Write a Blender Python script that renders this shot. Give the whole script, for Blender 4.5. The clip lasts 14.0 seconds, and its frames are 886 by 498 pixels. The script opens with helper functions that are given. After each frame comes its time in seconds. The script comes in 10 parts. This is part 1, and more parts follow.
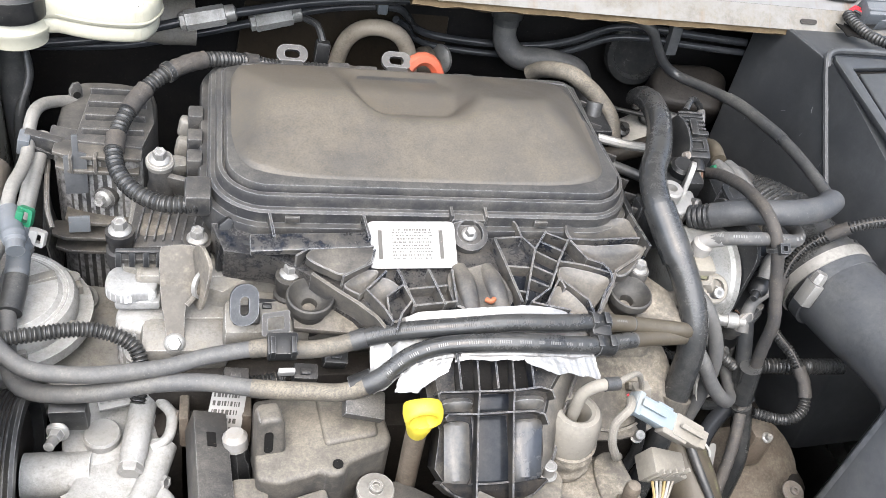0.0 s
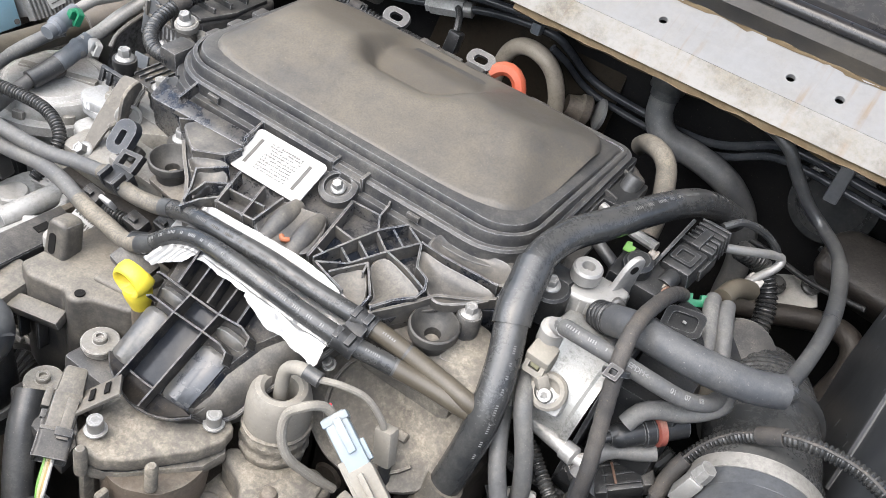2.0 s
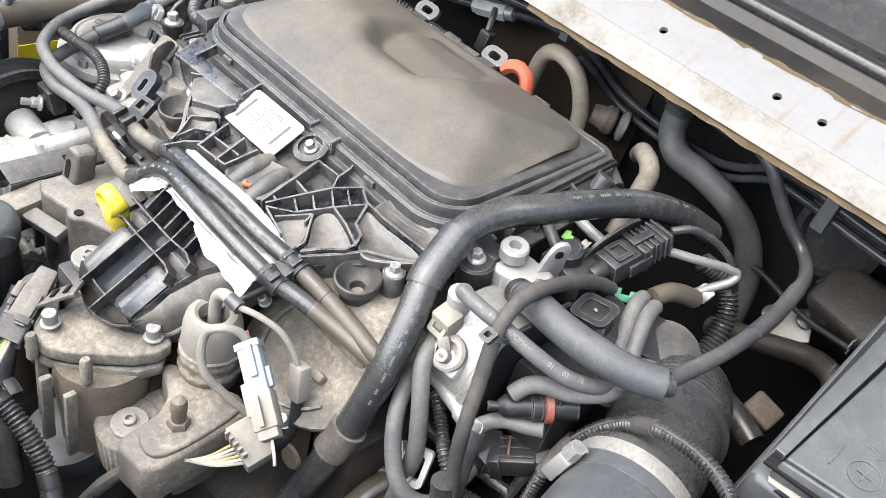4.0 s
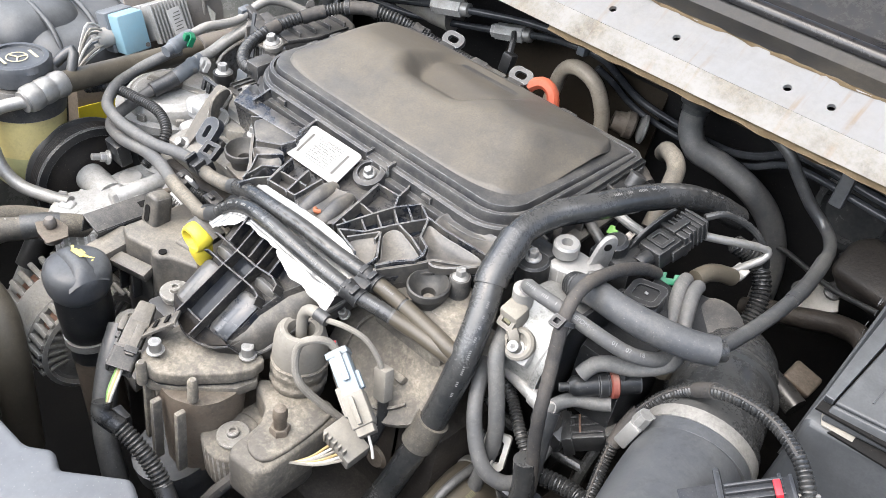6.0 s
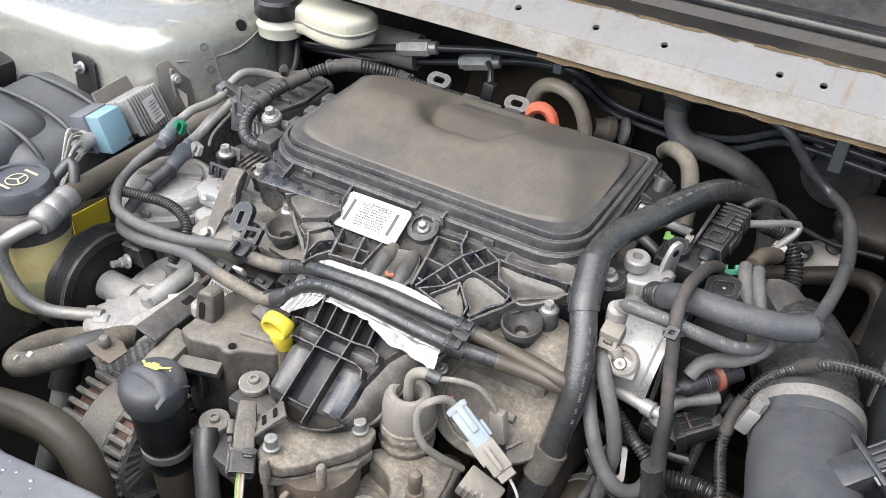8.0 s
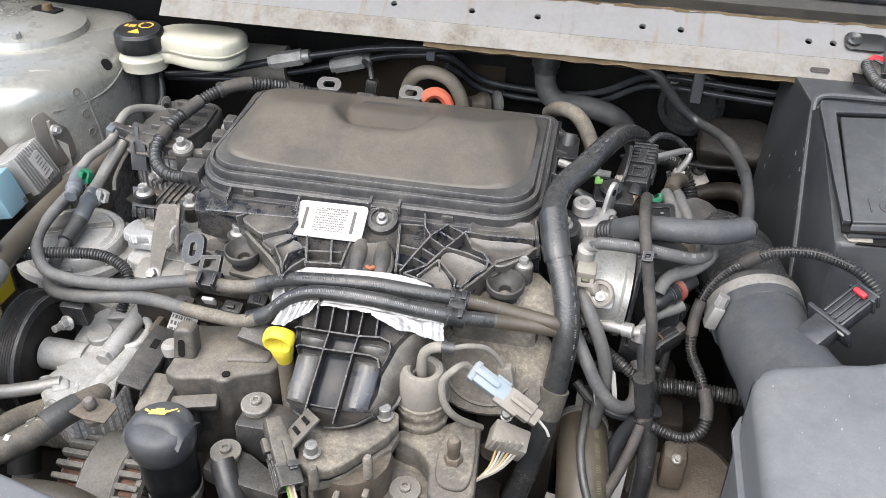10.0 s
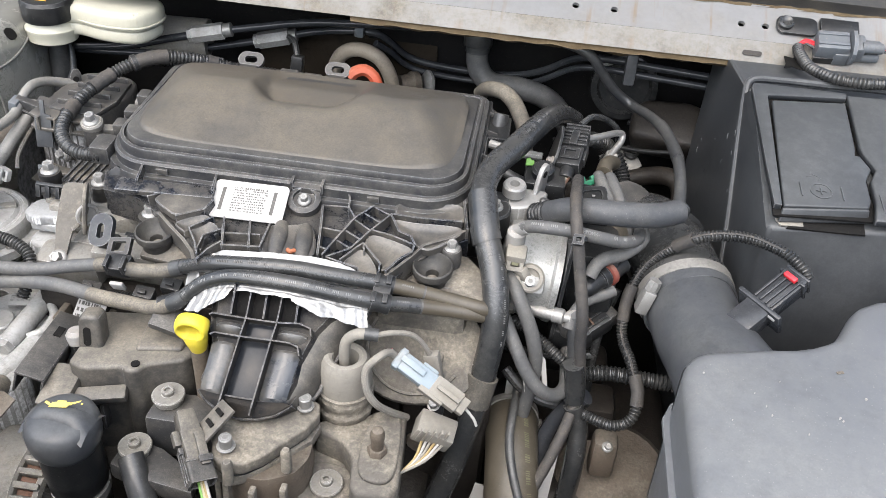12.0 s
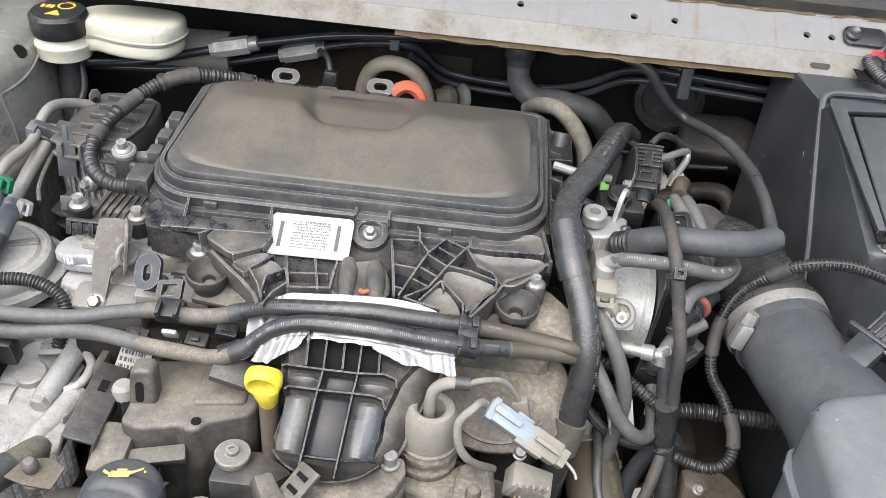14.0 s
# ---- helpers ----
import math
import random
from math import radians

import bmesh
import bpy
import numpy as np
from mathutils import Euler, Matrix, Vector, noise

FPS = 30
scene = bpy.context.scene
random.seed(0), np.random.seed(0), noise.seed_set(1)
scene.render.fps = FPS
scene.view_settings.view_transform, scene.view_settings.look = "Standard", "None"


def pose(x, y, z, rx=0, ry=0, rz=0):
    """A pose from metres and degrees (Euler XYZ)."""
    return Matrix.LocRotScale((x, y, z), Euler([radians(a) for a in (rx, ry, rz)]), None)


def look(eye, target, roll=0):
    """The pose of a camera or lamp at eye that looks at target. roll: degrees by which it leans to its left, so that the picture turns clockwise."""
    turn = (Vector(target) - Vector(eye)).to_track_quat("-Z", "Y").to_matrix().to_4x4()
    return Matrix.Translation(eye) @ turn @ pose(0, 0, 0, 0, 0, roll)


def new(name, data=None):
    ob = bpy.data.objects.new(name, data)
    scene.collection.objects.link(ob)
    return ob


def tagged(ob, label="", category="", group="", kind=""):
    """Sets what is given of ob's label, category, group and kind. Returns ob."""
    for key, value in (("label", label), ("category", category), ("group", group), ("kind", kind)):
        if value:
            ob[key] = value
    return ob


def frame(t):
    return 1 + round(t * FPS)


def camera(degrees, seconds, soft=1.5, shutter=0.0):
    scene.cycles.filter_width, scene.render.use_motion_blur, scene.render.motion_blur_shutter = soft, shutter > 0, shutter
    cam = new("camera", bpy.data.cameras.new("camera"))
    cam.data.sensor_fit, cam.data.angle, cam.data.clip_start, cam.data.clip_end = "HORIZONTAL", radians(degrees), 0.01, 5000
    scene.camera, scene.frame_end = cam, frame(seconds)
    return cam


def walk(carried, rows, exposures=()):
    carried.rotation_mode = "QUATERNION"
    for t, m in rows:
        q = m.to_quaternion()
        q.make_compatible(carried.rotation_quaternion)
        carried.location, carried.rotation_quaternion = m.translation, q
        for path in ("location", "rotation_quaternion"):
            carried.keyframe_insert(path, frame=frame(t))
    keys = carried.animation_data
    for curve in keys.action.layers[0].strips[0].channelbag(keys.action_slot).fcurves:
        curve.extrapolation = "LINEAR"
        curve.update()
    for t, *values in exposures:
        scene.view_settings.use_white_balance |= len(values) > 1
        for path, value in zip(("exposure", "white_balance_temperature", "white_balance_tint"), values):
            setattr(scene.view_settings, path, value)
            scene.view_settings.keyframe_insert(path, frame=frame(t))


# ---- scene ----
cam = camera(53.8, 14.0, soft=0.7)
METRES, EYE, TILT, LEAN, TURN = 1.55, 1.45, -38.0, -9.75, -11.3
ROWS = [
    (0.0, 0.0, 0.0, 0.0, 0.0, 0.0, -0.0),
    (0.5, 0.0814, 0.0129, -0.0154, 8.72, 4.03, -5.83),
    (1.0, 0.1818, 0.0792, -0.0114, 18.86, 4.22, -13.52),
    (1.5, 0.25, 0.0839, -0.0245, 24.04, 2.98, -23.08),
    (2.0, 0.3244, 0.1414, 0.0082, 33.65, 0.03, -30.54),
    (2.5, 0.3777, 0.1863, 0.0395, 40.73, -3.69, -37.4),
    (3.0, 0.4013, 0.1901, 0.0447, 44.39, -5.28, -38.82),
    (5.5, 0.4474, 0.1655, 0.0263, 46.97, -4.0, -36.69),
    (6.0, 0.4478, 0.141, 0.0214, 46.26, -3.47, -32.75),
    (6.5, 0.4478, 0.1132, 0.0166, 45.39, -2.75, -29.85),
    (7.0, 0.4335, 0.1095, 0.0164, 44.95, -2.54, -28.62),
    (9.5, 0.2935, -0.0472, -0.0622, 23.36, 5.23, -8.23),
    (10.0, 0.287, -0.0357, -0.0589, 22.44, 5.13, -7.7),
    (10.5, 0.2746, -0.0332, -0.0611, 21.73, 5.08, -7.87),
    (11.0, 0.2815, -0.0202, -0.055, 20.87, 5.06, -7.78),
    (11.5, 0.2819, -0.0179, -0.0549, 19.5, 5.05, -7.69),
    (12.0, 0.2855, -0.0113, -0.0589, 18.3, 4.87, -7.52),
    (12.5, 0.2823, -0.0099, -0.0626, 17.38, 4.86, -7.38),
    (13.0, 0.2772, -0.0073, -0.0602, 16.76, 4.83, -7.26),
    (13.5, 0.2571, -0.0258, -0.0558, 16.81, 5.03, -7.25),
    (14.0, 0.1984, 0.0046, -0.0419, 15.3, 5.07, -6.08),
]
walk(cam, [(t, pose(0, 0, EYE, TILT, LEAN, TURN) @ pose(METRES * x, METRES * y, METRES * z, 90 + pitch, roll, yaw)) for t, x, y, z, yaw, pitch, roll in ROWS],
     exposures=[(0.0, 2.68), (0.8, 2.32), (1.5, 2.38), (2.4, 2.76), (3.0, 2.90), (5.5, 2.95), (6.0, 2.77), (6.6, 2.53), (9.5, 2.33), (14.0, 2.33)])

# ---- light ----
world = bpy.data.worlds.new("overcast_sky")
scene.world = world
world.use_nodes = True
sky = world.node_tree.nodes.new("ShaderNodeTexSky")
sky.sky_type = 'NISHITA'
sky.sun_disc = False
sky.sun_elevation = radians(58)
sky.sun_rotation = radians(200)
sky.air_density, sky.dust_density, sky.ozone_density = 1.0, 4.0, 1.0
world.node_tree.links.new(sky.outputs[0], world.node_tree.nodes["Background"].inputs[0])
world.node_tree.nodes["Background"].inputs[1].default_value = 0.06
sun_data = bpy.data.lights.new("sun", 'SUN')
sun_data.energy, sun_data.angle, sun_data.color = 1.5, radians(100), (0.965, 0.99, 1.03)
sun = new("sun", sun_data)
sun.matrix_world = look((-1.0, -2.4, 4.2), (0, 0, 0))

# ---- materials ----
DUST = (0.30, 0.235, 0.17)


def mat(name, base, rough=0.6, metal=0.0, dust=0.3, vary=0.25, bump=0.15, grain=700.0, blotch=28.0, second=None, dust_col=DUST, up=0.5, spec=0.3, coat=0.0, wear_glint=0.5, pit=0.5, streak=0.0, fleck=0.55):
    """Worn surface: base colour with blotches, fine grain relief and road dust that settles on faces turned up."""
    dust_col = (dust_col[0] * 0.92, dust_col[1] * 0.97, dust_col[2] * 1.0)
    m = bpy.data.materials.new(name)
    m.use_nodes = True
    t = m.node_tree
    n, ln = t.nodes, t.links
    p = n["Principled BSDF"]
    geo = n.new("ShaderNodeNewGeometry")

    def tex(scale, detail=4.0, rough_=0.6):
        k = n.new("ShaderNodeTexNoise")
        k.inputs["Scale"].default_value, k.inputs["Detail"].default_value, k.inputs["Roughness"].default_value = scale, detail, rough_
        ln.new(geo.outputs["Position"], k.inputs["Vector"])
        return k.outputs["Fac"]

    def ramp(src, lo, hi):
        k = n.new("ShaderNodeMapRange")
        k.inputs[1].default_value, k.inputs[2].default_value = lo, hi
        ln.new(src, k.inputs[0])
        return k.outputs[0]

    def mathn(op, a, b):
        k = n.new("ShaderNodeMath")
        k.operation, k.use_clamp = op, True
        for i, s in enumerate((a, b)):
            if isinstance(s, float):
                k.inputs[i].default_value = s
            else:
                ln.new(s, k.inputs[i])
        return k.outputs[0]

    def mix(f, a, b):
        k = n.new("ShaderNodeMix")
        k.data_type = 'RGBA'
        for i, s in ((0, f), (6, a), (7, b)):
            if isinstance(s, tuple):
                k.inputs[i].default_value = (*s, 1.0)
            elif isinstance(s, float):
                k.inputs[i].default_value = s
            else:
                ln.new(s, k.inputs[i])
        return k.outputs[2]

    dark = tuple(c * (1 - vary) for c in base)
    lite = second or tuple(min(1.0, c * (1 + vary)) for c in base)
    big, fine = tex(blotch, 5.0, 0.62), tex(blotch * 9, 3.0, 0.7)
    col = mix(ramp(mathn('MULTIPLY', mathn('ADD', big, fine), 0.5), 0.36, 0.64), dark, lite)
    # Paler convex edges: rubbing wear plus edge highlights painted into the base colour.
    if wear_glint > 0.25:
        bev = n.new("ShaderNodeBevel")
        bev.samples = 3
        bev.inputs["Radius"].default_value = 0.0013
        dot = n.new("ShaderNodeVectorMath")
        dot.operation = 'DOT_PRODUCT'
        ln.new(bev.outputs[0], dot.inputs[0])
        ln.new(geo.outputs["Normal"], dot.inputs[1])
        edge = mathn('MULTIPLY', ramp(dot.outputs["Value"], 0.985, 0.89), mathn('MULTIPLY', ramp(tex(blotch * 6, 3.0), 0.3, 0.65), wear_glint))
        col = mix(edge, col, tuple(min(0.8, c * 2.0 + 0.10 + 0.09 * wear_glint) for c in base))
    if pit > 0:
        spots = mathn('MULTIPLY', ramp(tex(blotch * 10, 5.0, 0.72), 0.60, 0.46), pit)
        stain = mathn('MULTIPLY', ramp(tex(blotch * 2.3, 6.0, 0.72), 0.56, 0.36), pit)
        dim = mathn('ADD', mathn('MULTIPLY', mathn('SUBTRACT', 1.0, spots), 0.5), mathn('MULTIPLY', mathn('SUBTRACT', 1.0, stain), 0.5))
    else:
        dim = None
    if streak > 0:
        vm = n.new("ShaderNodeVectorMath")
        vm.operation = 'MULTIPLY'
        vm.inputs[1].default_value = (1.0, 0.06, 0.06)
        ln.new(geo.outputs["Position"], vm.inputs[0])
        k = n.new("ShaderNodeTexNoise")
        k.inputs["Scale"].default_value, k.inputs["Detail"].default_value = 90.0, 4.0
        ln.new(vm.outputs[0], k.inputs["Vector"])
        run = mathn('MULTIPLY', ramp(k.outputs["Fac"], 0.56, 0.74), mathn('MULTIPLY', ramp(tex(30, 4.0), 0.35, 0.65), streak))
        col = mix(run, col, (0.16, 0.10, 0.05))
    r_out = None
    if dust > 0:
        sep = n.new("ShaderNodeSeparateXYZ")
        ln.new(geo.outputs["Normal"], sep.inputs[0])
        nz = ramp(sep.outputs["Z"], -0.2, 1.0)
        patch = ramp(tex(blotch * 0.8, 7.0, 0.75), 0.41, 0.60)
        f = mathn('MULTIPLY', mathn('ADD', mathn('MULTIPLY', nz, up), mathn('MULTIPLY', patch, 1.0 - up)), min(1.0, dust * 1.25))
        speck = ramp(tex(max(blotch * 30, 600), 3.0, 0.6), 0.40, 0.60)
        f = mathn('MULTIPLY', f, mathn('ADD', mathn('MULTIPLY', speck, fleck), 0.9 - fleck * 0.53))
        if dim is not None:
            k = n.new("ShaderNodeMix")
            k.data_type = 'RGBA'
            k.inputs[6].default_value = tuple(c * 0.34 for c in dust_col) + (1.0,)
            k.inputs[7].default_value = (*dust_col, 1.0)
            ln.new(dim, k.inputs[0])
            col = mix(f, col, k.outputs[2])
        else:
            col = mix(f, col, dust_col)
        if fleck > 0.4:
            grit = mathn('MULTIPLY', ramp(tex(max(620.0, blotch * 18), 2.0, 0.5), 0.69, 0.73), 0.28)
            col = mix(grit, col, tuple(min(0.6, c * 1.5) for c in dust_col))
        k = n.new("ShaderNodeMapRange")
        ln.new(f, k.inputs[0])
        k.inputs[3].default_value, k.inputs[4].default_value = rough, min(1.0, rough + 0.4)
        r_out = k.outputs[0]
        if metal > 0:
            k2 = n.new("ShaderNodeMapRange")
            ln.new(f, k2.inputs[0])
            k2.inputs[3].default_value, k2.inputs[4].default_value = metal, 0.0
            ln.new(k2.outputs[0], p.inputs["Metallic"])
    else:
        k = n.new("ShaderNodeMapRange")
        ln.new(fine, k.inputs[0])
        k.inputs[3].default_value, k.inputs[4].default_value = max(0.02, rough - 0.12), min(1.0, rough + 0.12)
        r_out = k.outputs[0]
        p.inputs["Metallic"].default_value = metal
    ln.new(r_out, p.inputs["Roughness"])
    ln.new(col, p.inputs["Base Color"])
    p.inputs["Specular IOR Level"].default_value = spec
    p.inputs["Coat Weight"].default_value = coat
    if bump > 0:
        b = n.new("ShaderNodeBump")
        b.inputs["Strength"].default_value, b.inputs["Distance"].default_value = min(1.0, bump * 1.6), 0.0009
        ln.new(mathn('ADD', mathn('MULTIPLY', tex(grain, 3.0, 0.6), 0.5), mathn('MULTIPLY', tex(grain * 0.22, 3.0, 0.6), 0.5)), b.inputs["Height"])
        ln.new(b.outputs[0], p.inputs["Normal"])
    return m


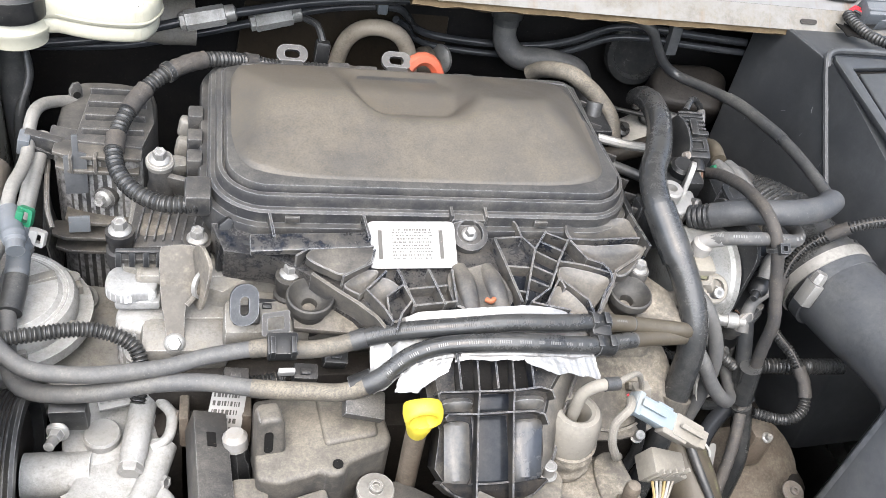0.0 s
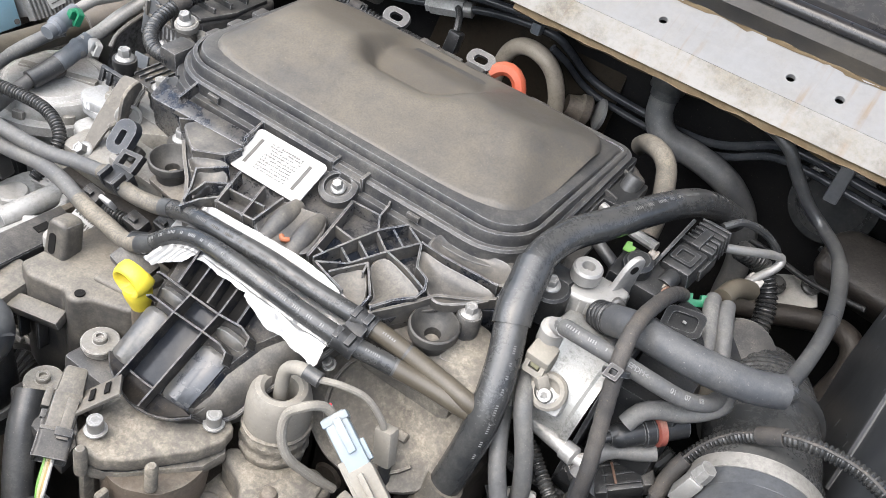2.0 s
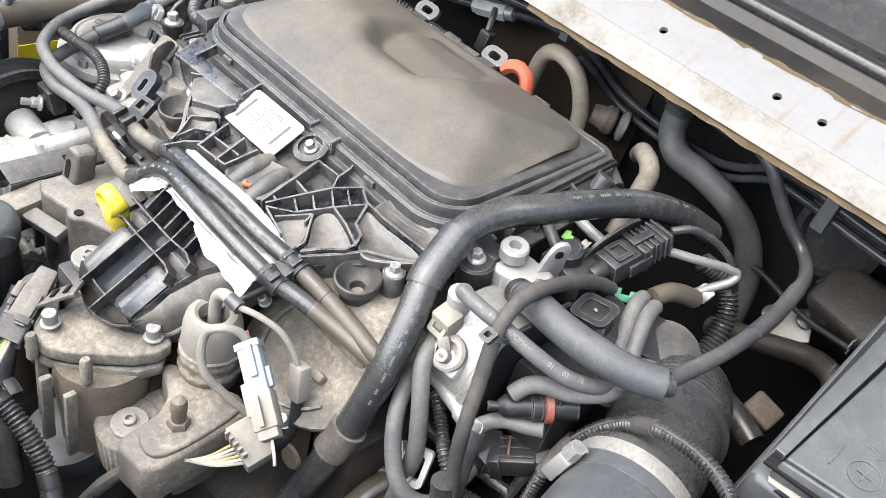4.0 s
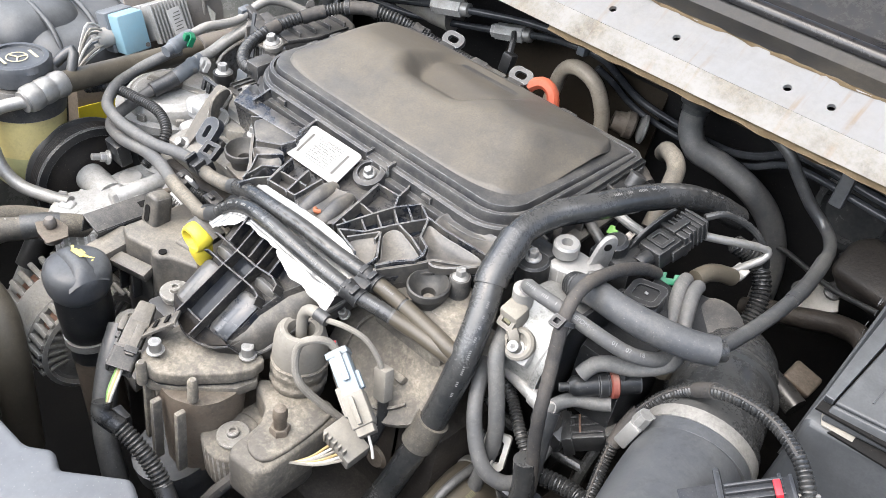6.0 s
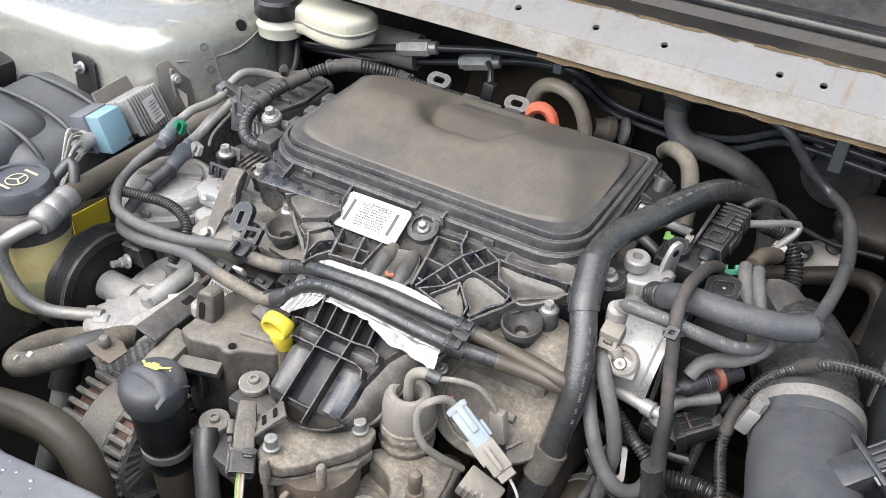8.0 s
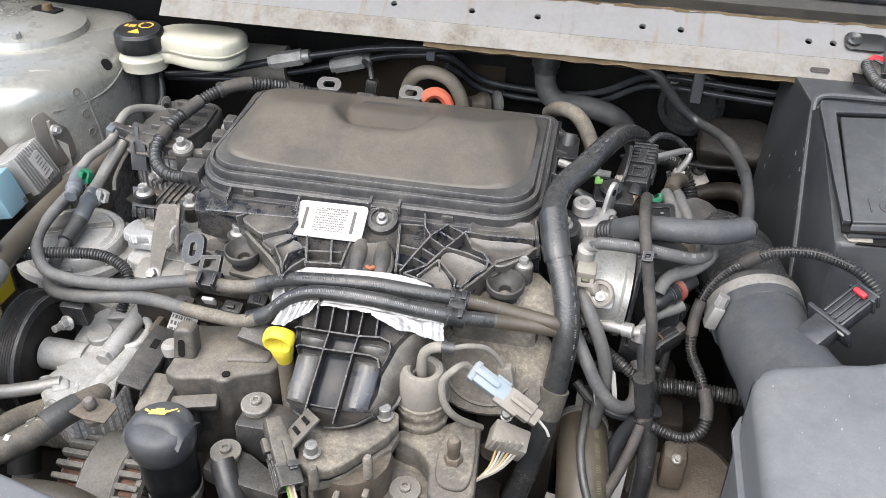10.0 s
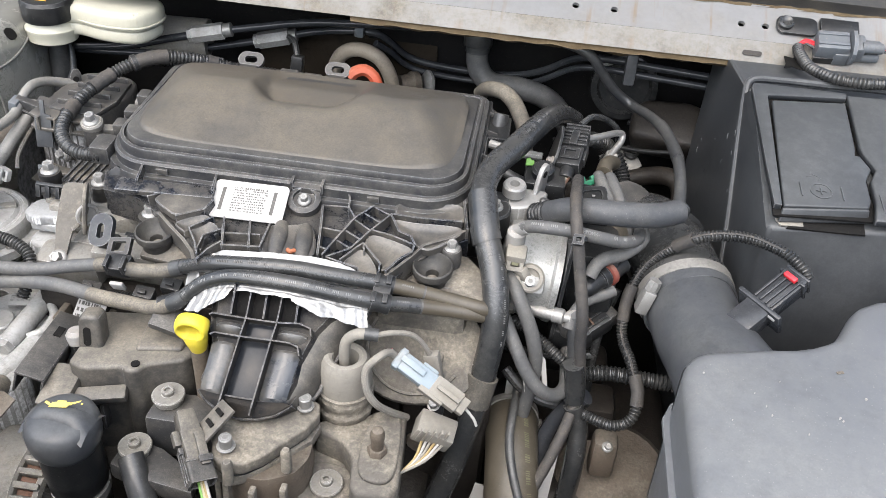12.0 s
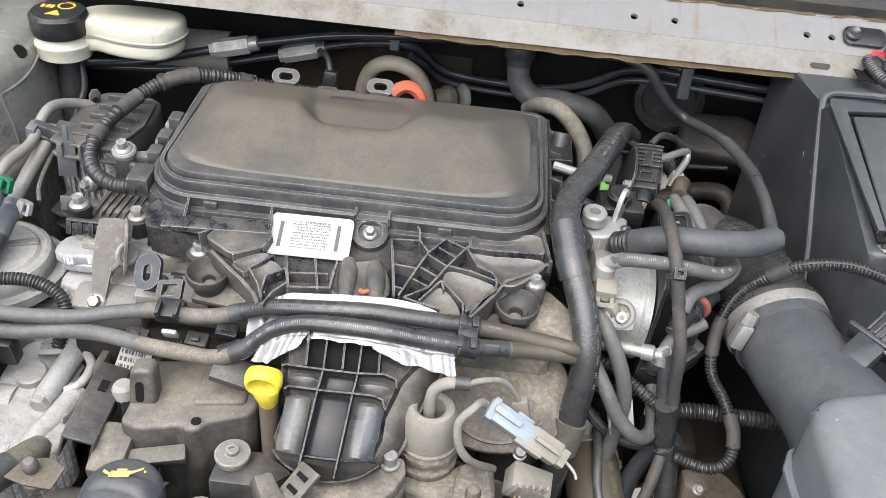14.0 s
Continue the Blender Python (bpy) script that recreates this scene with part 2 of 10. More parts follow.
M = dict(
    shell=mat("dusty_moulded_plastic", (0.021, 0.022, 0.0245), 0.32, dust=0.50, up=0.25, blotch=14, dust_col=(0.255, 0.215, 0.168), wear_glint=1.2, pit=0.5, spec=0.5, fleck=0.35),
    rust_orange=mat("rusty_orange_metal", (0.34, 0.10, 0.04), 0.7, dust=0.3, wear_glint=0.0),
    cover=mat("dusty_cover_plastic", (0.044, 0.045, 0.047), 0.30, dust=0.60, up=0.5, blotch=8, bump=0.04, dust_col=(0.160, 0.130, 0.094), wear_glint=0.0, pit=0.2, fleck=0.42),
    rim=mat("dark_rim_plastic", (0.026, 0.027, 0.03), 0.30, dust=0.34, up=0.35, dust_col=(0.23, 0.205, 0.17), wear_glint=1.2, pit=0.5),
    duct=mat("oily_duct_plastic", (0.008, 0.0095, 0.013), 0.3, dust=0.22, up=0.0, blotch=34, dust_col=(0.27, 0.225, 0.17), wear_glint=1.2, spec=0.12),
    duct_side=mat("satin_grey_duct_plastic", (0.034, 0.037, 0.042), 0.26, dust=0.40, up=0.0, blotch=20, dust_col=(0.215, 0.185, 0.145), wear_glint=1.4, pit=0.4, spec=0.55, fleck=0.2),
    pocket=mat("dusty_pocket_plastic", (0.009, 0.0115, 0.0165), 0.22, dust=0.30, up=0.0, blotch=16, dust_col=(0.25, 0.21, 0.165), wear_glint=0.8, pit=0.5, spec=0.5),
    black=mat("black_plastic", (0.010, 0.011, 0.0125), 0.32, dust=0.12, up=0.35, dust_col=(0.2, 0.18, 0.155), wear_glint=1.0),
    black_dusty=mat("dusty_black_plastic", (0.024, 0.025, 0.027), 0.38, dust=0.34, up=0.35, dust_col=(0.26, 0.225, 0.185), wear_glint=1.2),
    ribbed=mat("moulded_dark_plastic", (0.013, 0.0155, 0.021), 0.24, dust=0.36, up=0.0, blotch=24, dust_col=(0.29, 0.245, 0.19), wear_glint=1.7, spec=0.55),
    gloss=mat("glossy_black_plastic", (0.022, 0.024, 0.028), 0.18, dust=0.14, bump=0.03, dust_col=(0.16, 0.15, 0.14), up=0.1, wear_glint=0.4),
    clean=mat("satin_dark_grey_plastic", (0.052, 0.055, 0.060), 0.30, dust=0.2, bump=0.05, up=0.2, dust_col=(0.2, 0.19, 0.17), wear_glint=0.5, fleck=0.3),
    airbox=mat("grey_airbox_plastic", (0.112, 0.117, 0.124), 0.34, dust=0.24, vary=0.14, bump=0.04, up=0.15, blotch=9, dust_col=(0.25, 0.235, 0.21), wear_glint=0.5, pit=0.4),
    rubber=mat("grey_rubber", (0.024, 0.0255, 0.028), 0.30, dust=0.30, up=0.35, blotch=22, bump=0.1, dust_col=(0.24, 0.22, 0.19), wear_glint=0.1, pit=0.8, spec=0.5),
    rubber_dusty=mat("dusty_rubber", (0.045, 0.044, 0.042), 0.42, dust=0.62, up=0.45, blotch=15, dust_col=(0.275, 0.228, 0.170), wear_glint=0.1, pit=0.6),
    rubber_black=mat("black_rubber", (0.016, 0.0175, 0.019), 0.2, dust=0.26, blotch=18, bump=0.05, dust_col=(0.19, 0.172, 0.15), wear_glint=0.1, spec=0.55, pit=0.7, fleck=0.25),
    conduit=mat("black_conduit", (0.016, 0.017, 0.018), 0.24, dust=0.2, up=0.35, bump=0.0, dust_col=(0.19, 0.17, 0.145), wear_glint=0.0, spec=0.5),
    tape=mat("cloth_tape", (0.028, 0.0285, 0.03), 0.6, dust=0.2, grain=1500, bump=0.35, wear_glint=0.3),
    alu=mat("cast_aluminium", (0.345, 0.341, 0.328), 0.46, metal=0.2, dust=0.48, grain=450, bump=0.8, up=0.05, blotch=40, dust_col=(0.27, 0.245, 0.205), wear_glint=1.0, pit=1.0, fleck=0.35),
    alu_dirty=mat("dirty_cast_aluminium", (0.20, 0.193, 0.178), 0.5, metal=0.2, dust=0.58, grain=380, bump=0.9, up=0.15, blotch=36, dust_col=(0.25, 0.215, 0.165), wear_glint=1.3, pit=1.0),
    alu_clean=mat("machined_aluminium", (0.30, 0.296, 0.286), 0.34, metal=0.5, dust=0.36, grain=900, bump=0.25, wear_glint=0.5, dust_col=(0.29, 0.26, 0.22), fleck=0.3),
    steel=mat("zinc_steel", (0.275, 0.273, 0.264), 0.30, metal=0.6, dust=0.45, grain=900, bump=0.3, wear_glint=0.7, dust_col=(0.26, 0.23, 0.19), pit=0.8, fleck=0.3),
    steel_dark=mat("dark_steel", (0.16, 0.15, 0.14), 0.45, metal=0.5, dust=0.4),
    rusty=mat("oily_iron", (0.10, 0.083, 0.068), 0.5, metal=0.2, dust=0.55, second=(0.16, 0.125, 0.095), grain=300, bump=0.7, dust_col=(0.22, 0.185, 0.142), pit=1.0),
    brown=mat("dust_caked_metal", (0.085, 0.079, 0.071), 0.66, metal=0.1, dust=0.80, grain=300, bump=0.9, up=0.25, blotch=20, dust_col=(0.312, 0.264, 0.206), wear_glint=1.2, pit=0.9, fleck=0.22),
    paint=mat("champagne_paint", (0.30, 0.297, 0.268), 0.22, metal=0.35, dust=0.34, vary=0.08, bump=0.02, coat=0.6, up=0.1, blotch=14, dust_col=(0.30, 0.27, 0.22), wear_glint=0.0, pit=1.0),
    white=mat("white_paint", (0.192, 0.193, 0.193), 0.34, dust=0.22, vary=0.07, bump=0.04, up=0.0, blotch=13, dust_col=(0.22, 0.18, 0.13), wear_glint=0.0, pit=1.0, streak=1.3, fleck=0.2),
    white_dirty=mat("stained_white_paint", (0.185, 0.18, 0.168), 0.5, dust=0.6, vary=0.12, bump=0.1, up=0.0, blotch=22, dust_col=(0.185, 0.152, 0.11), wear_glint=0.0, pit=0.8, streak=1.0, fleck=0.2),
    rust=mat("brown_sealant", (0.12, 0.085, 0.036), 0.75, dust=0.3, second=(0.075, 0.045, 0.02), vary=0.6, blotch=80, grain=200, bump=0.9, dust_col=(0.2, 0.16, 0.1)),
    yellow=mat("yellow_plastic", (0.66, 0.53, 0.03), 0.33, dust=0.2, vary=0.08, bump=0.03, up=0.2, wear_glint=0.0),
    orange=mat("orange_silicone", (0.36, 0.066, 0.030), 0.46, dust=0.4, vary=0.2, wear_glint=0.0, dust_col=(0.28, 0.15, 0.095)),
    red=mat("red_plastic", (0.55, 0.03, 0.04), 0.4, dust=0.0, vary=0.05, wear_glint=0.0),
    green=mat("green_plastic", (0.008, 0.13, 0.065), 0.35, dust=0.1, vary=0.08, wear_glint=0.0),
    lime=mat("light_green_plastic", (0.12, 0.3, 0.05), 0.4, dust=0.2, vary=0.08, wear_glint=0.0),
    blue=mat("pale_blue_plastic", (0.165, 0.285, 0.34), 0.4, dust=0.15, vary=0.05, up=0.2, wear_glint=0.0),
    bluewhite=mat("bluish_white_plastic", (0.20, 0.245, 0.275), 0.3, dust=0.45, vary=0.06, up=0.2, wear_glint=0.3, dust_col=(0.27, 0.24, 0.2), fleck=0.3),
    grey=mat("grey_plastic", (0.25, 0.25, 0.245), 0.48, dust=0.5, vary=0.12),
    slate=mat("slate_blue_plastic", (0.095, 0.108, 0.122), 0.4, dust=0.15),
    beige=mat("dusty_beige_plastic", (0.19, 0.178, 0.157), 0.6, dust=0.6, vary=0.2, dust_col=(0.27, 0.235, 0.185)),
    yellow_wire=mat("dull_yellow_insulation", (0.33, 0.24, 0.09), 0.5, dust=0.3, vary=0.1, wear_glint=0.0),
    white_plastic=mat("white_plastic", (0.40, 0.395, 0.375), 0.4, dust=0.3, vary=0.04, wear_glint=0.0),
    reservoir=mat("translucent_ivory_plastic", (0.44, 0.43, 0.35), 0.32, dust=0.2, vary=0.05, bump=0.02, up=0.1, blotch=8, wear_glint=0.0, pit=0.3),
    fluid=mat("amber_fluid_plastic", (0.55, 0.46, 0.2), 0.32, dust=0.2, vary=0.15, bump=0.02, up=0.1, wear_glint=0.0),
    fluid_low=mat("greenish_fluid", (0.38, 0.37, 0.18), 0.3, dust=0.2, vary=0.1, bump=0.02, up=0.1, wear_glint=0.0),
    paper=mat("white_label_paper", (0.38, 0.375, 0.36), 0.5, dust=0.16, vary=0.06, bump=0.03, wear_glint=0.0),
    ink=mat("black_ink", (0.07, 0.068, 0.065), 0.6, dust=0.1, bump=0.0, wear_glint=0.0, pit=0.0),
    ink_pale=mat("pale_ink", (0.24, 0.24, 0.236), 0.6, dust=0.4, bump=0.0, wear_glint=0.0, pit=0.0, dust_col=(0.1, 0.09, 0.075)),
    brown_hose=mat("brownish_silicone_rubber", (0.058, 0.049, 0.036), 0.36, dust=0.35, up=0.2, blotch=14, bump=0.06, dust_col=(0.15, 0.125, 0.09), wear_glint=0.0, pit=0.5, spec=0.4),
    ink_olive=mat("olive_ink", (0.10, 0.108, 0.06), 0.6, dust=0.3, bump=0.0, wear_glint=0.0, pit=0.0),
    ink_faint=mat("faint_ink", (0.085, 0.085, 0.083), 0.6, dust=0.1, bump=0.0, wear_glint=0.0, pit=0.0),
    ink_grey=mat("grey_ink", (0.17, 0.17, 0.167), 0.6, dust=0.1, bump=0.0, wear_glint=0.0, pit=0.0),
    foil=mat("crumpled_foil", (0.31, 0.309, 0.304), 0.3, metal=0.45, dust=0.22, grain=170, bump=1.0, vary=0.25, dust_col=(0.34, 0.30, 0.25), wear_glint=0.0),
    copper=mat("copper_winding", (0.13, 0.055, 0.035), 0.5, metal=0.4, dust=0.35),
    symbol=mat("yellow_print", (0.8, 0.62, 0.12), 0.5, dust=0.1, vary=0.05, bump=0.0, wear_glint=0.0, pit=0.0),
    orange_print=mat("orange_print", (0.8, 0.42, 0.05), 0.5, dust=0.1, vary=0.05, bump=0.0, wear_glint=0.0, pit=0.0),
    emblem=mat("faded_print", (0.42, 0.38, 0.24), 0.6, dust=0.3, vary=0.1, bump=0.0, wear_glint=0.0, pit=0.0),
    oily_iron=mat("oil_soaked_iron", (0.014, 0.012, 0.011), 0.45, dust=0.3, up=0.5, grain=300, bump=0.6, dust_col=(0.12, 0.098, 0.075), wear_glint=0.3, pit=1.0),
    shroud=mat("dusty_shroud_plastic", (0.022, 0.023, 0.025), 0.34, dust=0.66, up=0.55, blotch=20, dust_col=(0.275, 0.232, 0.18), wear_glint=1.0, pit=0.5, spec=0.4, fleck=0.25),
    inlay=mat("dark_satin_inlay", (0.007, 0.009, 0.013), 0.16, dust=0.07, up=0.0, bump=0.03, spec=0.22, wear_glint=0.8, dust_col=(0.2, 0.18, 0.15), fleck=0.2),
    rubber_grey=mat("pale_grey_rubber", (0.070, 0.071, 0.073), 0.42, dust=0.4, up=0.3, blotch=26, dust_col=(0.25, 0.225, 0.19), wear_glint=0.1, pit=0.7),
    foam=mat("grey_foam_rubber", (0.042, 0.045, 0.050), 0.42, dust=0.26, up=0.3, blotch=30, bump=0.15, dust_col=(0.22, 0.20, 0.175), wear_glint=0.1, pit=0.7),
    maroon=mat("belt_rubber", (0.014, 0.013, 0.013), 0.45, dust=0.12, wear_glint=0.0),
    # Tops paler: dust on the lid, and the walls' shade kept in the colour.
    tub=mat("black_tub_plastic", (0.018, 0.0197, 0.0225), 0.28, dust=0.62, up=0.72, bump=0.05, blotch=7, spec=0.42, dust_col=(0.112, 0.110, 0.107), wear_glint=0.9, pit=0.5, fleck=0.2),
    eyelet=mat("slate_black_rubber", (0.020, 0.024, 0.031), 0.4, dust=0.3, up=0.3, blotch=40, dust_col=(0.16, 0.15, 0.135), wear_glint=1.3, pit=0.6),
    clamp=mat("dull_clamp_steel", (0.28, 0.27, 0.25), 0.4, metal=0.5, dust=0.45, vary=0.3, grain=700, bump=0.3, dust_col=(0.24, 0.215, 0.18), wear_glint=0.4, pit=0.9),
    barrel=mat("streaky_cast_barrel", (0.35, 0.35, 0.335), 0.28, metal=0.6, dust=0.4, vary=0.5, blotch=55, grain=500, bump=0.4, dust_col=(0.22, 0.195, 0.16), wear_glint=0.5, pit=1.0),
    red_dusty=mat("dull_red_plastic", (0.17, 0.035, 0.026), 0.5, dust=0.4, vary=0.2, wear_glint=0.0),
    felt=mat("dark_felt", (0.09, 0.085, 0.078), 0.9, dust=0.2, bump=0.4, grain=300, wear_glint=0.0),
    grommet=mat("black_grommet_rubber", (0.018, 0.018, 0.019), 0.42, dust=0.28, up=0.3, blotch=30, bump=0.08, dust_col=(0.2, 0.175, 0.14), wear_glint=0.3, pit=0.7, fleck=0.3),
    pale_cast=mat("pale_cast_aluminium", (0.29, 0.292, 0.29), 0.42, metal=0.15, dust=0.4, grain=450, bump=0.6, dust_col=(0.26, 0.235, 0.195), wear_glint=1.0, pit=1.0),
    bronze=mat("heat_shield_felt", (0.016, 0.012, 0.0075), 0.7, dust=0.22, second=(0.028, 0.02, 0.012), vary=0.4, blotch=25, grain=250, bump=0.6, spec=0.15, dust_col=(0.05, 0.04, 0.027)),
    hotpipe=mat("heat_tinted_steel", (0.36, 0.31, 0.245), 0.4, metal=0.15, dust=0.4, vary=0.3, blotch=40, up=0.3, dust_col=(0.26, 0.21, 0.155)),
    firewall=mat("dark_insulation", (0.008, 0.008, 0.0085), 0.75, dust=0.08, bump=0.5, grain=200, spec=0.15, dust_col=(0.12, 0.1, 0.075)),
    # Near-black: the underbody, and plates standing in for shade in gaps and holes.
    deep=mat("dark_underbody_gap_shade", (0.006, 0.006, 0.006), 0.8, dust=0.06, bump=0.3, wear_glint=0.0, spec=0.15, dust_col=(0.1, 0.08, 0.06)),
    oily=mat("oil_wet_black_plastic", (0.005, 0.0055, 0.0065), 0.3, dust=0.12, up=0.0, blotch=60, bump=0.12, dust_col=(0.16, 0.12, 0.08), wear_glint=0.3, spec=0.07),
    seal_dusty=mat("dusty_black_seal", (0.012, 0.0125, 0.013), 0.4, dust=0.35, up=0.1, blotch=14, bump=0.1, dust_col=(0.10, 0.082, 0.06), wear_glint=0.0, spec=0.3, pit=0.8, fleck=0.3),
    seal=mat("black_rubber_seal", (0.011, 0.012, 0.014), 0.26, dust=0.06, bump=0.05, wear_glint=0.0, spec=0.45, fleck=0.2),
    scuttle=mat("grey_scuttle_plastic", (0.026, 0.029, 0.033), 0.24, dust=0.14, bump=0.04, blotch=6, up=0.2, wear_glint=0.0, spec=0.4, fleck=0.2),
    drop=mat("water_drop", (0.16, 0.17, 0.18), 0.03, dust=0.0, bump=0.0, coat=1.0, wear_glint=0.0),
    asphalt=mat("asphalt", (0.05, 0.05, 0.05), 0.85, dust=0.2, grain=120, bump=0.8, blotch=3, wear_glint=0.0),
)

# ---- shaping ----
ORIGIN = {}


def thing(name, at, label, category, group="", kind=""):
    ob = new(name)
    ob.empty_display_size = 0.02
    ob.location = at
    ORIGIN[ob.name] = Vector(at)
    return tagged(ob, label, category, group, kind)


def finish(me, bm, angle=35):
    bmesh.ops.recalc_face_normals(bm, faces=bm.faces)
    bm.to_mesh(me)
    bm.free()
    me.polygons.foreach_set("use_smooth", [True] * len(me.polygons))
    me.set_sharp_from_angle(angle=radians(angle))


def part(name, bm, material, parent, label="", angle=35):
    """One mesh, given in world places, under a thing or a part."""
    at = ORIGIN[parent.name]
    bmesh.ops.translate(bm, verts=bm.verts, vec=-at)
    me = bpy.data.meshes.new(name)
    finish(me, bm, angle)
    me.materials.append(M[material])
    ob = new(name, me)
    ob.parent = parent
    ORIGIN[ob.name] = at
    return tagged(ob, label)


def solo(name, bm, material, label, category, group="", kind="", angle=35):
    """A thing that is one mesh."""
    lo = Vector([min(v.co[i] for v in bm.verts) for i in range(3)])
    hi = Vector([max(v.co[i] for v in bm.verts) for i in range(3)])
    at = Vector(((lo.x + hi.x) / 2, (lo.y + hi.y) / 2, lo.z))
    bmesh.ops.translate(bm, verts=bm.verts, vec=-at)
    me = bpy.data.meshes.new(name)
    finish(me, bm, angle)
    me.materials.append(M[material])
    ob = new(name, me)
    ob.location = at
    ORIGIN[ob.name] = at
    return tagged(ob, label, category, group, kind)


def spline(pts, step):
    """Points along a smooth curve through pts, about step apart."""
    p = [Vector(q) for q in pts]
    if len(p) == 2:
        k = max(2, int((p[1] - p[0]).length / step))
        return [p[0].lerp(p[1], i / k) for i in range(k + 1)]
    p = [2 * p[0] - p[1]] + p + [2 * p[-1] - p[-2]]
    out = []
    for i in range(1, len(p) - 2):
        a, b, c, d = p[i - 1:i + 3]
        k = max(2, int((c - b).length / step))
        for j in range(k):
            t = j / k
            out.append(0.5 * (2 * b + (c - a) * t + (2 * a - 5 * b + 4 * c - d) * t * t + (3 * b - a - 3 * c + d) * t ** 3))
    out.append(p[-2])
    return out


def frames(path):
    """A turning-free pair of cross directions for each point of a path."""
    tang = [(path[min(i + 1, len(path) - 1)] - path[max(i - 1, 0)]).normalized() for i in range(len(path))]
    ref = Vector((0, 0, 1)) if abs(tang[0].z) < 0.9 else Vector((1, 0, 0))
    side = tang[0].cross(ref).normalized()
    out = []
    for t in tang:
        side = (side - t * side.dot(t)).normalized()
        out.append((side, t.cross(side)))
    return out


def tube(pts, r, seg=14, step=0.006, shape=None, hollow=0.0, bm=None, closed_ends=True):
    """A round hose through pts. shape(length, angle, whole) multiplies the radius; hollow: depth of an open bore at the far end."""
    bm = bm or bmesh.new()
    path = spline(pts, step)
    fr = frames(path)
    whole = sum((path[i + 1] - path[i]).length for i in range(len(path) - 1))
    rings, run = [], 0.0
    for i, (c, (a, b)) in enumerate(zip(path, fr)):
        if i:
            run += (c - path[i - 1]).length
        ring = []
        for j in range(seg):
            ang = math.tau * j / seg
            rr = r * (shape(run, ang, whole) if shape else 1.0)
            ring.append(bm.verts.new(c + rr * (math.cos(ang) * a + math.sin(ang) * b)))
        rings.append(ring)
    for p, q in zip(rings, rings[1:]):
        for j in range(seg):
            bm.faces.new((p[j], p[(j + 1) % seg], q[(j + 1) % seg], q[j]))
    if closed_ends:
        bm.faces.new(rings[0])
        if hollow:
            d = (path[-1] - path[-2]).normalized()
            inner = [bm.verts.new(path[-1] + 0.72 * (v.co - path[-1])) for v in rings[-1]]
            deep_ = [bm.verts.new(v.co - d * hollow) for v in inner]
            for j in range(seg):
                k = (j + 1) % seg
                bm.faces.new((rings[-1][j], rings[-1][k], inner[k], inner[j]))
                bm.faces.new((inner[j], inner[k], deep_[k], deep_[j]))
            bm.faces.new(deep_)
        else:
            bm.faces.new(rings[-1])
    return bm


def corrugated(pitch=0.0034, depth=0.13):
    return lambda s, a, w: 1.0 - depth * (0.5 + 0.5 * math.cos(math.tau * s / pitch)) ** 2


def taped(pitch=0.013, depth=0.07):
    return lambda s, a, w: 1.0 + depth * ((s / pitch + a / math.tau) % 1.0) + 0.05 * noise.noise(Vector((s * 60, math.cos(a), math.sin(a))))


def worn(amount=0.03):
    return lambda s, a, w: 1.0 + amount * noise.noise(Vector((s * 25, math.cos(a) * 0.7, math.sin(a) * 0.7)))


def basis(axis, hint=(0, 0, 1)):
    """A turn that lays local z along axis, with local y near hint."""
    z = Vector(axis).normalized()
    h = Vector(hint)
    if abs(z.dot(h.normalized())) > 0.98:
        h = Vector((0, 1, 0))
    x = h.cross(z).normalized()
    return Matrix((x, z.cross(x), z)).transposed()


def lathe(profile, at, axis=(0, 0, 1), seg=24, bm=None, shape=None, hint=(0, 0, 1)):
    """A turned body: profile of (radius, height) along axis from at."""
    bm = bm or bmesh.new()
    turn, at = basis(axis, hint), Vector(at)
    rings = []
    for r, h in profile:
        if r < 1e-6:
            rings.append([bm.verts.new(at + turn @ Vector((0, 0, h)))])
        else:
            ring = []
            for j in range(seg):
                a = math.tau * j / seg
                k = shape(a, h) if shape else 1.0
                ring.append(bm.verts.new(at + turn @ Vector((r * k * math.cos(a), r * k * math.sin(a), h))))
            rings.append(ring)
    for p, q in zip(rings, rings[1:]):
        for j in range(seg):
            k = (j + 1) % seg
            if len(p) == 1 and len(q) > 1:
                bm.faces.new((p[0], q[j], q[k]))
            elif len(q) == 1 and len(p) > 1:
                bm.faces.new((p[j], p[k], q[0]))
            elif len(p) > 1:
                bm.faces.new((p[j], p[k], q[k], q[j]))
    for ring in (rings[0], rings[-1]):
        if len(ring) > 1:
            bm.faces.new(ring)
    return bm


def block(at, size, axis=(0, 0, 1), hint=(0, 1, 0), bevel=0.002, bm=None, taper=1.0, seg=2, spin=0.0):
    """A box centred at a place, its local z along axis and y near hint, with rounded edges; taper narrows its top."""
    own = bmesh.new()
    bmesh.ops.create_cube(own, size=1.0)
    for v in own.verts:
        k = taper if v.co.z > 0 else 1.0
        v.co = Vector((v.co.x * size[0] * k, v.co.y * size[1] * k, v.co.z * size[2]))
    if bevel:
        bmesh.ops.bevel(own, geom=own.edges[:], offset=min(bevel, 0.45 * min(size)), segments=seg, affect='EDGES', profile=0.5)
    m = Matrix.Translation(at) @ (basis(axis, hint) @ Matrix.Rotation(radians(spin), 3, 'Z')).to_4x4()
    bmesh.ops.transform(own, matrix=m, verts=own.verts)
    return merge(bm, own)


def merge(bm, own):
    if bm is None:
        return own
    tmp = bpy.data.meshes.new("tmp")
    own.to_mesh(tmp)
    own.free()
    bm.from_mesh(tmp)
    bpy.data.meshes.remove(tmp)
    return bm


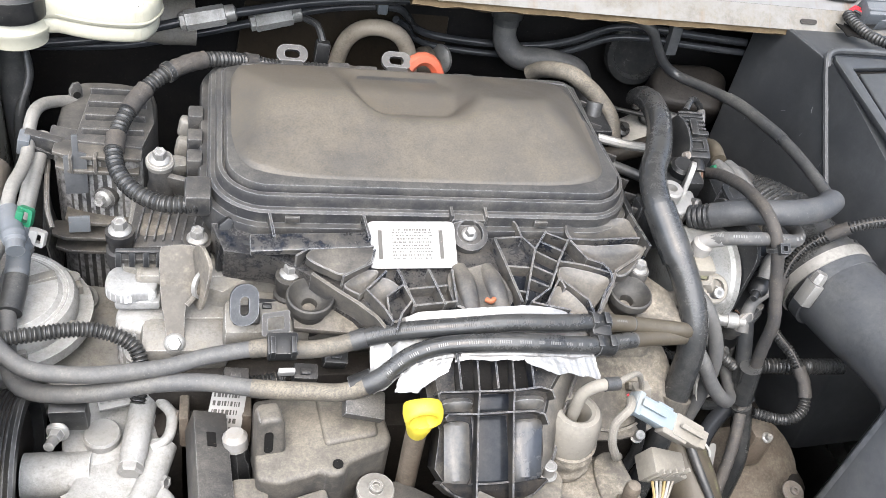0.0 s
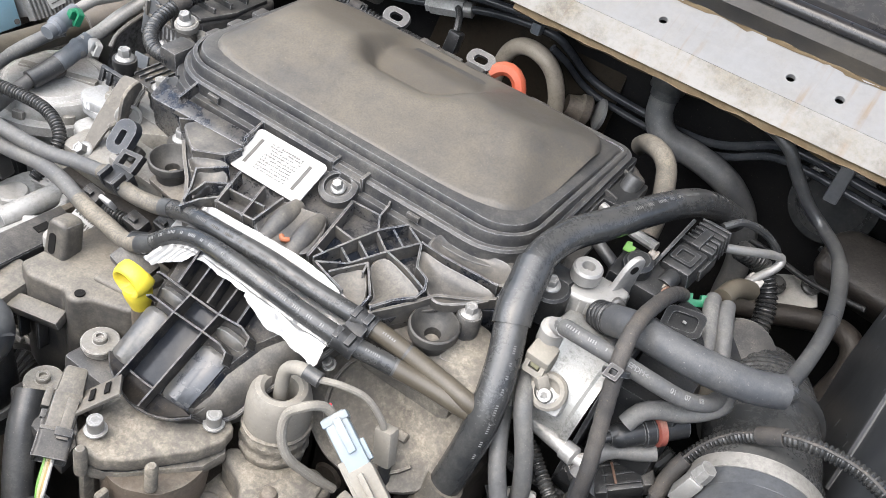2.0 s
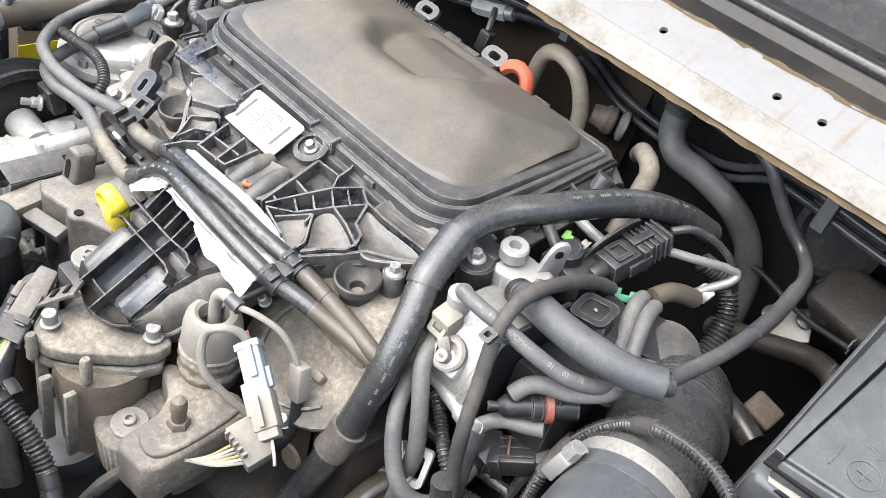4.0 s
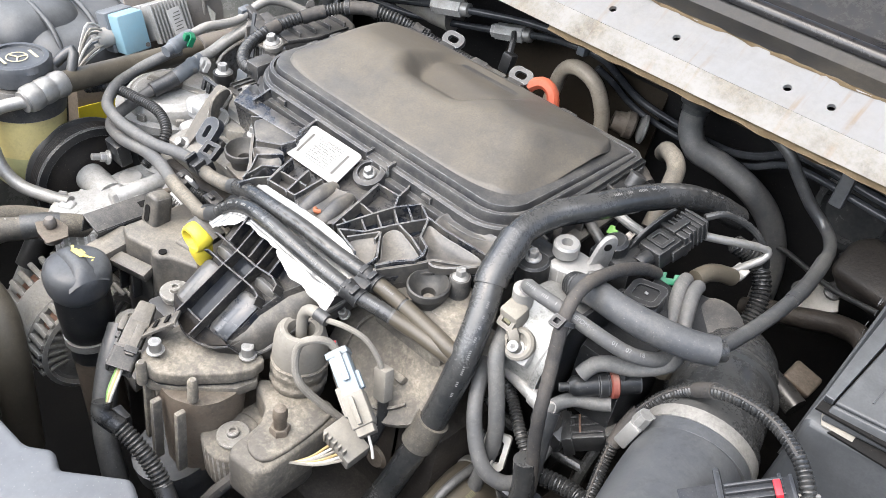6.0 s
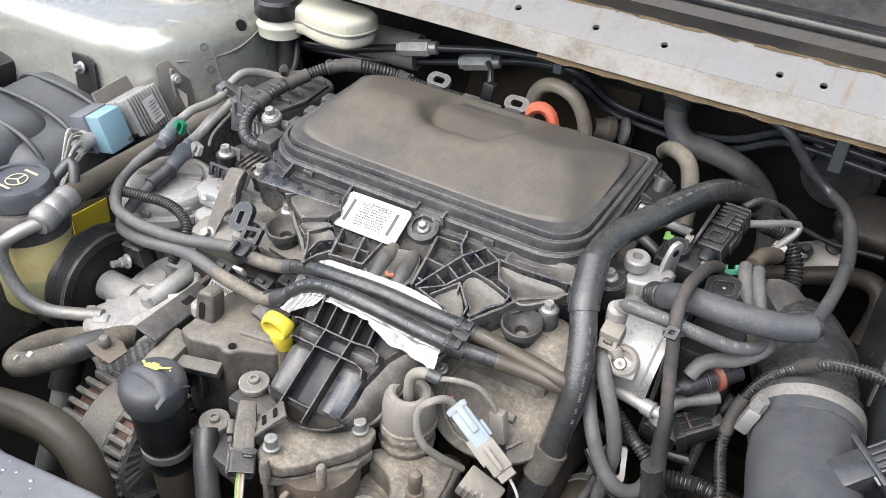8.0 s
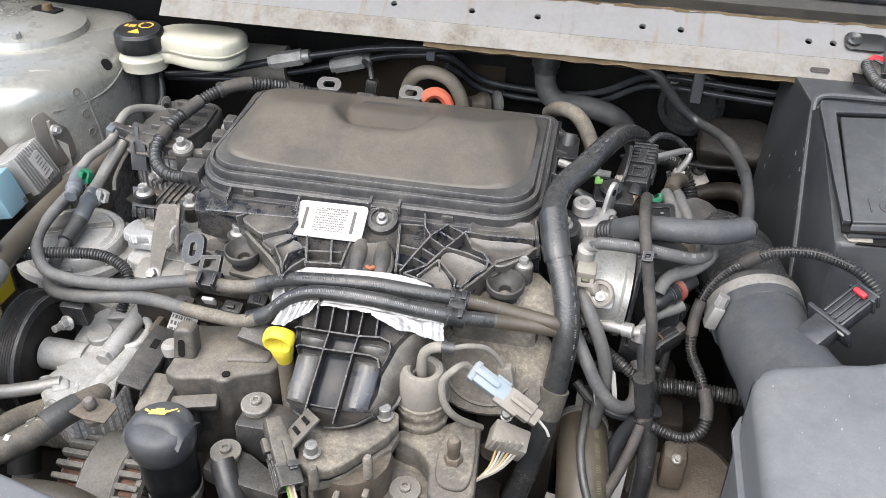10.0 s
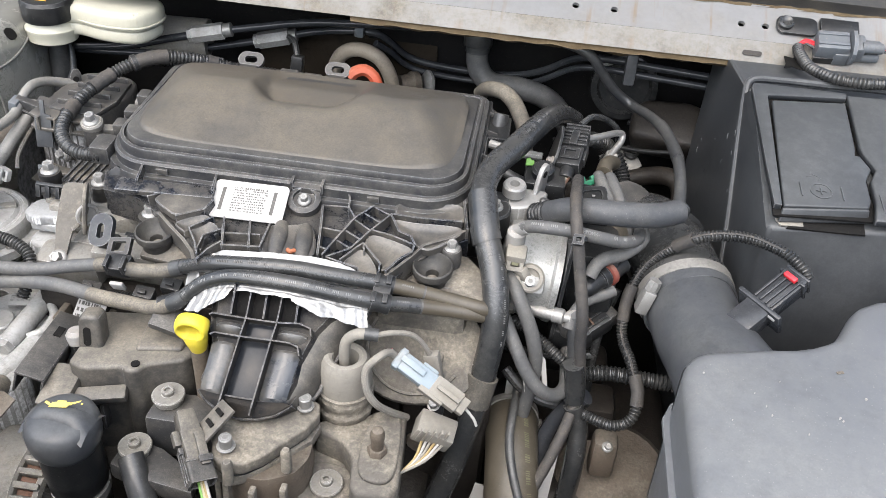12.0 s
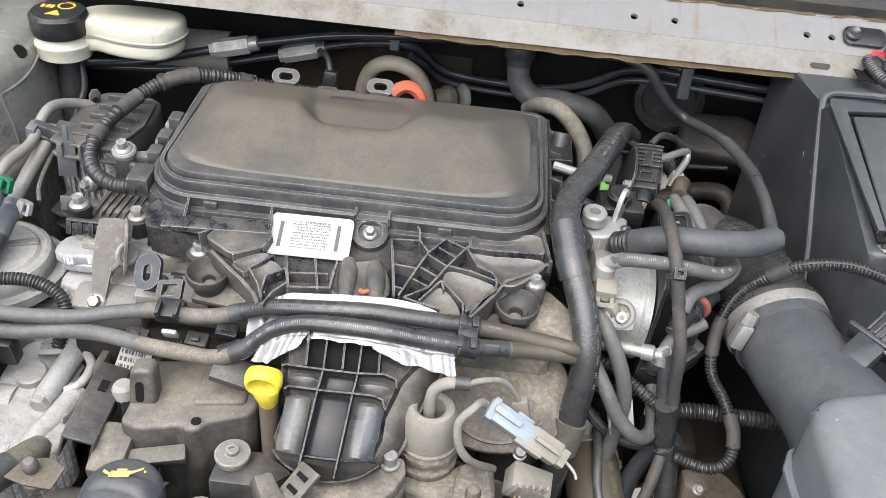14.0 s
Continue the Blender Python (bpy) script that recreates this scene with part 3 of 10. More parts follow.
def prism(outline, depth, at, u, v, bevel=0.002, bm=None, holes=(), seg=2):
    """A flat piece: outline of (a, b) in the directions u and v from at, thick by depth along u x v (downwards from the outline)."""
    own = bmesh.new()
    u, v, at = Vector(u).normalized(), Vector(v).normalized(), Vector(at)
    w = u.cross(v).normalized()
    top = [own.verts.new(at + a * u + b * v) for a, b in outline]
    low = [own.verts.new(p.co - depth * w) for p in top]
    k = len(top)
    own.faces.new(top)
    own.faces.new(low[::-1])
    for i in range(k):
        own.faces.new((top[i], low[i], low[(i + 1) % k], top[(i + 1) % k]))
    if bevel:
        bmesh.ops.recalc_face_normals(own, faces=own.faces)
        bmesh.ops.bevel(own, geom=own.edges[:], offset=min(bevel, 0.4 * depth), segments=seg, affect='EDGES', profile=0.5)
    return merge(bm, own)


def arc(cx, cy, r, a0, a1, k=8):
    return [(cx + r * math.cos(radians(a0 + (a1 - a0) * i / k)), cy + r * math.sin(radians(a0 + (a1 - a0) * i / k))) for i in range(k + 1)]


def rounded(x0, y0, x1, y1, r, k=6):
    return arc(x1 - r, y1 - r, r, 0, 90, k) + arc(x0 + r, y1 - r, r, 90, 180, k) + arc(x0 + r, y0 + r, r, 180, 270, k) + arc(x1 - r, y0 + r, r, 270, 360, k)


def ring_plate(outer, inner, depth, at, u, v, bm=None):
    """A flat ring between two outlines of the same count."""
    own = bm or bmesh.new()
    u, v, at = Vector(u).normalized(), Vector(v).normalized(), Vector(at)
    w = u.cross(v).normalized()
    loops = []
    for lst, d in ((outer, 0), (inner, 0), (inner, depth), (outer, depth)):
        loops.append([own.verts.new(at + a * u + b * v - d * w) for a, b in lst])
    k = len(outer)
    for p, q in zip(loops, loops[1:] + loops[:1]):
        for i in range(k):
            own.faces.new((p[i], p[(i + 1) % k], q[(i + 1) % k], q[i]))
    return own


def strip(pts, width, height, up, bm=None, bevel=0.0006):
    """A thin wall that follows pts, standing up by height."""
    own = bm or bmesh.new()
    up = Vector(up).normalized()
    p = [Vector(q) for q in pts]
    rows = []
    for i, c in enumerate(p):
        d = (p[min(i + 1, len(p) - 1)] - p[max(i - 1, 0)]).normalized()
        s = d.cross(up).normalized() * width / 2
        rows.append([own.verts.new(q) for q in (c - s, c - s * 0.75 + up * height, c + s * 0.75 + up * height, c + s)])
    for a, b in zip(rows, rows[1:]):
        for i in range(3):
            own.faces.new((a[i], a[i + 1], b[i + 1], b[i]))
        own.faces.new((a[3], a[0], b[0], b[3]))
    own.faces.new(rows[0])
    own.faces.new(rows[-1][::-1])
    return own


def smooth(outline, k=4):
    """The outline with its corners rounded off by a closed curve."""
    n = len(outline)
    out = []
    for i in range(n):
        a, b, c, d = (Vector(outline[(i + j) % n]) for j in (-1, 0, 1, 2))
        for j in range(k):
            t = j / k
            q = 0.5 * (2 * b + (c - a) * t + (2 * a - 5 * b + 4 * c - d) * t * t + (3 * b - a - 3 * c + d) * t ** 3)
            out.append((q.x, q.y))
    return out


BOLTS = {}


def bolt(parent, at, axis=(0, 0, 1), size=0.010, style="hex", material="steel", name="bolt", spin=0.0):
    """A flanged bolt head; size across its flange. The heads of one style share their mesh."""
    key = (style, material)
    if key not in BOLTS:
        if style == "hex":
            bm = lathe([(0.5, 0), (0.5, 0.07), (0.44, 0.14), (0.34, 0.18)], (0, 0, 0), seg=24)
            lathe([(0.33, 0.16), (0.33, 0.5), (0.29, 0.56), (0.2, 0.56), (0.18, 0.52), (0, 0.52)], (0, 0, 0), seg=6, bm=bm)
        elif style == "torx":
            bm = lathe([(0.5, 0), (0.5, 0.08), (0.36, 0.1), (0.36, 0.66), (0.32, 0.70), (0.2, 0.70)], (0, 0, 0), seg=24)
            lathe([(0.2, 0.70), (0.17, 0.5), (0, 0.5)], (0, 0, 0), seg=12, bm=bm, shape=lambda a, h: 1.0 + 0.12 * math.cos(6 * a))
        else:
            bm = lathe([(0.5, 0), (0.5, 0.06), (0.47, 0.09), (0.2, 0.09)], (0, 0, 0), seg=28)
            lathe([(0.19, 0.07), (0.19, 0.22), (0.16, 0.25), (0.1, 0.25), (0.09, 0.15), (0, 0.15)], (0, 0, 0), seg=20, bm=bm)
        me = bpy.data.meshes.new(name)
        finish(me, bm)
        me.materials.append(M[material])
        BOLTS[key] = me
    ob = new(name, BOLTS[key])
    ob.parent = parent
    ob.matrix_basis = Matrix.Translation(Vector(at) - ORIGIN[parent.name]) @ (basis(axis) @ Matrix.Rotation(radians(spin), 3, 'Z')).to_4x4() @ Matrix.Diagonal((0.8 * size, 0.8 * size, 0.85 * size, 1))
    ORIGIN[ob.name] = ORIGIN[parent.name]
    return ob


def marks(path, r, start, end, toward, width=0.0022, height=0.0032, gap=0.0012, seed=1, words=(3, 8), bm=None):
    """Rows of small printed bars that hug a hose between two fractions of its length, on the side that faces toward."""
    own = bm or bmesh.new()
    rnd = random.Random(seed)
    pts = spline(path, 0.0008)
    n0, n1 = int(start * (len(pts) - 1)), int(end * (len(pts) - 1))
    i = n0
    toward = Vector(toward).normalized()
    left = rnd.randint(*words)
    while i < n1 - 6:
        k = max(1, int(width * rnd.uniform(0.5, 1.1) / 0.0008))
        if left:
            j = min(i + k, n1)
            rows = []
            for q in (i, j):
                t = (pts[min(q + 2, len(pts) - 1)] - pts[max(q - 2, 0)]).normalized()
                nrm = (toward - t * toward.dot(t)).normalized()
                b = t.cross(nrm)
                rows.append([own.verts.new(pts[q] + (r + 0.00035) * (nrm * math.cos(a) + b * math.sin(a))) for a in (-height / 2 / r, 0, height / 2 / r)])
            for a in range(2):
                own.faces.new((rows[0][a], rows[0][a + 1], rows[1][a + 1], rows[1][a]))
            left -= 1
            i = j + max(1, int(gap / 0.0008))
        else:
            left = rnd.randint(*words)
            i += int(0.006 / 0.0008)
    return own

# ---- setting ----
tagged(solo("ground", block((0, 0, -0.02), (3000, 3000, 0.04), bevel=0), "asphalt", "grey asphalt ground under the car", "ground", kind="structure"), kind="structure")
solo("bay_floor", block((0.2, 0.6, 0.42), (1.7, 1.2, 0.02), bevel=0.004), "deep", "dark dirty underside of the engine bay", "undertray", kind="structure")


def panel(name, outline, x0, x1, material, label, category, thick=0.0015):
    """A pressed sheet that runs along x: outline of (y, z)."""
    bm = bmesh.new()
    n = len(outline)
    low = []
    for i, (y, z) in enumerate(outline):
        a = Vector(outline[max(i - 1, 0)])
        b = Vector(outline[min(i + 1, n - 1)])
        d = (b - a).normalized()
        low.append((y + thick * d.y, z - thick * d.x))
    loop = list(outline) + low[::-1]
    cols = 24
    rows = []
    for c in range(cols + 1):
        x = x0 + (x1 - x0) * c / cols
        rows.append([bm.verts.new((x, y, z)) for y, z in loop])
    m = len(loop)
    for p, q in zip(rows, rows[1:]):
        for j in range(m):
            bm.faces.new((p[j], p[(j + 1) % m], q[(j + 1) % m], q[j]))
    bm.faces.new(rows[0])
    bm.faces.new(rows[-1])
    return solo(name, bm, material, label, category, kind="structure")


panel("wall_firewall", [(1.06, 0.42), (1.045, 0.75), (1.03, 0.98), (0.99, 1.09), (0.93, 1.125)], -0.55, 0.95, "firewall", "dark insulated firewall behind the engine", "firewall", thick=0.01)
solo("wall_fender_left", block((-0.62, 0.6, 0.74), (0.03, 1.2, 0.66), bevel=0.01), "paint", "champagne painted inner fender", "inner fender", kind="structure")
solo("wall_fender_right", block((1.0, 0.6, 0.74), (0.03, 1.2, 0.66), bevel=0.01), "paint", "champagne painted inner fender", "inner fender", kind="structure")
solo("wall_front_crossmember", block((0.2, 0.06, 0.66), (1.6, 0.05, 0.5), bevel=0.01), "deep", "dark radiator support at the front", "crossmember", kind="structure")

# the raised bonnet that shades the bay from behind
hood = thing("bonnet", (0.2, 0.96, 1.16), "raised bonnet with a dark felt underside", "bonnet", kind="structure")
part("underside", prism([(-0.72, 0.0), (0.72, 0.0), (0.70, 0.55), (0.62, 0.86), (0.45, 0.95), (-0.45, 0.95), (-0.62, 0.86), (-0.70, 0.55)], 0.02, (0.2, 1.02, 1.28), (1, 0, 0), (0, -0.42, 0.907), bevel=0.004), "felt", hood)
part("outer_skin", prism([(-0.74, -0.01), (0.74, -0.01), (0.72, 0.56), (0.64, 0.88), (0.46, 0.97), (-0.46, 0.97), (-0.64, 0.88), (-0.72, 0.56)], 0.003, (0.2, 1.045, 1.29), (1, 0, 0), (0, -0.42, 0.907), bevel=0.001), "paint", hood)


def cowl():
    """White scuttle rail with drilled holes, and the black seal and glass behind it."""
    rail = thing("cowl_rail", (0.2, 0.88, 1.1), "white painted cowl rail with round holes and rusty edges", "cowl", kind="structure")
    bm = bmesh.new()
    y0, z0, y1, z1 = 0.868, 1.1185, 0.912, 1.1465
    holes = [0.047, 0.154, 0.255, 0.338, 0.467, 0.513, 0.663, 0.691]
    a = 0.014
    hs = 0.42

    def at(x, s):
        bow = -0.004 * max(0.0, (x - 0.45)) / 0.3
        return Vector((x, y0 + (y1 - y0) * s - bow, z0 + (z1 - z0) * s))

    length = math.hypot(y1 - y0, z1 - z0)
    xs = [-0.155]
    for h in holes:
        xs += [h - a, h + a]
    xs.append(0.95)
    for i in range(0, len(xs), 2):
        if xs[i + 1] - xs[i] < 0.001:
            continue
        n = max(2, int((xs[i + 1] - xs[i]) / 0.03))
        for k in range(n):
            p, q = xs[i] + (xs[i + 1] - xs[i]) * k / n, xs[i] + (xs[i + 1] - xs[i]) * (k + 1) / n
            bm.faces.new([bm.verts.new(at(*c)) for c in ((p, 0), (q, 0), (q, 1), (p, 1))])
    for h in holes:
        up, dn = (1 - hs) * length, hs * length
        angs = sorted([math.tau * k / 20 for k in range(20)] + [math.atan2(up, a), math.pi - math.atan2(up, a), math.pi + math.atan2(dn, a), math.tau - math.atan2(dn, a)])
        inner, outer, deep_ = [], [], []
        r = 0.0042
        for g in angs:
            c, s = math.cos(g), math.sin(g)
            k = min(a / abs(c) if abs(c) > 1e-6 else 9, (up if s > 0 else dn) / abs(s) if abs(s) > 1e-6 else 9)
            outer.append(bm.verts.new(at(h + k * c, hs + k * s / length)))
            inner.append(bm.verts.new(at(h + r * c, hs + r * s / length)))
            deep_.append(bm.verts.new(inner[-1].co + Vector((0, 0.0025, -0.004))))
        for k in range(len(angs)):
            j = (k + 1) % len(angs)
            bm.faces.new((inner[k], inner[j], outer[j], outer[k]))
            bm.faces.new((inner[j], inner[k], deep_[k], deep_[j]))
    bmesh.ops.remove_doubles(bm, verts=bm.verts, dist=0.00005)
    part("rail_face", bm, "white", rail)
    # Solid dark block behind the holes stands in for the shade inside the rail.
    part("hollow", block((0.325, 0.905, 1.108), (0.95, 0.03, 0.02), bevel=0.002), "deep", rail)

    def lip(name, prof, material, label="", wob=0.0, x0=-0.155, x1=0.95):
        own = bmesh.new()
        rows = []
        for c in range(121):
            x = x0 + (x1 - x0) * c / 120
            dy = -0.004 * max(0.0, (x - 0.45)) / 0.3
            rows.append([own.verts.new((x, y - dy + wob * noise.noise(Vector((x * 30, k, 0))), z + wob * noise.noise(Vector((x * 37, 9 + k, 0))))) for k, (y, z) in enumerate(prof)])
        for p, q in zip(rows, rows[1:]):
            for j in range(len(prof) - 1):
                own.faces.new((p[j], p[j + 1], q[j + 1], q[j]))
        return part(name, own, material, rail, label)

    lip("lower_flange", [(0.862, 1.0965), (0.851, 1.0975), (0.8535, 1.1015), (0.865, 1.114), (0.868, 1.1183)], "white_dirty", "stained grey lower lip")
    lip("sealant", [(0.875, 1.0885), (0.859, 1.0865), (0.8515, 1.0905), (0.854, 1.0965), (0.87, 1.1)], "rust", "crumbling brown sealant", wob=0.0032, x0=0.2, x1=0.655)
    lip("back_lip", [(0.9095, 1.1452), (0.9128, 1.1475), (0.9150, 1.1472), (0.921, 1.142)], "rust", "rusty seam", wob=0.0030)
    part("oblong_hole", prism(rounded(-0.011, -0.0028, 0.011, 0.0028, 0.0026), 0.001, (0.677, 0.8582, 1.1075), (1, 0, 0), (0, 0.6, 0.8), bevel=0), "oily_iron", rail, "rusty oblong hole")
    seal = thing("windscreen_seal", (0.2, 0.96, 1.12), "black rubber windscreen seal with a glossy bead", "seal", kind="structure")

    def run(name, prof, material):
        own = bmesh.new()
        rows = [[own.verts.new((-0.4 + 1.35 * c / 40, y, z)) for y, z in prof] for c in range(41)]
        for p, q in zip(rows, rows[1:]):
            for j in range(len(prof) - 1):
                own.faces.new((p[j], p[j + 1], q[j + 1], q[j]))
        return part(name, own, material, seal)

    run("channel", [(0.916, 1.12), (0.9165, 1.1455), (0.930, 1.146), (0.948, 1.150), (0.957, 1.162), (0.963, 1.158)], "seal_dusty")
    run("bead", [(0.962 + 0.009 * math.cos(radians(k)), 1.166 + 0.009 * math.sin(radians(k))) for k in range(200, -60, -20)], "seal")
    run("trim", [(0.966, 1.16), (0.972, 1.172), (0.98, 1.176), (0.985, 1.17)], "seal")
    run("windscreen", [(0.98, 1.166), (0.99, 1.176), (1.1, 1.235), (1.45, 1.42)], "scuttle")


cowl()

# ---- large plastic parts ----
CU, CV = Vector((1, 0, 0)), Vector((0, math.cos(radians(5.6)), math.sin(radians(5.6))))
CW = CU.cross(CV)
CO = Vector((0.185, 0.592, 1.008))


def cover():
    """Intake plenum cover: stepped rim and a domed lid with two lobes."""
    ob = thing("intake_cover", CO, "dusty black plastic intake cover with a domed lid", "engine cover")

    def rim(d, r):
        x0, y0, x1, y1 = -0.197 + d, -0.012 + d, 0.203 - d * 0.8, 0.232 - d * 0.9
        f, g, h = max(0.012, r - d), max(0.006, 0.026 - d), max(0.008, 0.042 - d)
        return arc(x1 - g, y1 - g, g, 0, 90, 10) + arc(x0 + h, y1 - h, h, 90, 180, 10) + arc(x0 + f, y0 + f, f, 180, 270, 10) + arc(x1 - f, y0 + f, f, 270, 360, 10)

    def sm(a, b, x):
        t = min(1.0, max(0.0, (x - a) / (b - a)))
        return t * t * (3 - 2 * t)

    def c(p, h):
        return CO + CU * p[0] + CV * p[1] + CW * h

    def crest(v):
        # the raised ring sinks towards the back edge
        return 0.0225 - 0.016 * sm(0.15, 0.215, v)

    bm = bmesh.new()
    steps = [(0.0, -0.03), (0.0, -0.010), (0.002, -0.006), (0.008, -0.006), (0.0085, 0.004), (0.0105, 0.006), (0.0145, 0.006), (0.015, 0.014), (0.0165, 0.0165), (0.020, 0.017), (0.0205, 0.0125), (0.0225, 0.0125), (0.023, 0.019), (0.0245, 0.0215), (0.030, 0.0225), (0.036, 0.0225)]
    loops = [[bm.verts.new(c(p, min(h, crest(p[1]) + 0.25 * (h - 0.0225)))) for p in rim(d, 0.058)] for d, h in steps]
    for p, q in zip(loops, loops[1:]):
        for j in range(len(p)):
            k = (j + 1) % len(p)
            bm.faces.new((p[j], p[k], q[k], q[j]))
    bm.faces.new(loops[-1])
    part("rim", bm, "rim", ob, "stepped black rim")

    u0, v0, u1, v1 = -0.169, 0.018, 0.176, 0.218
    bm = bmesh.new()
    NU, NV = 110, 70

    def low(p, q, k=0.006):
        t = max(0.0, k - abs(p - q)) / k
        return min(p, q) - t * t * k / 4

    def height(u, v):
        # long front slope up to a ridge, two lobes falling to the back, a sunk floor between them, steep ends
        floor = crest(v) - 0.001
        front = 0.0225 + 0.29 * (v - v0)
        lobe = 0.006 + 0.40 * (v1 - v)
        sunk = max(0.0075 + 0.05 * (v1 - v), 0.0125 + 0.75 * (0.130 - v))
        lean = 0.16 * (v1 - v)
        scoop = sm(-0.075 + lean * 0.5, -0.040 + lean * 0.5, u) * (1 - sm(0.030 - lean * 0.2, 0.070 - lean * 0.2, u))
        back = lobe + (min(sunk, lobe) - lobe) * scoop
        right = 0.0225 + 0.62 * (u1 - u) - 0.004
        left = 0.0225 + 0.75 * (u - u0) - 0.003
        return max(floor, low(low(front, back, 0.012), low(right, left), 0.010))

    grid = []
    for j in range(NV + 1):
        row = []
        for i in range(NU + 1):
            a, b = 2 * i / NU - 1, 2 * j / NV - 1
            # round the corners of the plan
            k = 6.0
            s = (abs(a) ** k + abs(b) ** k) ** (1 / k)
            m = max(abs(a), abs(b))
            q = m / s if s > 1e-6 else 1.0
            u, v = (u0 + u1) / 2 + a * q * (u1 - u0) / 2, (v0 + v1) / 2 + b * q * (v1 - v0) / 2
            h = crest(v) - 0.003 if m > 0.999 else height(u, v)
            row.append(bm.verts.new(c((u, v), h + 0.0006 * noise.noise(Vector((u * 20, v * 20, 3))))))
        grid.append(row)
    for j in range(NV):
        for i in range(NU):
            bm.faces.new((grid[j][i], grid[j][i + 1], grid[j + 1][i + 1], grid[j + 1][i]))
    part("lid", bm, "cover", ob, "brown-dusted domed lid", angle=60)

    # back flange eyelets and clips
    for x in (0.079, 0.189):
        p = Vector((x, 0.836, 1.033))
        own = ring_plate(rounded(-0.016, -0.010, 0.016, 0.010, 0.0095), rounded(-0.008, -0.0045, 0.008, 0.0045, 0.0044), 0.005, p, (1, 0, 0), (0, 0.75, 0.66))
        block(p + Vector((0, -0.012, -0.008)), (0.022, 0.016, 0.006), bm=own, bevel=0.001)
        part("eyelet", own, "rim", ob)
    # front boss with the washer bolt
    b = Vector((0.217, 0.575, 1.004))
    own = lathe([(0.0165, -0.02), (0.0165, 0.0), (0.0135, 0.002), (0.0115, 0.002), (0.0115, -0.003), (0, -0.003)], b, (0, -0.45, 0.89), 28)
    block(b + Vector((0, 0.018, 0.004)), (0.030, 0.018, 0.012), (0, -0.2, 1), bm=own, bevel=0.0015)
    for s in (-1, 1):
        block(b + Vector((s * 0.0155, 0.02, 0.008)), (0.003, 0.022, 0.014), (0, -0.2, 1), bm=own, bevel=0.0006)
    part("boss", own, "black_dusty", ob)
    bolt(ob, b + Vector((0, 0.001, -0.002)), (0, -0.45, 0.89), 0.017)
    for u in (-0.12, 0.1):
        part("tab", block(c((u, -0.006), 0.0), (0.012, 0.003, 0.006), CW, bevel=0.0005), "black_dusty", ob)
    # right end: side wall with fins, gusset and a hose stub
    part("end_wall", block(c((0.197, 0.115), -0.018), (0.006, 0.21, 0.034), CW, CV, bevel=0.002), "black", ob)
    for v in (0.018, 0.040, 0.062, 0.10, 0.15, 0.19):
        part("fin", prism([(0, 0), (0.013, -0.004), (0.011, -0.03), (0, -0.034)], 0.0022, c((0.199, v), 0.001), (1, 0, 0), CW, bevel=0.0004), "black_dusty", ob)
    part("end_box", block(c((0.212, 0.17), -0.016), (0.026, 0.05, 0.022), CW, CV, bevel=0.003), "black", ob)
    part("end_ledge", block(c((0.206, 0.12), -0.03), (0.024, 0.12, 0.006), CW, CV, bevel=0.002), "black_dusty", ob)
    part("stub", lathe([(0.0055, 0), (0.0055, 0.05), (0.0045, 0.052), (0, 0.052)], c((0.205, 0.115), -0.02), (1, -0.55, -0.12), 14), "rubber", ob)
    # left end: clips and saddle where the conduit comes in
    part("saddle", block(c((-0.196, 0.025), -0.004), (0.022, 0.03, 0.022), CW, CV, bevel=0.004), "black_dusty", ob)
    for v in (0.075, 0.105, 0.14):
        part("clip", block(c((-0.200, v), -0.010), (0.014, 0.018, 0.020), CW, CV, bevel=0.003), "black_dusty", ob)
    return ob


cover()

MN = Vector((0, -0.215, 0.977)).normalized()


def top_at(x, y, h=0.0):
    """A place on the manifold's sloping upper side, h above it."""
    return Vector((x, y, 1.0065 - 0.22 * (0.576 - y))) + MN * h


def manifold():
    """Ribbed plastic intake manifold that slopes down in front of the cover."""
    ob = thing("intake_manifold", (0.215, 0.5, 0.95), "ribbed black plastic intake manifold under brown dust", "intake manifold")
    base = [(0.0, 0.590), (0.380, 0.604), (0.386, 0.560), (0.362, 0.545), (0.336, 0.518), (0.320, 0.493), (0.300, 0.486), (0.160, 0.484), (0.140, 0.477), (0.131, 0.489), (0.113, 0.510), (0.087, 0.530), (0.070, 0.543), (0.050, 0.556), (0.010, 0.562)]
    bm = bmesh.new()
    top = [bm.verts.new(top_at(x, y, -0.0135)) for x, y in base]
    low = [bm.verts.new(top_at(x, y, -0.05)) for x, y in base]
    bm.faces.new(top)
    for i in range(len(base)):
        j = (i + 1) % len(base)
        bm.faces.new((top[i], top[j], low[j], low[i]))
    part("back_plate", bm, "pocket", ob)

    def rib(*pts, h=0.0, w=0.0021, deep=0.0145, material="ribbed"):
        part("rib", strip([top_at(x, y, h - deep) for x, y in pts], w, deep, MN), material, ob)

    def shell(pts, h, material="shell", sag=0.004):
        """A smooth moulded panel, hollowed towards its middle."""
        loop = smooth(pts, 4)
        cx, cy = sum(p[0] for p in loop) / len(loop), sum(p[1] for p in loop) / len(loop)
        own = bmesh.new()
        rings = []
        for f, d in ((1.0, -0.008), (1.0, 0.0), (0.94, 0.001), (0.75, -0.4 * sag), (0.4, -0.85 * sag)):
            rings.append([own.verts.new(top_at(cx + (x - cx) * f, cy + (y - cy) * f, h + d)) for x, y in loop])
        for p, q in zip(rings, rings[1:]):
            for k in range(len(loop)):
                m = (k + 1) % len(loop)
                own.faces.new((p[k], p[m], q[m], q[k]))
        own.faces.new(rings[-1])
        part("moulded_panel", own, material, ob)

    # right cells and the ladder
    rib((0.238, 0.568), (0.243, 0.540), (0.249, 0.502), w=0.003)
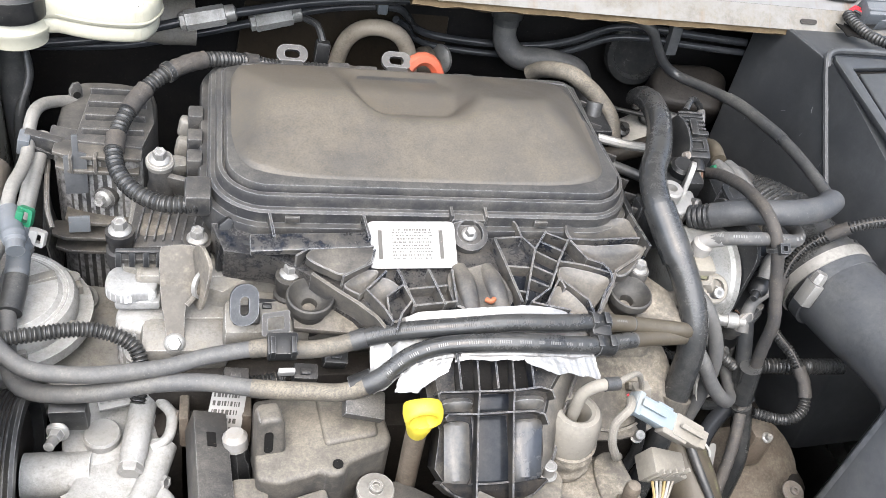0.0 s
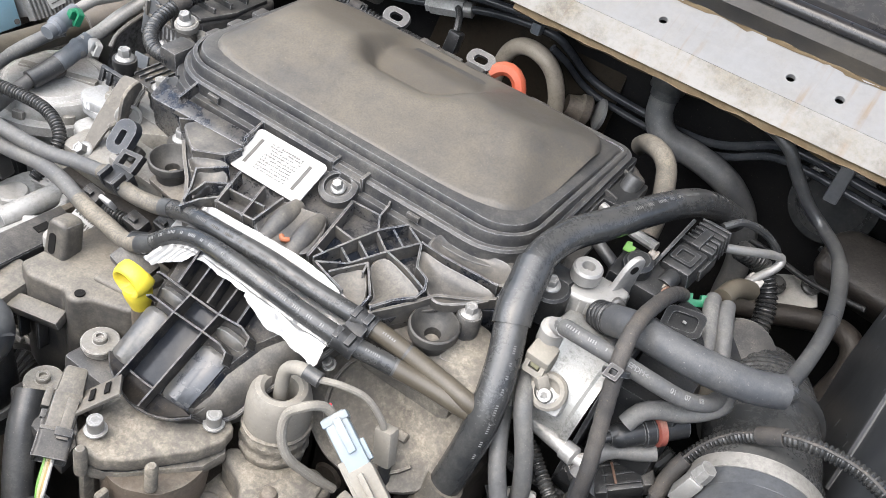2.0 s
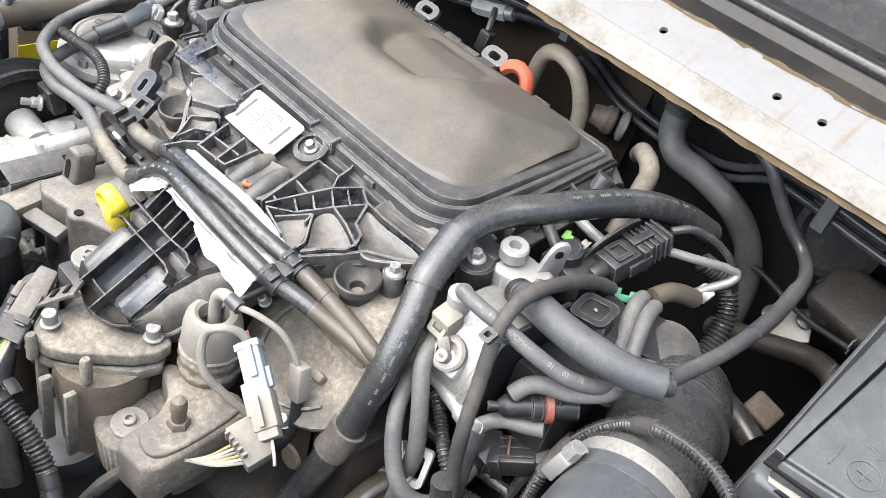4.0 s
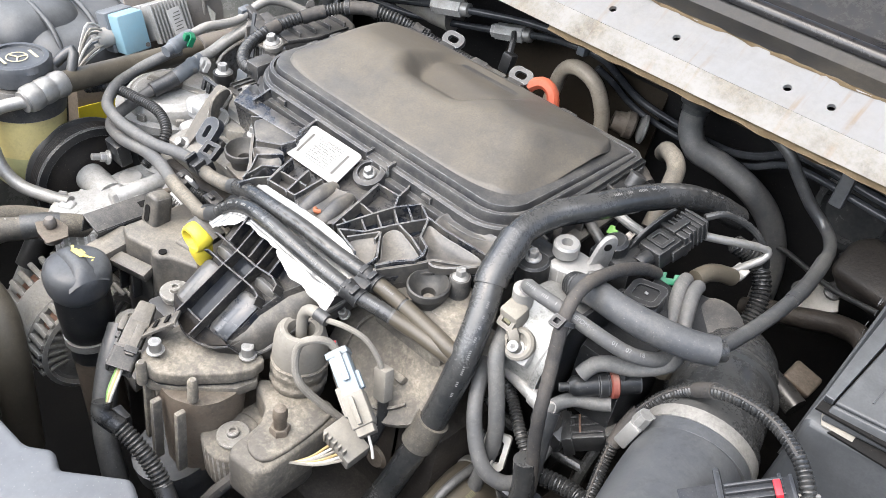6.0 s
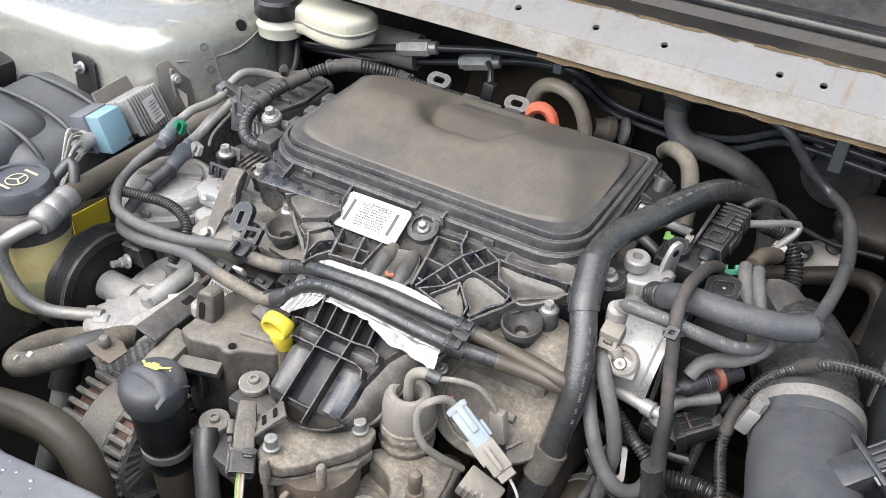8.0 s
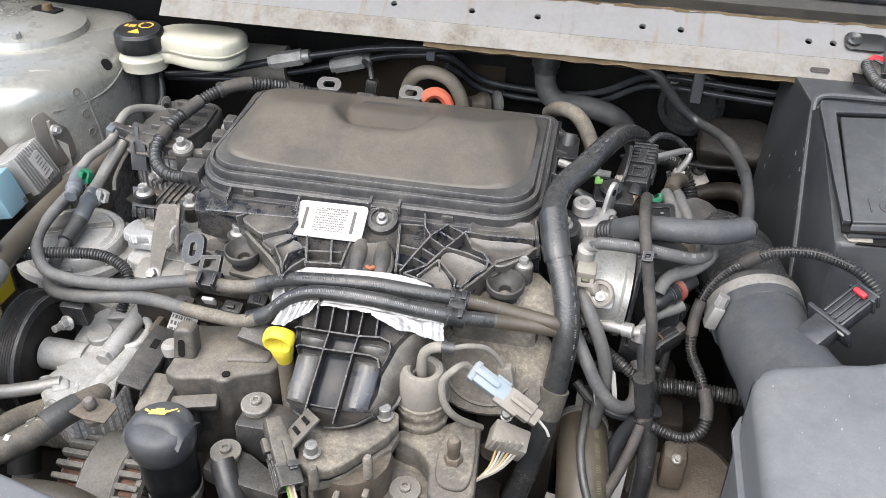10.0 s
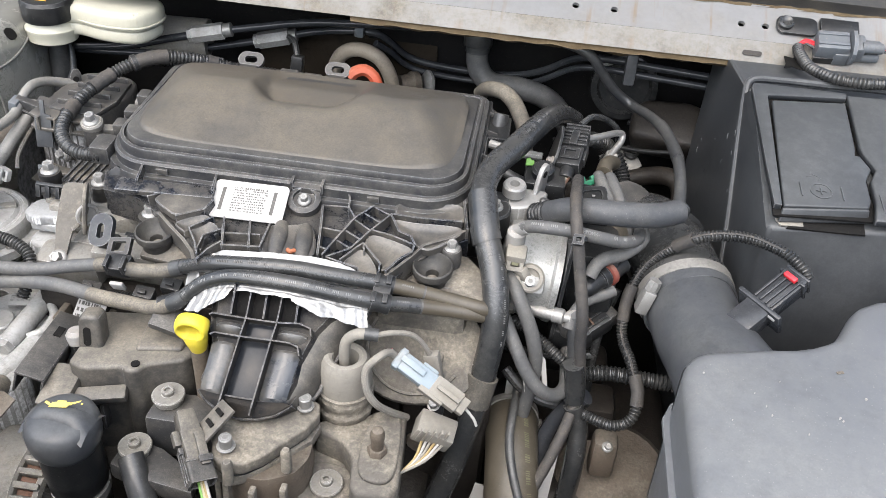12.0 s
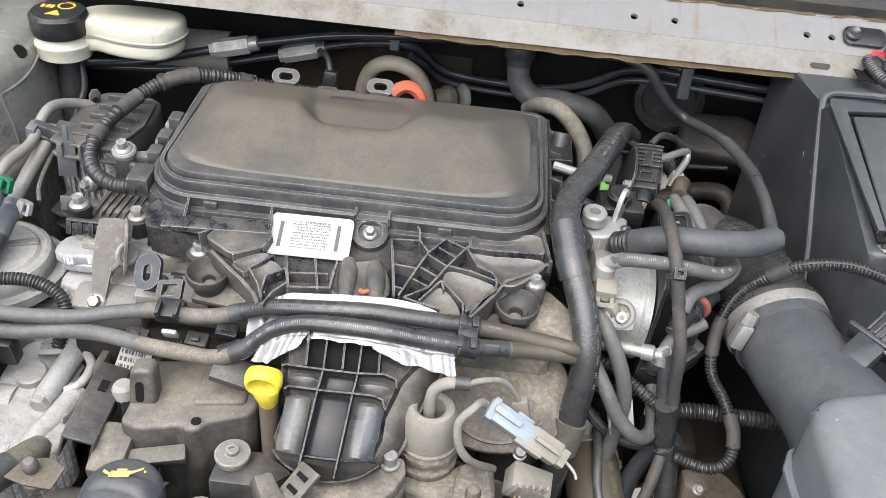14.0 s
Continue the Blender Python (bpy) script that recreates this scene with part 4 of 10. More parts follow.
    rib((0.238, 0.568), (0.264, 0.570), (0.273, 0.557))
    rib((0.288, 0.577), (0.273, 0.557), (0.264, 0.534), (0.253, 0.504))
    rib((0.307, 0.568), (0.292, 0.544), (0.277, 0.516), (0.257, 0.502))
    for p, q in (((0.288, 0.577), (0.307, 0.568)), ((0.280, 0.567), (0.299, 0.556)), ((0.273, 0.556), (0.292, 0.544)), ((0.268, 0.540), (0.284, 0.531)), ((0.262, 0.526), (0.278, 0.518))):
        rib(p, q, h=-0.002)
    rib((0.244, 0.540), (0.266, 0.538), h=-0.002)
    rib((0.247, 0.515), (0.256, 0.513), h=-0.002)
    rib((0.256, 0.596), (0.262, 0.584), (0.264, 0.570), h=-0.001)
    shell([(0.310, 0.564), (0.332, 0.564), (0.374, 0.566), (0.378, 0.556), (0.354, 0.532), (0.339, 0.533), (0.332, 0.542), (0.319, 0.547)], -0.004)
    shell([(0.293, 0.541), (0.314, 0.538), (0.335, 0.530), (0.334, 0.521), (0.324, 0.509), (0.312, 0.498), (0.309, 0.506), (0.290, 0.526)], -0.005)
    shell([(0.273, 0.500), (0.287, 0.522), (0.305, 0.503), (0.306, 0.488), (0.285, 0.484)], -0.006)
    shell([(0.312, 0.590), (0.340, 0.592), (0.374, 0.597), (0.378, 0.575), (0.330, 0.571), (0.311, 0.571)], -0.005)
    rib((0.307, 0.568), (0.330, 0.567), (0.377, 0.570), h=0.001)
    rib((0.308, 0.566), (0.319, 0.546), (0.332, 0.541), (0.337, 0.532), (0.336, 0.522), (0.325, 0.510), (0.316, 0.494), h=0.001, w=0.0026)
    rib((0.292, 0.544), (0.314, 0.540), (0.337, 0.532))
    rib((0.288, 0.526), (0.291, 0.516))
    rib((0.288, 0.526), (0.309, 0.503), (0.310, 0.490))
    rib((0.271, 0.501), (0.288, 0.526))
    rib((0.257, 0.502), (0.272, 0.498), (0.290, 0.494))
    rib((0.386, 0.566), (0.368, 0.550), (0.345, 0.536), (0.336, 0.520), (0.325, 0.504), (0.316, 0.492), h=-0.003, w=0.0034, deep=0.02, material="shell")
    rib((0.376, 0.598), (0.384, 0.560), h=0.002, w=0.003)
    # left fan
    shell([(0.074, 0.545), (0.083, 0.556), (0.102, 0.560), (0.128, 0.556), (0.126, 0.541), (0.104, 0.528), (0.090, 0.533)], 0.0005, sag=-0.002)
    shell([(0.135, 0.529), (0.121, 0.514), (0.132, 0.498), (0.139, 0.492), (0.138, 0.508), (0.149, 0.518)], -0.004)
    shell([(0.103, 0.523), (0.125, 0.537), (0.133, 0.533), (0.118, 0.514), (0.112, 0.514)], -0.005)
    rib((0.066, 0.546), (0.082, 0.557), (0.100, 0.561), (0.130, 0.556), h=0.002)
    rib((0.102, 0.526), (0.126, 0.539), (0.131, 0.553), h=0.002, w=0.0026)
    rib((0.138, 0.532), (0.120, 0.514), (0.132, 0.497), (0.138, 0.484), h=0.001)
    rib((0.153, 0.521), (0.136, 0.508), (0.136, 0.490))
    rib((0.151, 0.519), (0.156, 0.504), (0.146, 0.492), (0.140, 0.477))
    rib((0.148, 0.535), (0.158, 0.498), w=0.0024)
    rib((0.174, 0.535), (0.183, 0.500), w=0.0024)
    rib((0.156, 0.499), (0.193, 0.503))
    rib((0.152, 0.516), (0.188, 0.520), h=-0.002)
    rib((0.194, 0.535), (0.193, 0.503))
    rib((0.079, 0.537), (0.095, 0.523), (0.114, 0.508), (0.128, 0.494), (0.134, 0.484), h=-0.009, w=0.004, deep=0.02, material="shell")
    part("flange", prism([(0.030, 0.562), (0.128, 0.568), (0.128, 0.584), (0.030, 0.580)], 0.006, (0, 0, 0.882), (1, 0, 0), (0, 0.977, 0.215), bevel=0.001), "ribbed", ob)
    for x in (0.046, 0.124):
        rib((x, 0.586), (x + 0.003, 0.562), h=0.006, w=0.003, deep=0.01)
    # middle tongue with two humps over the runners
    shell([(0.192, 0.534), (0.212, 0.541), (0.233, 0.542), (0.244, 0.508), (0.222, 0.498), (0.194, 0.502)], -0.006, "shell", sag=-0.001)
    for x0, x1 in ((0.203, 0.207), (0.227, 0.233)):
        part("runner_tongue", tube([top_at(x0, 0.543, -0.010), top_at((x0 + x1) / 2, 0.524, -0.008), top_at(x1, 0.500, -0.012)], 0.0095, seg=14, step=0.004, shape=lambda s, a, w: 0.7 + 0.3 * min(1.0, s / 0.016)), "shell", ob)
    part("rust_spot", tube([top_at(0.219, 0.5065, -0.003), top_at(0.2225, 0.5035, -0.002), top_at(0.226, 0.507, -0.003)], 0.0022, seg=8), "rust_orange", ob, "small rusty stud")
    return ob


manifold()


def label_plate():
    """The white paper label on the manifold."""
    u = Vector((1, 0, 0.02)).normalized()
    v = Vector((0, 0.86, 0.51)).normalized()
    o = Vector((0.164, 0.5615, 1.0015))
    ob = solo("paper_label", prism(rounded(-0.038, -0.021, 0.038, 0.021, 0.005, 4), 0.0012, o, u, v, bevel=0), "paper", "white paper label with dense black print on the manifold", "label")
    w = u.cross(v)
    rnd = random.Random(4)
    own = bmesh.new()

    def bar(a0, b0, a1, b1):
        own.faces.new([own.verts.new(o + u * a + v * b + w * 0.0003) for a, b in ((a0, b0), (a1, b0), (a1, b1), (a0, b1))])

    bar(-0.029, -0.013, -0.0255, 0.013)
    bar(0.0235, -0.013, 0.027, 0.013)
    for r in range(10):
        y = 0.0145 - r * 0.0029
        x = -0.017
        while x < 0.016:
            k = rnd.uniform(0.0005, 0.0018)
            h = 0.0021 if r == 0 else 0.0014
            if rnd.random() < (0.92 if r else 0.8):
                bar(x, y - h, min(x + k, 0.018), y)
            x += k + rnd.uniform(0.0003, 0.0011)
    part("print", own, "ink", ob, "dense small print")


label_plate()

RV = Vector((0, -math.cos(radians(38)), -math.sin(radians(38))))
RW = Vector((0, -math.sin(radians(38)), math.cos(radians(38))))
RO = Vector((0.215, 0.462, 0.976))


def runner():
    """The intake duct that runs down to the valve, with raised ribs."""
    ob = thing("intake_duct", (0.215, 0.41, 0.9), "black plastic intake duct with raised ribs and dusty pockets", "intake duct")

    def c(u, v, h=0.0):
        return RO + Vector((1, 0, 0)) * u + RV * v + RW * h

    out = [(-0.047, -0.006), (-0.052, 0.01), (-0.047, 0.043), (-0.040, 0.06), (-0.045, 0.088), (-0.036, 0.103), (-0.013, 0.112), (0.015, 0.110), (0.037, 0.098), (0.042, 0.085), (0.043, 0.065), (0.053, 0.035), (0.070, 0.010), (0.084, -0.006)]
    bm = bmesh.new()
    loops = [[bm.verts.new(c(u * k, 0.03 + (v - 0.03) * (1 - (1 - k) * 0.6), h)) for u, v in out] for k, h in ((0.93, -0.05), (1.0, -0.046), (1.04, -0.016), (1.05, -0.013), (0.98, -0.011), (0.94, -0.008), (0.9, -0.006))]
    for p, q in zip(loops, loops[1:]):
        for j in range(len(p)):
            k = (j + 1) % len(p)
            bm.faces.new((p[j], p[k], q[k], q[j]))
    bm.faces.new(loops[-1])
    part("duct_body", bm, "duct", ob)
    part("panel_inlay", block(c(-0.0040, 0.077, -0.0062), (0.029, 0.052, 0.004), RW, RV, bevel=0.001), "inlay", ob, "clean dark centre panel")
    part("panel_inlay", block(c(0.0, 0.0415, -0.006), (0.027, 0.014, 0.004), RW, RV, bevel=0.001), "inlay", ob)
    # Near-black bay floors put the shade between the teeth into the colour.
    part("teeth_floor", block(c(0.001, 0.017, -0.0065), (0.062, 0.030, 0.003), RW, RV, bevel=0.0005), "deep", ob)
    part("teeth_back", block(c(0.001, 0.004, -0.001), (0.062, 0.003, 0.012), RW, RV, bevel=0.0005), "inlay", ob)
    # half-barrel flanks either side of the dark centre
    for x0, x1, y0, y1 in ((-0.041, -0.0205, 0.054, 0.103), (0.0155, 0.040, 0.054, 0.103), (-0.041, -0.0165, 0.036, 0.0475), (0.017, 0.043, 0.036, 0.0475)):
        bm = bmesh.new()
        rows = []
        for k in range(9):
            f = k / 8
            u = x0 + (x1 - x0) * f
            top = 0.0045 * math.sin(math.pi * (0.12 + 0.8 * f)) ** 0.8 - 0.0045
            ease = 0.002 * (2 * f - 1) ** 4
            rows.append([bm.verts.new(c(u - 0.10 * (v - y0) * (1 if x0 > 0 else 0.4), v, h)) for v, h in ((y0 + ease, -0.010), (y0 + ease + 0.001, top - 0.002), (y0 + ease + 0.004, top), (y1 - ease - 0.004, top - 0.001), (y1 - ease, top - 0.004), (y1 - ease, -0.012))])
        for p, q in zip(rows, rows[1:]):
            for j in range(5):
                bm.faces.new((p[j], p[j + 1], q[j + 1], q[j]))
        part("side_panel", bm, "duct_side", ob, "rounded dusty flank")

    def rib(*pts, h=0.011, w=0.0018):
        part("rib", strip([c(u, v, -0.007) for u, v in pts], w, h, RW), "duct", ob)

    rib((-0.014, 0.006), (-0.0135, 0.033), (-0.0155, 0.050), (-0.021, 0.116), h=0.0135)
    rib((0.015, 0.006), (0.0150, 0.033), (0.0130, 0.050), (0.008, 0.117), h=0.0135)
    for u in (-0.029, 0.001, 0.0305):
        rib((u - 0.001, 0.003), (u, 0.012), (u + 0.001, 0.031), h=0.0135, w=0.0022)
    rib((-0.047, 0.034), (-0.044, 0.0325), (-0.014, 0.033), (0.015, 0.033), (0.036, 0.031), (0.046, 0.034), (0.048, 0.041), h=0.0145)
    rib((-0.042, 0.052), (-0.039, 0.0495), (-0.016, 0.050), (0.013, 0.0495), (0.030, 0.0495), (0.038, 0.052), (0.041, 0.060), h=0.0145)
    rib((-0.021, 0.102), (-0.004, 0.1025), (0.009, 0.102), h=0.006)
    lip = [(-0.0445, 0.100), (-0.036, 0.108), (-0.022, 0.115), (-0.005, 0.1195), (0.012, 0.118), (0.028, 0.112), (0.041, 0.102)]
    part("lip", tube([c(u, v, -0.006) for u, v in lip], 0.0018, seg=10, step=0.003), "duct", ob, "worn front lip")
    part("lip", strip([c(u, v, -0.03) for u, v in lip], 0.003, 0.023, RW), "duct", ob)
    part("scoop", prism([(u, -v) for u, v in lip] + [(0.034, -0.101), (0.012, -0.103), (-0.02, -0.103), (-0.038, -0.100)], 0.008, c(0, 0, -0.0025), (1, 0, 0), -RV, bevel=0.001), "oily", ob, "oil-wet black end")
    # sloping flank towards the actuator, with a folded rim
    bm = bmesh.new()
    edge = [(0.080, -0.004, 0.010), (0.066, 0.012, 0.018), (0.054, 0.034, 0.020), (0.046, 0.060, 0.017), (0.044, 0.084, 0.012), (0.034, 0.102, 0.008)]
    rows = []
    for u, v, w in edge:
        rows.append([bm.verts.new(c(u + d * w, v + 0.15 * d * w, h)) for d, h in ((-0.25, -0.010), (0.0, -0.011), (0.35, -0.014), (0.7, -0.020), (0.95, -0.028), (1.0, -0.031), (1.08, -0.030), (1.10, -0.034), (1.0, -0.05))])
    for p, q in zip(rows, rows[1:]):
        for j in range(len(p) - 1):
            bm.faces.new((p[j], p[j + 1], q[j + 1], q[j]))
    part("flank", bm, "shroud", ob, "dusty sloping flank")
    part("flank_rim", tube([c(u + w * 1.05, v + 0.15 * w, -0.030) for u, v, w in edge], 0.0022, seg=8, step=0.004), "black_dusty", ob)
    # round stub into the valve
    part("stub", lathe([(0.030, -0.06), (0.030, -0.03), (0.033, -0.03), (0.033, -0.008), (0.028, 0.0)], (0.218, 0.374, 0.890), (0, -0.15, 1), 28), "brown", ob)
    return ob


runner()


def airbox():
    """Air filter box with its elbow, clamp and sensor."""
    ob = thing("air_filter_box", (0.72, 0.36, 0.75), "large smooth grey plastic air filter box", "air filter box")
    bm = bmesh.new()
    out = [(0.0, -0.16), (0.0, 0.03), (0.008, 0.048), (0.025, 0.056), (0.075, 0.066), (0.105, 0.07), (0.135, 0.085), (0.16, 0.13), (0.185, 0.145), (0.36, 0.15), (0.36, -0.16)]
    at = Vector((0.579, 0.374, 1.0))
    own = prism(out, 0.26, at, (1, 0.04, 0.03), (0, 1, 0.06), bevel=0.014, seg=4)
    part("box", own, "airbox", ob)
    bm.free()
    part("seam", prism([(a * 1.015 - 0.004, b * 1.01) for a, b in out], 0.006, at - Vector((0, 0, 0.06)), (1, 0.04, 0.03), (0, 1, 0.06), bevel=0.002), "airbox", ob)
    rnd = random.Random(44)
    for x, y in ((0.640, 0.369), (0.643, 0.360), (0.633, 0.382), (0.695, 0.366), (0.697, 0.363), (0.595, 0.398), (0.668, 0.345), (0.72, 0.39), (0.612, 0.35), (0.655, 0.398)):
        r = rnd.uniform(0.0004, 0.0009)
        z = 1.0025 + 0.03 * (x - 0.64) + 0.06 * (y - 0.37)
        part("dirt_fleck", prism([(r * rnd.uniform(0.6, 1.6) * math.cos(a), r * rnd.uniform(0.6, 1.6) * math.sin(a)) for a in (0, 1, 2, 3, 4, 5)], 0.0016, (x, y, z + 0.0003), (1, 0.04, 0.03), (0, 1, 0.06), bevel=0), "grey", ob)
    part("leaf_scrap", block((0.70, 0.405, 1.0165), (0.006, 0.0025, 0.0012), (0, -0.06, 1), bevel=0.0004, spin=20), "rusty", ob, "dry leaf scrap")
    # elbow to the clamp
    pts = [(0.652, 0.405, 0.925), (0.638, 0.44, 0.948), (0.628, 0.475, 0.951), (0.618, 0.52, 0.949), (0.6115, 0.567, 0.947)]
    part("elbow", tube(pts, 0.044, seg=32, step=0.006, shape=lambda s, a, w: 1.0 + 0.32 * max(0.0, 1.0 - s / 0.10) ** 1.5), "clean", ob, "dark smooth elbow")
    part("elbow_cuff", tube([(0.6135, 0.560, 0.9455), (0.6095, 0.577, 0.948)], 0.047, seg=32, step=0.004), "clean", ob)
    return ob


airbox()


def intake_hose():
    """Rubber inlet hose behind the clamp, bending down to the turbocharger."""
    ob = thing("air_inlet_hose", (0.59, 0.65, 0.9), "thick black rubber air inlet hose with a steel clamp", "hose")
    pts = [(0.611, 0.570, 0.946), (0.604, 0.602, 0.953), (0.592, 0.645, 0.956), (0.575, 0.695, 0.945), (0.562, 0.73, 0.90), (0.555, 0.76, 0.83)]
    part("hose", tube(pts, 0.0445, seg=32, step=0.0015, shape=lambda s, a, w: 1.06 if s < 0.024 else (1.07 if 0.080 < s < 0.087 else 0.98 + 0.025 * (0.5 + 0.5 * math.cos(s / 0.005 * math.tau)) * (1 if 0.09 < s < 0.13 else 0))), "rubber_black", ob)
    d = Vector((-0.006, 0.032, 0.007)).normalized()
    a = Vector((0.609, 0.580, 0.948))
    part("clamp_band", lathe([(0.0478, -0.006), (0.0488, -0.006), (0.0488, 0.006), (0.0478, 0.006)], a, d, 40), "clamp", ob, "dull steel hose clamp")
    s = Vector((0.5650, 0.5463, 0.9589))
    own = block(s, (0.012, 0.016, 0.026), (0.25, 0.1, 0.95), bevel=0.002)
    lathe([(0.007, 0.0), (0.007, 0.006), (0.006, 0.011), (0.0, 0.011)], s + Vector((0.003, 0.001, 0.013)), (0.25, 0.1, 0.95), 8, bm=own)
    block(s + Vector((0.012, 0.012, 0.008)), (0.016, 0.003, 0.014), (0.3, 0, 1), bm=own, bevel=0.0008)
    part("clamp_screw", own, "steel", ob)
    return ob


intake_hose()


def battery_box():
    """Black battery enclosure: draughted walls, a slanted corner face and a lid left ajar."""
    ob = thing("battery_box", (0.78, 0.7, 0.75), "black plastic battery enclosure with its lid ajar", "battery box")
    slope = 0.209
    U, V = (1, 0, 0), (0, 1, slope)
    run = math.sqrt(1 + slope * slope)

    def on(pts_):
        """Outline given in plan, turned into lengths along the sloping top."""
        return [(x, (y - 0.583) * run) for x, y in pts_]

    base = Vector((0, 0.583, 1.060))
    own = bmesh.new()
    P = {k: own.verts.new(p) for k, p in dict(
        back=(0.646, 0.91, 1.101), back_low=(0.640, 0.91, 0.70), far=(0.96, 0.94, 1.104), far_low=(0.96, 0.94, 0.70),
        ridge=(0.6595, 0.787, 1.098), ridge_mid=(0.6575, 0.675, 0.972), ridge_low=(0.652, 0.628, 0.89), ridge_foot=(0.648, 0.60, 0.70),
        inner=(0.6725, 0.775, 1.0935), front=(0.6665, 0.577, 1.0405), front_foot=(0.676, 0.556, 0.70),
        far_mid=(0.96, 0.795, 1.0985), far_front=(0.96, 0.60, 1.054), far_foot=(0.96, 0.575, 0.70)).items()}
    for names in (("back", "ridge", "ridge_mid", "ridge_low", "ridge_foot", "back_low"), ("ridge", "inner", "front", "ridge_mid"), ("ridge_mid", "front", "front_foot", "ridge_foot", "ridge_low"),
                  ("back", "far", "far_mid", "inner", "ridge"), ("inner", "far_mid", "far_front", "front"), ("front", "far_front", "far_foot", "front_foot"), ("back_low", "far_low", "far", "back"), ("far_low", "far_foot", "far_front", "far_mid", "far")):
        own.faces.new([P[k] for k in names])
    bmesh.ops.triangulate(own, faces=[f for f in own.faces if len(f.verts) > 4])
    bmesh.ops.recalc_face_normals(own, faces=own.faces)
    sharp = [e for e in own.edges if len(e.link_faces) == 2 and e.calc_face_angle() > 0.25]
    bmesh.ops.bevel(own, geom=sharp, offset=0.004, segments=3, affect='EDGES', profile=0.5)
    part("shell", own, "tub", ob)
    rnd = random.Random(8)
    for k in range(12):
        y_, z_ = rnd.uniform(0.70, 0.86), rnd.uniform(0.90, 1.07)
        x_ = 0.6555 - 0.09 * (y_ - 0.70)
        part("scuff", tube([(x_, y_, z_), (x_ - 0.0002, y_ + rnd.uniform(-0.004, 0.008), z_ - rnd.uniform(0.002, 0.007))], 0.0003, seg=5), "clean", ob, "pale scuff")
    # frame of the hatch: a rolled edge along the back and down the side
    part("frame_lip", tube([(0.6565, 0.650, 0.937), (0.6580, 0.682, 0.979), (0.6590, 0.712, 1.014), (0.6600, 0.745, 1.052), (0.6615, 0.777, 1.089), (0.668, 0.789, 1.1015), (0.70, 0.792, 1.1035), (0.76, 0.793, 1.104), (0.88, 0.798, 1.105)], 0.0042, seg=10), "tub", ob)
    part("shelf", prism(on([(0.6655, 0.772), (0.6665, 0.640), (0.668, 0.587), (0.6755, 0.587), (0.6815, 0.762), (0.766, 0.7715), (0.768, 0.782), (0.668, 0.782)]), 0.007, base + Vector((0, 0, 0.0005)), U, V, bevel=0.0016), "tub", ob)
    # Near-black sheet paints the shade at the bottom of the lid's gap.
    part("lid_gap_shade", prism(on([(0.668, 0.580), (0.764, 0.588), (0.772, 0.776), (0.674, 0.768)]), 0.002, base - Vector((0, 0, 0.0065)), U, V, bevel=0), "deep", ob, "black sheet painting the shade in the gap under the lid")
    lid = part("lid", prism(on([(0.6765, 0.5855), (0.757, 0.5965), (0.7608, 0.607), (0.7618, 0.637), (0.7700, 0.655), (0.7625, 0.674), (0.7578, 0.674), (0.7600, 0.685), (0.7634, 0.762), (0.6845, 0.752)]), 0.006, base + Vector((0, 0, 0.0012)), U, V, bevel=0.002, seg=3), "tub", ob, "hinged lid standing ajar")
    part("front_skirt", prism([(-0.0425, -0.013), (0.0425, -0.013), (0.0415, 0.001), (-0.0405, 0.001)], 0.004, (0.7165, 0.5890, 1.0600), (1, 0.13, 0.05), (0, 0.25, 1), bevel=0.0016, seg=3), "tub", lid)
    # Black plate above the sloping shell paints the shade under the lid edge.
    part("opening", prism([(-0.018, 0.010), (0.044, 0.012), (0.043, -0.004), (-0.004, -0.0035), (-0.030, -0.003)], 0.002, (0.7125, 0.5815, 1.0443), (1, 0.05, 0.02), (0, 0.966, 0.26), bevel=0), "deep", ob, "black plate painted as the shaded opening under the lid edge")
    part("battery_edge", prism([(-0.040, 0.008), (-0.014, 0.009), (-0.014, -0.0005), (-0.036, -0.001)], 0.002, (0.7125, 0.5815, 1.0449), (1, 0.05, 0.02), (0, 0.966, 0.26), bevel=0.0004), "beige", ob, "pale edge of the battery inside")
    mark = ring_plate(on(arc(0.7145, 0.612, 0.0105, 0, 360, 20)[:-1]), on(arc(0.7145, 0.612, 0.0096, 0, 360, 20)[:-1]), 0.001, base + Vector((0, 0, 0.0019)), U, V)
    for x in (0.6955, 0.7345):
        block((x, 0.6115, 1.0662), (0.0011, 0.019, 0.0040), (0, -slope, 1), bm=mark, bevel=0)
    block((0.7145, 0.612, 1.0663), (0.010, 0.001, 0.0040), (0, -slope, 1), bm=mark, bevel=0)
    block((0.7145, 0.612, 1.0663), (0.001, 0.010, 0.0040), (0, -slope, 1), bm=mark, bevel=0)
    part("embossing", mark, "tub", lid)
    for x, y, a_ in ((0.706, 0.632, 20), (0.712, 0.634, -30), (0.708, 0.637, 70), (0.716, 0.630, 50)):
        part("scratch", block((x, y, 1.0614 + slope * (y - 0.583)), (0.006, 0.0005, 0.0006), (0, -slope, 1), bevel=0, spin=a_), "clean", lid)
    part("cover_half", prism(on([(0.7595, 0.580), (0.94, 0.590), (0.94, 0.784), (0.7675, 0.776), (0.7645, 0.686), (0.7665, 0.676), (0.7745, 0.655), (0.7660, 0.636), (0.7650, 0.606)]), 0.008, base + Vector((0, 0, 0.0015)), U, V, bevel=0.002, seg=3), "tub", ob)
    for x in (0.770, 0.776, 0.782, 0.788):
        part("embossed_bar", block((x, 0.604, 1.0663), (0.0011, 0.024, 0.0014), (0, -slope, 1), bevel=0), "tub", ob)
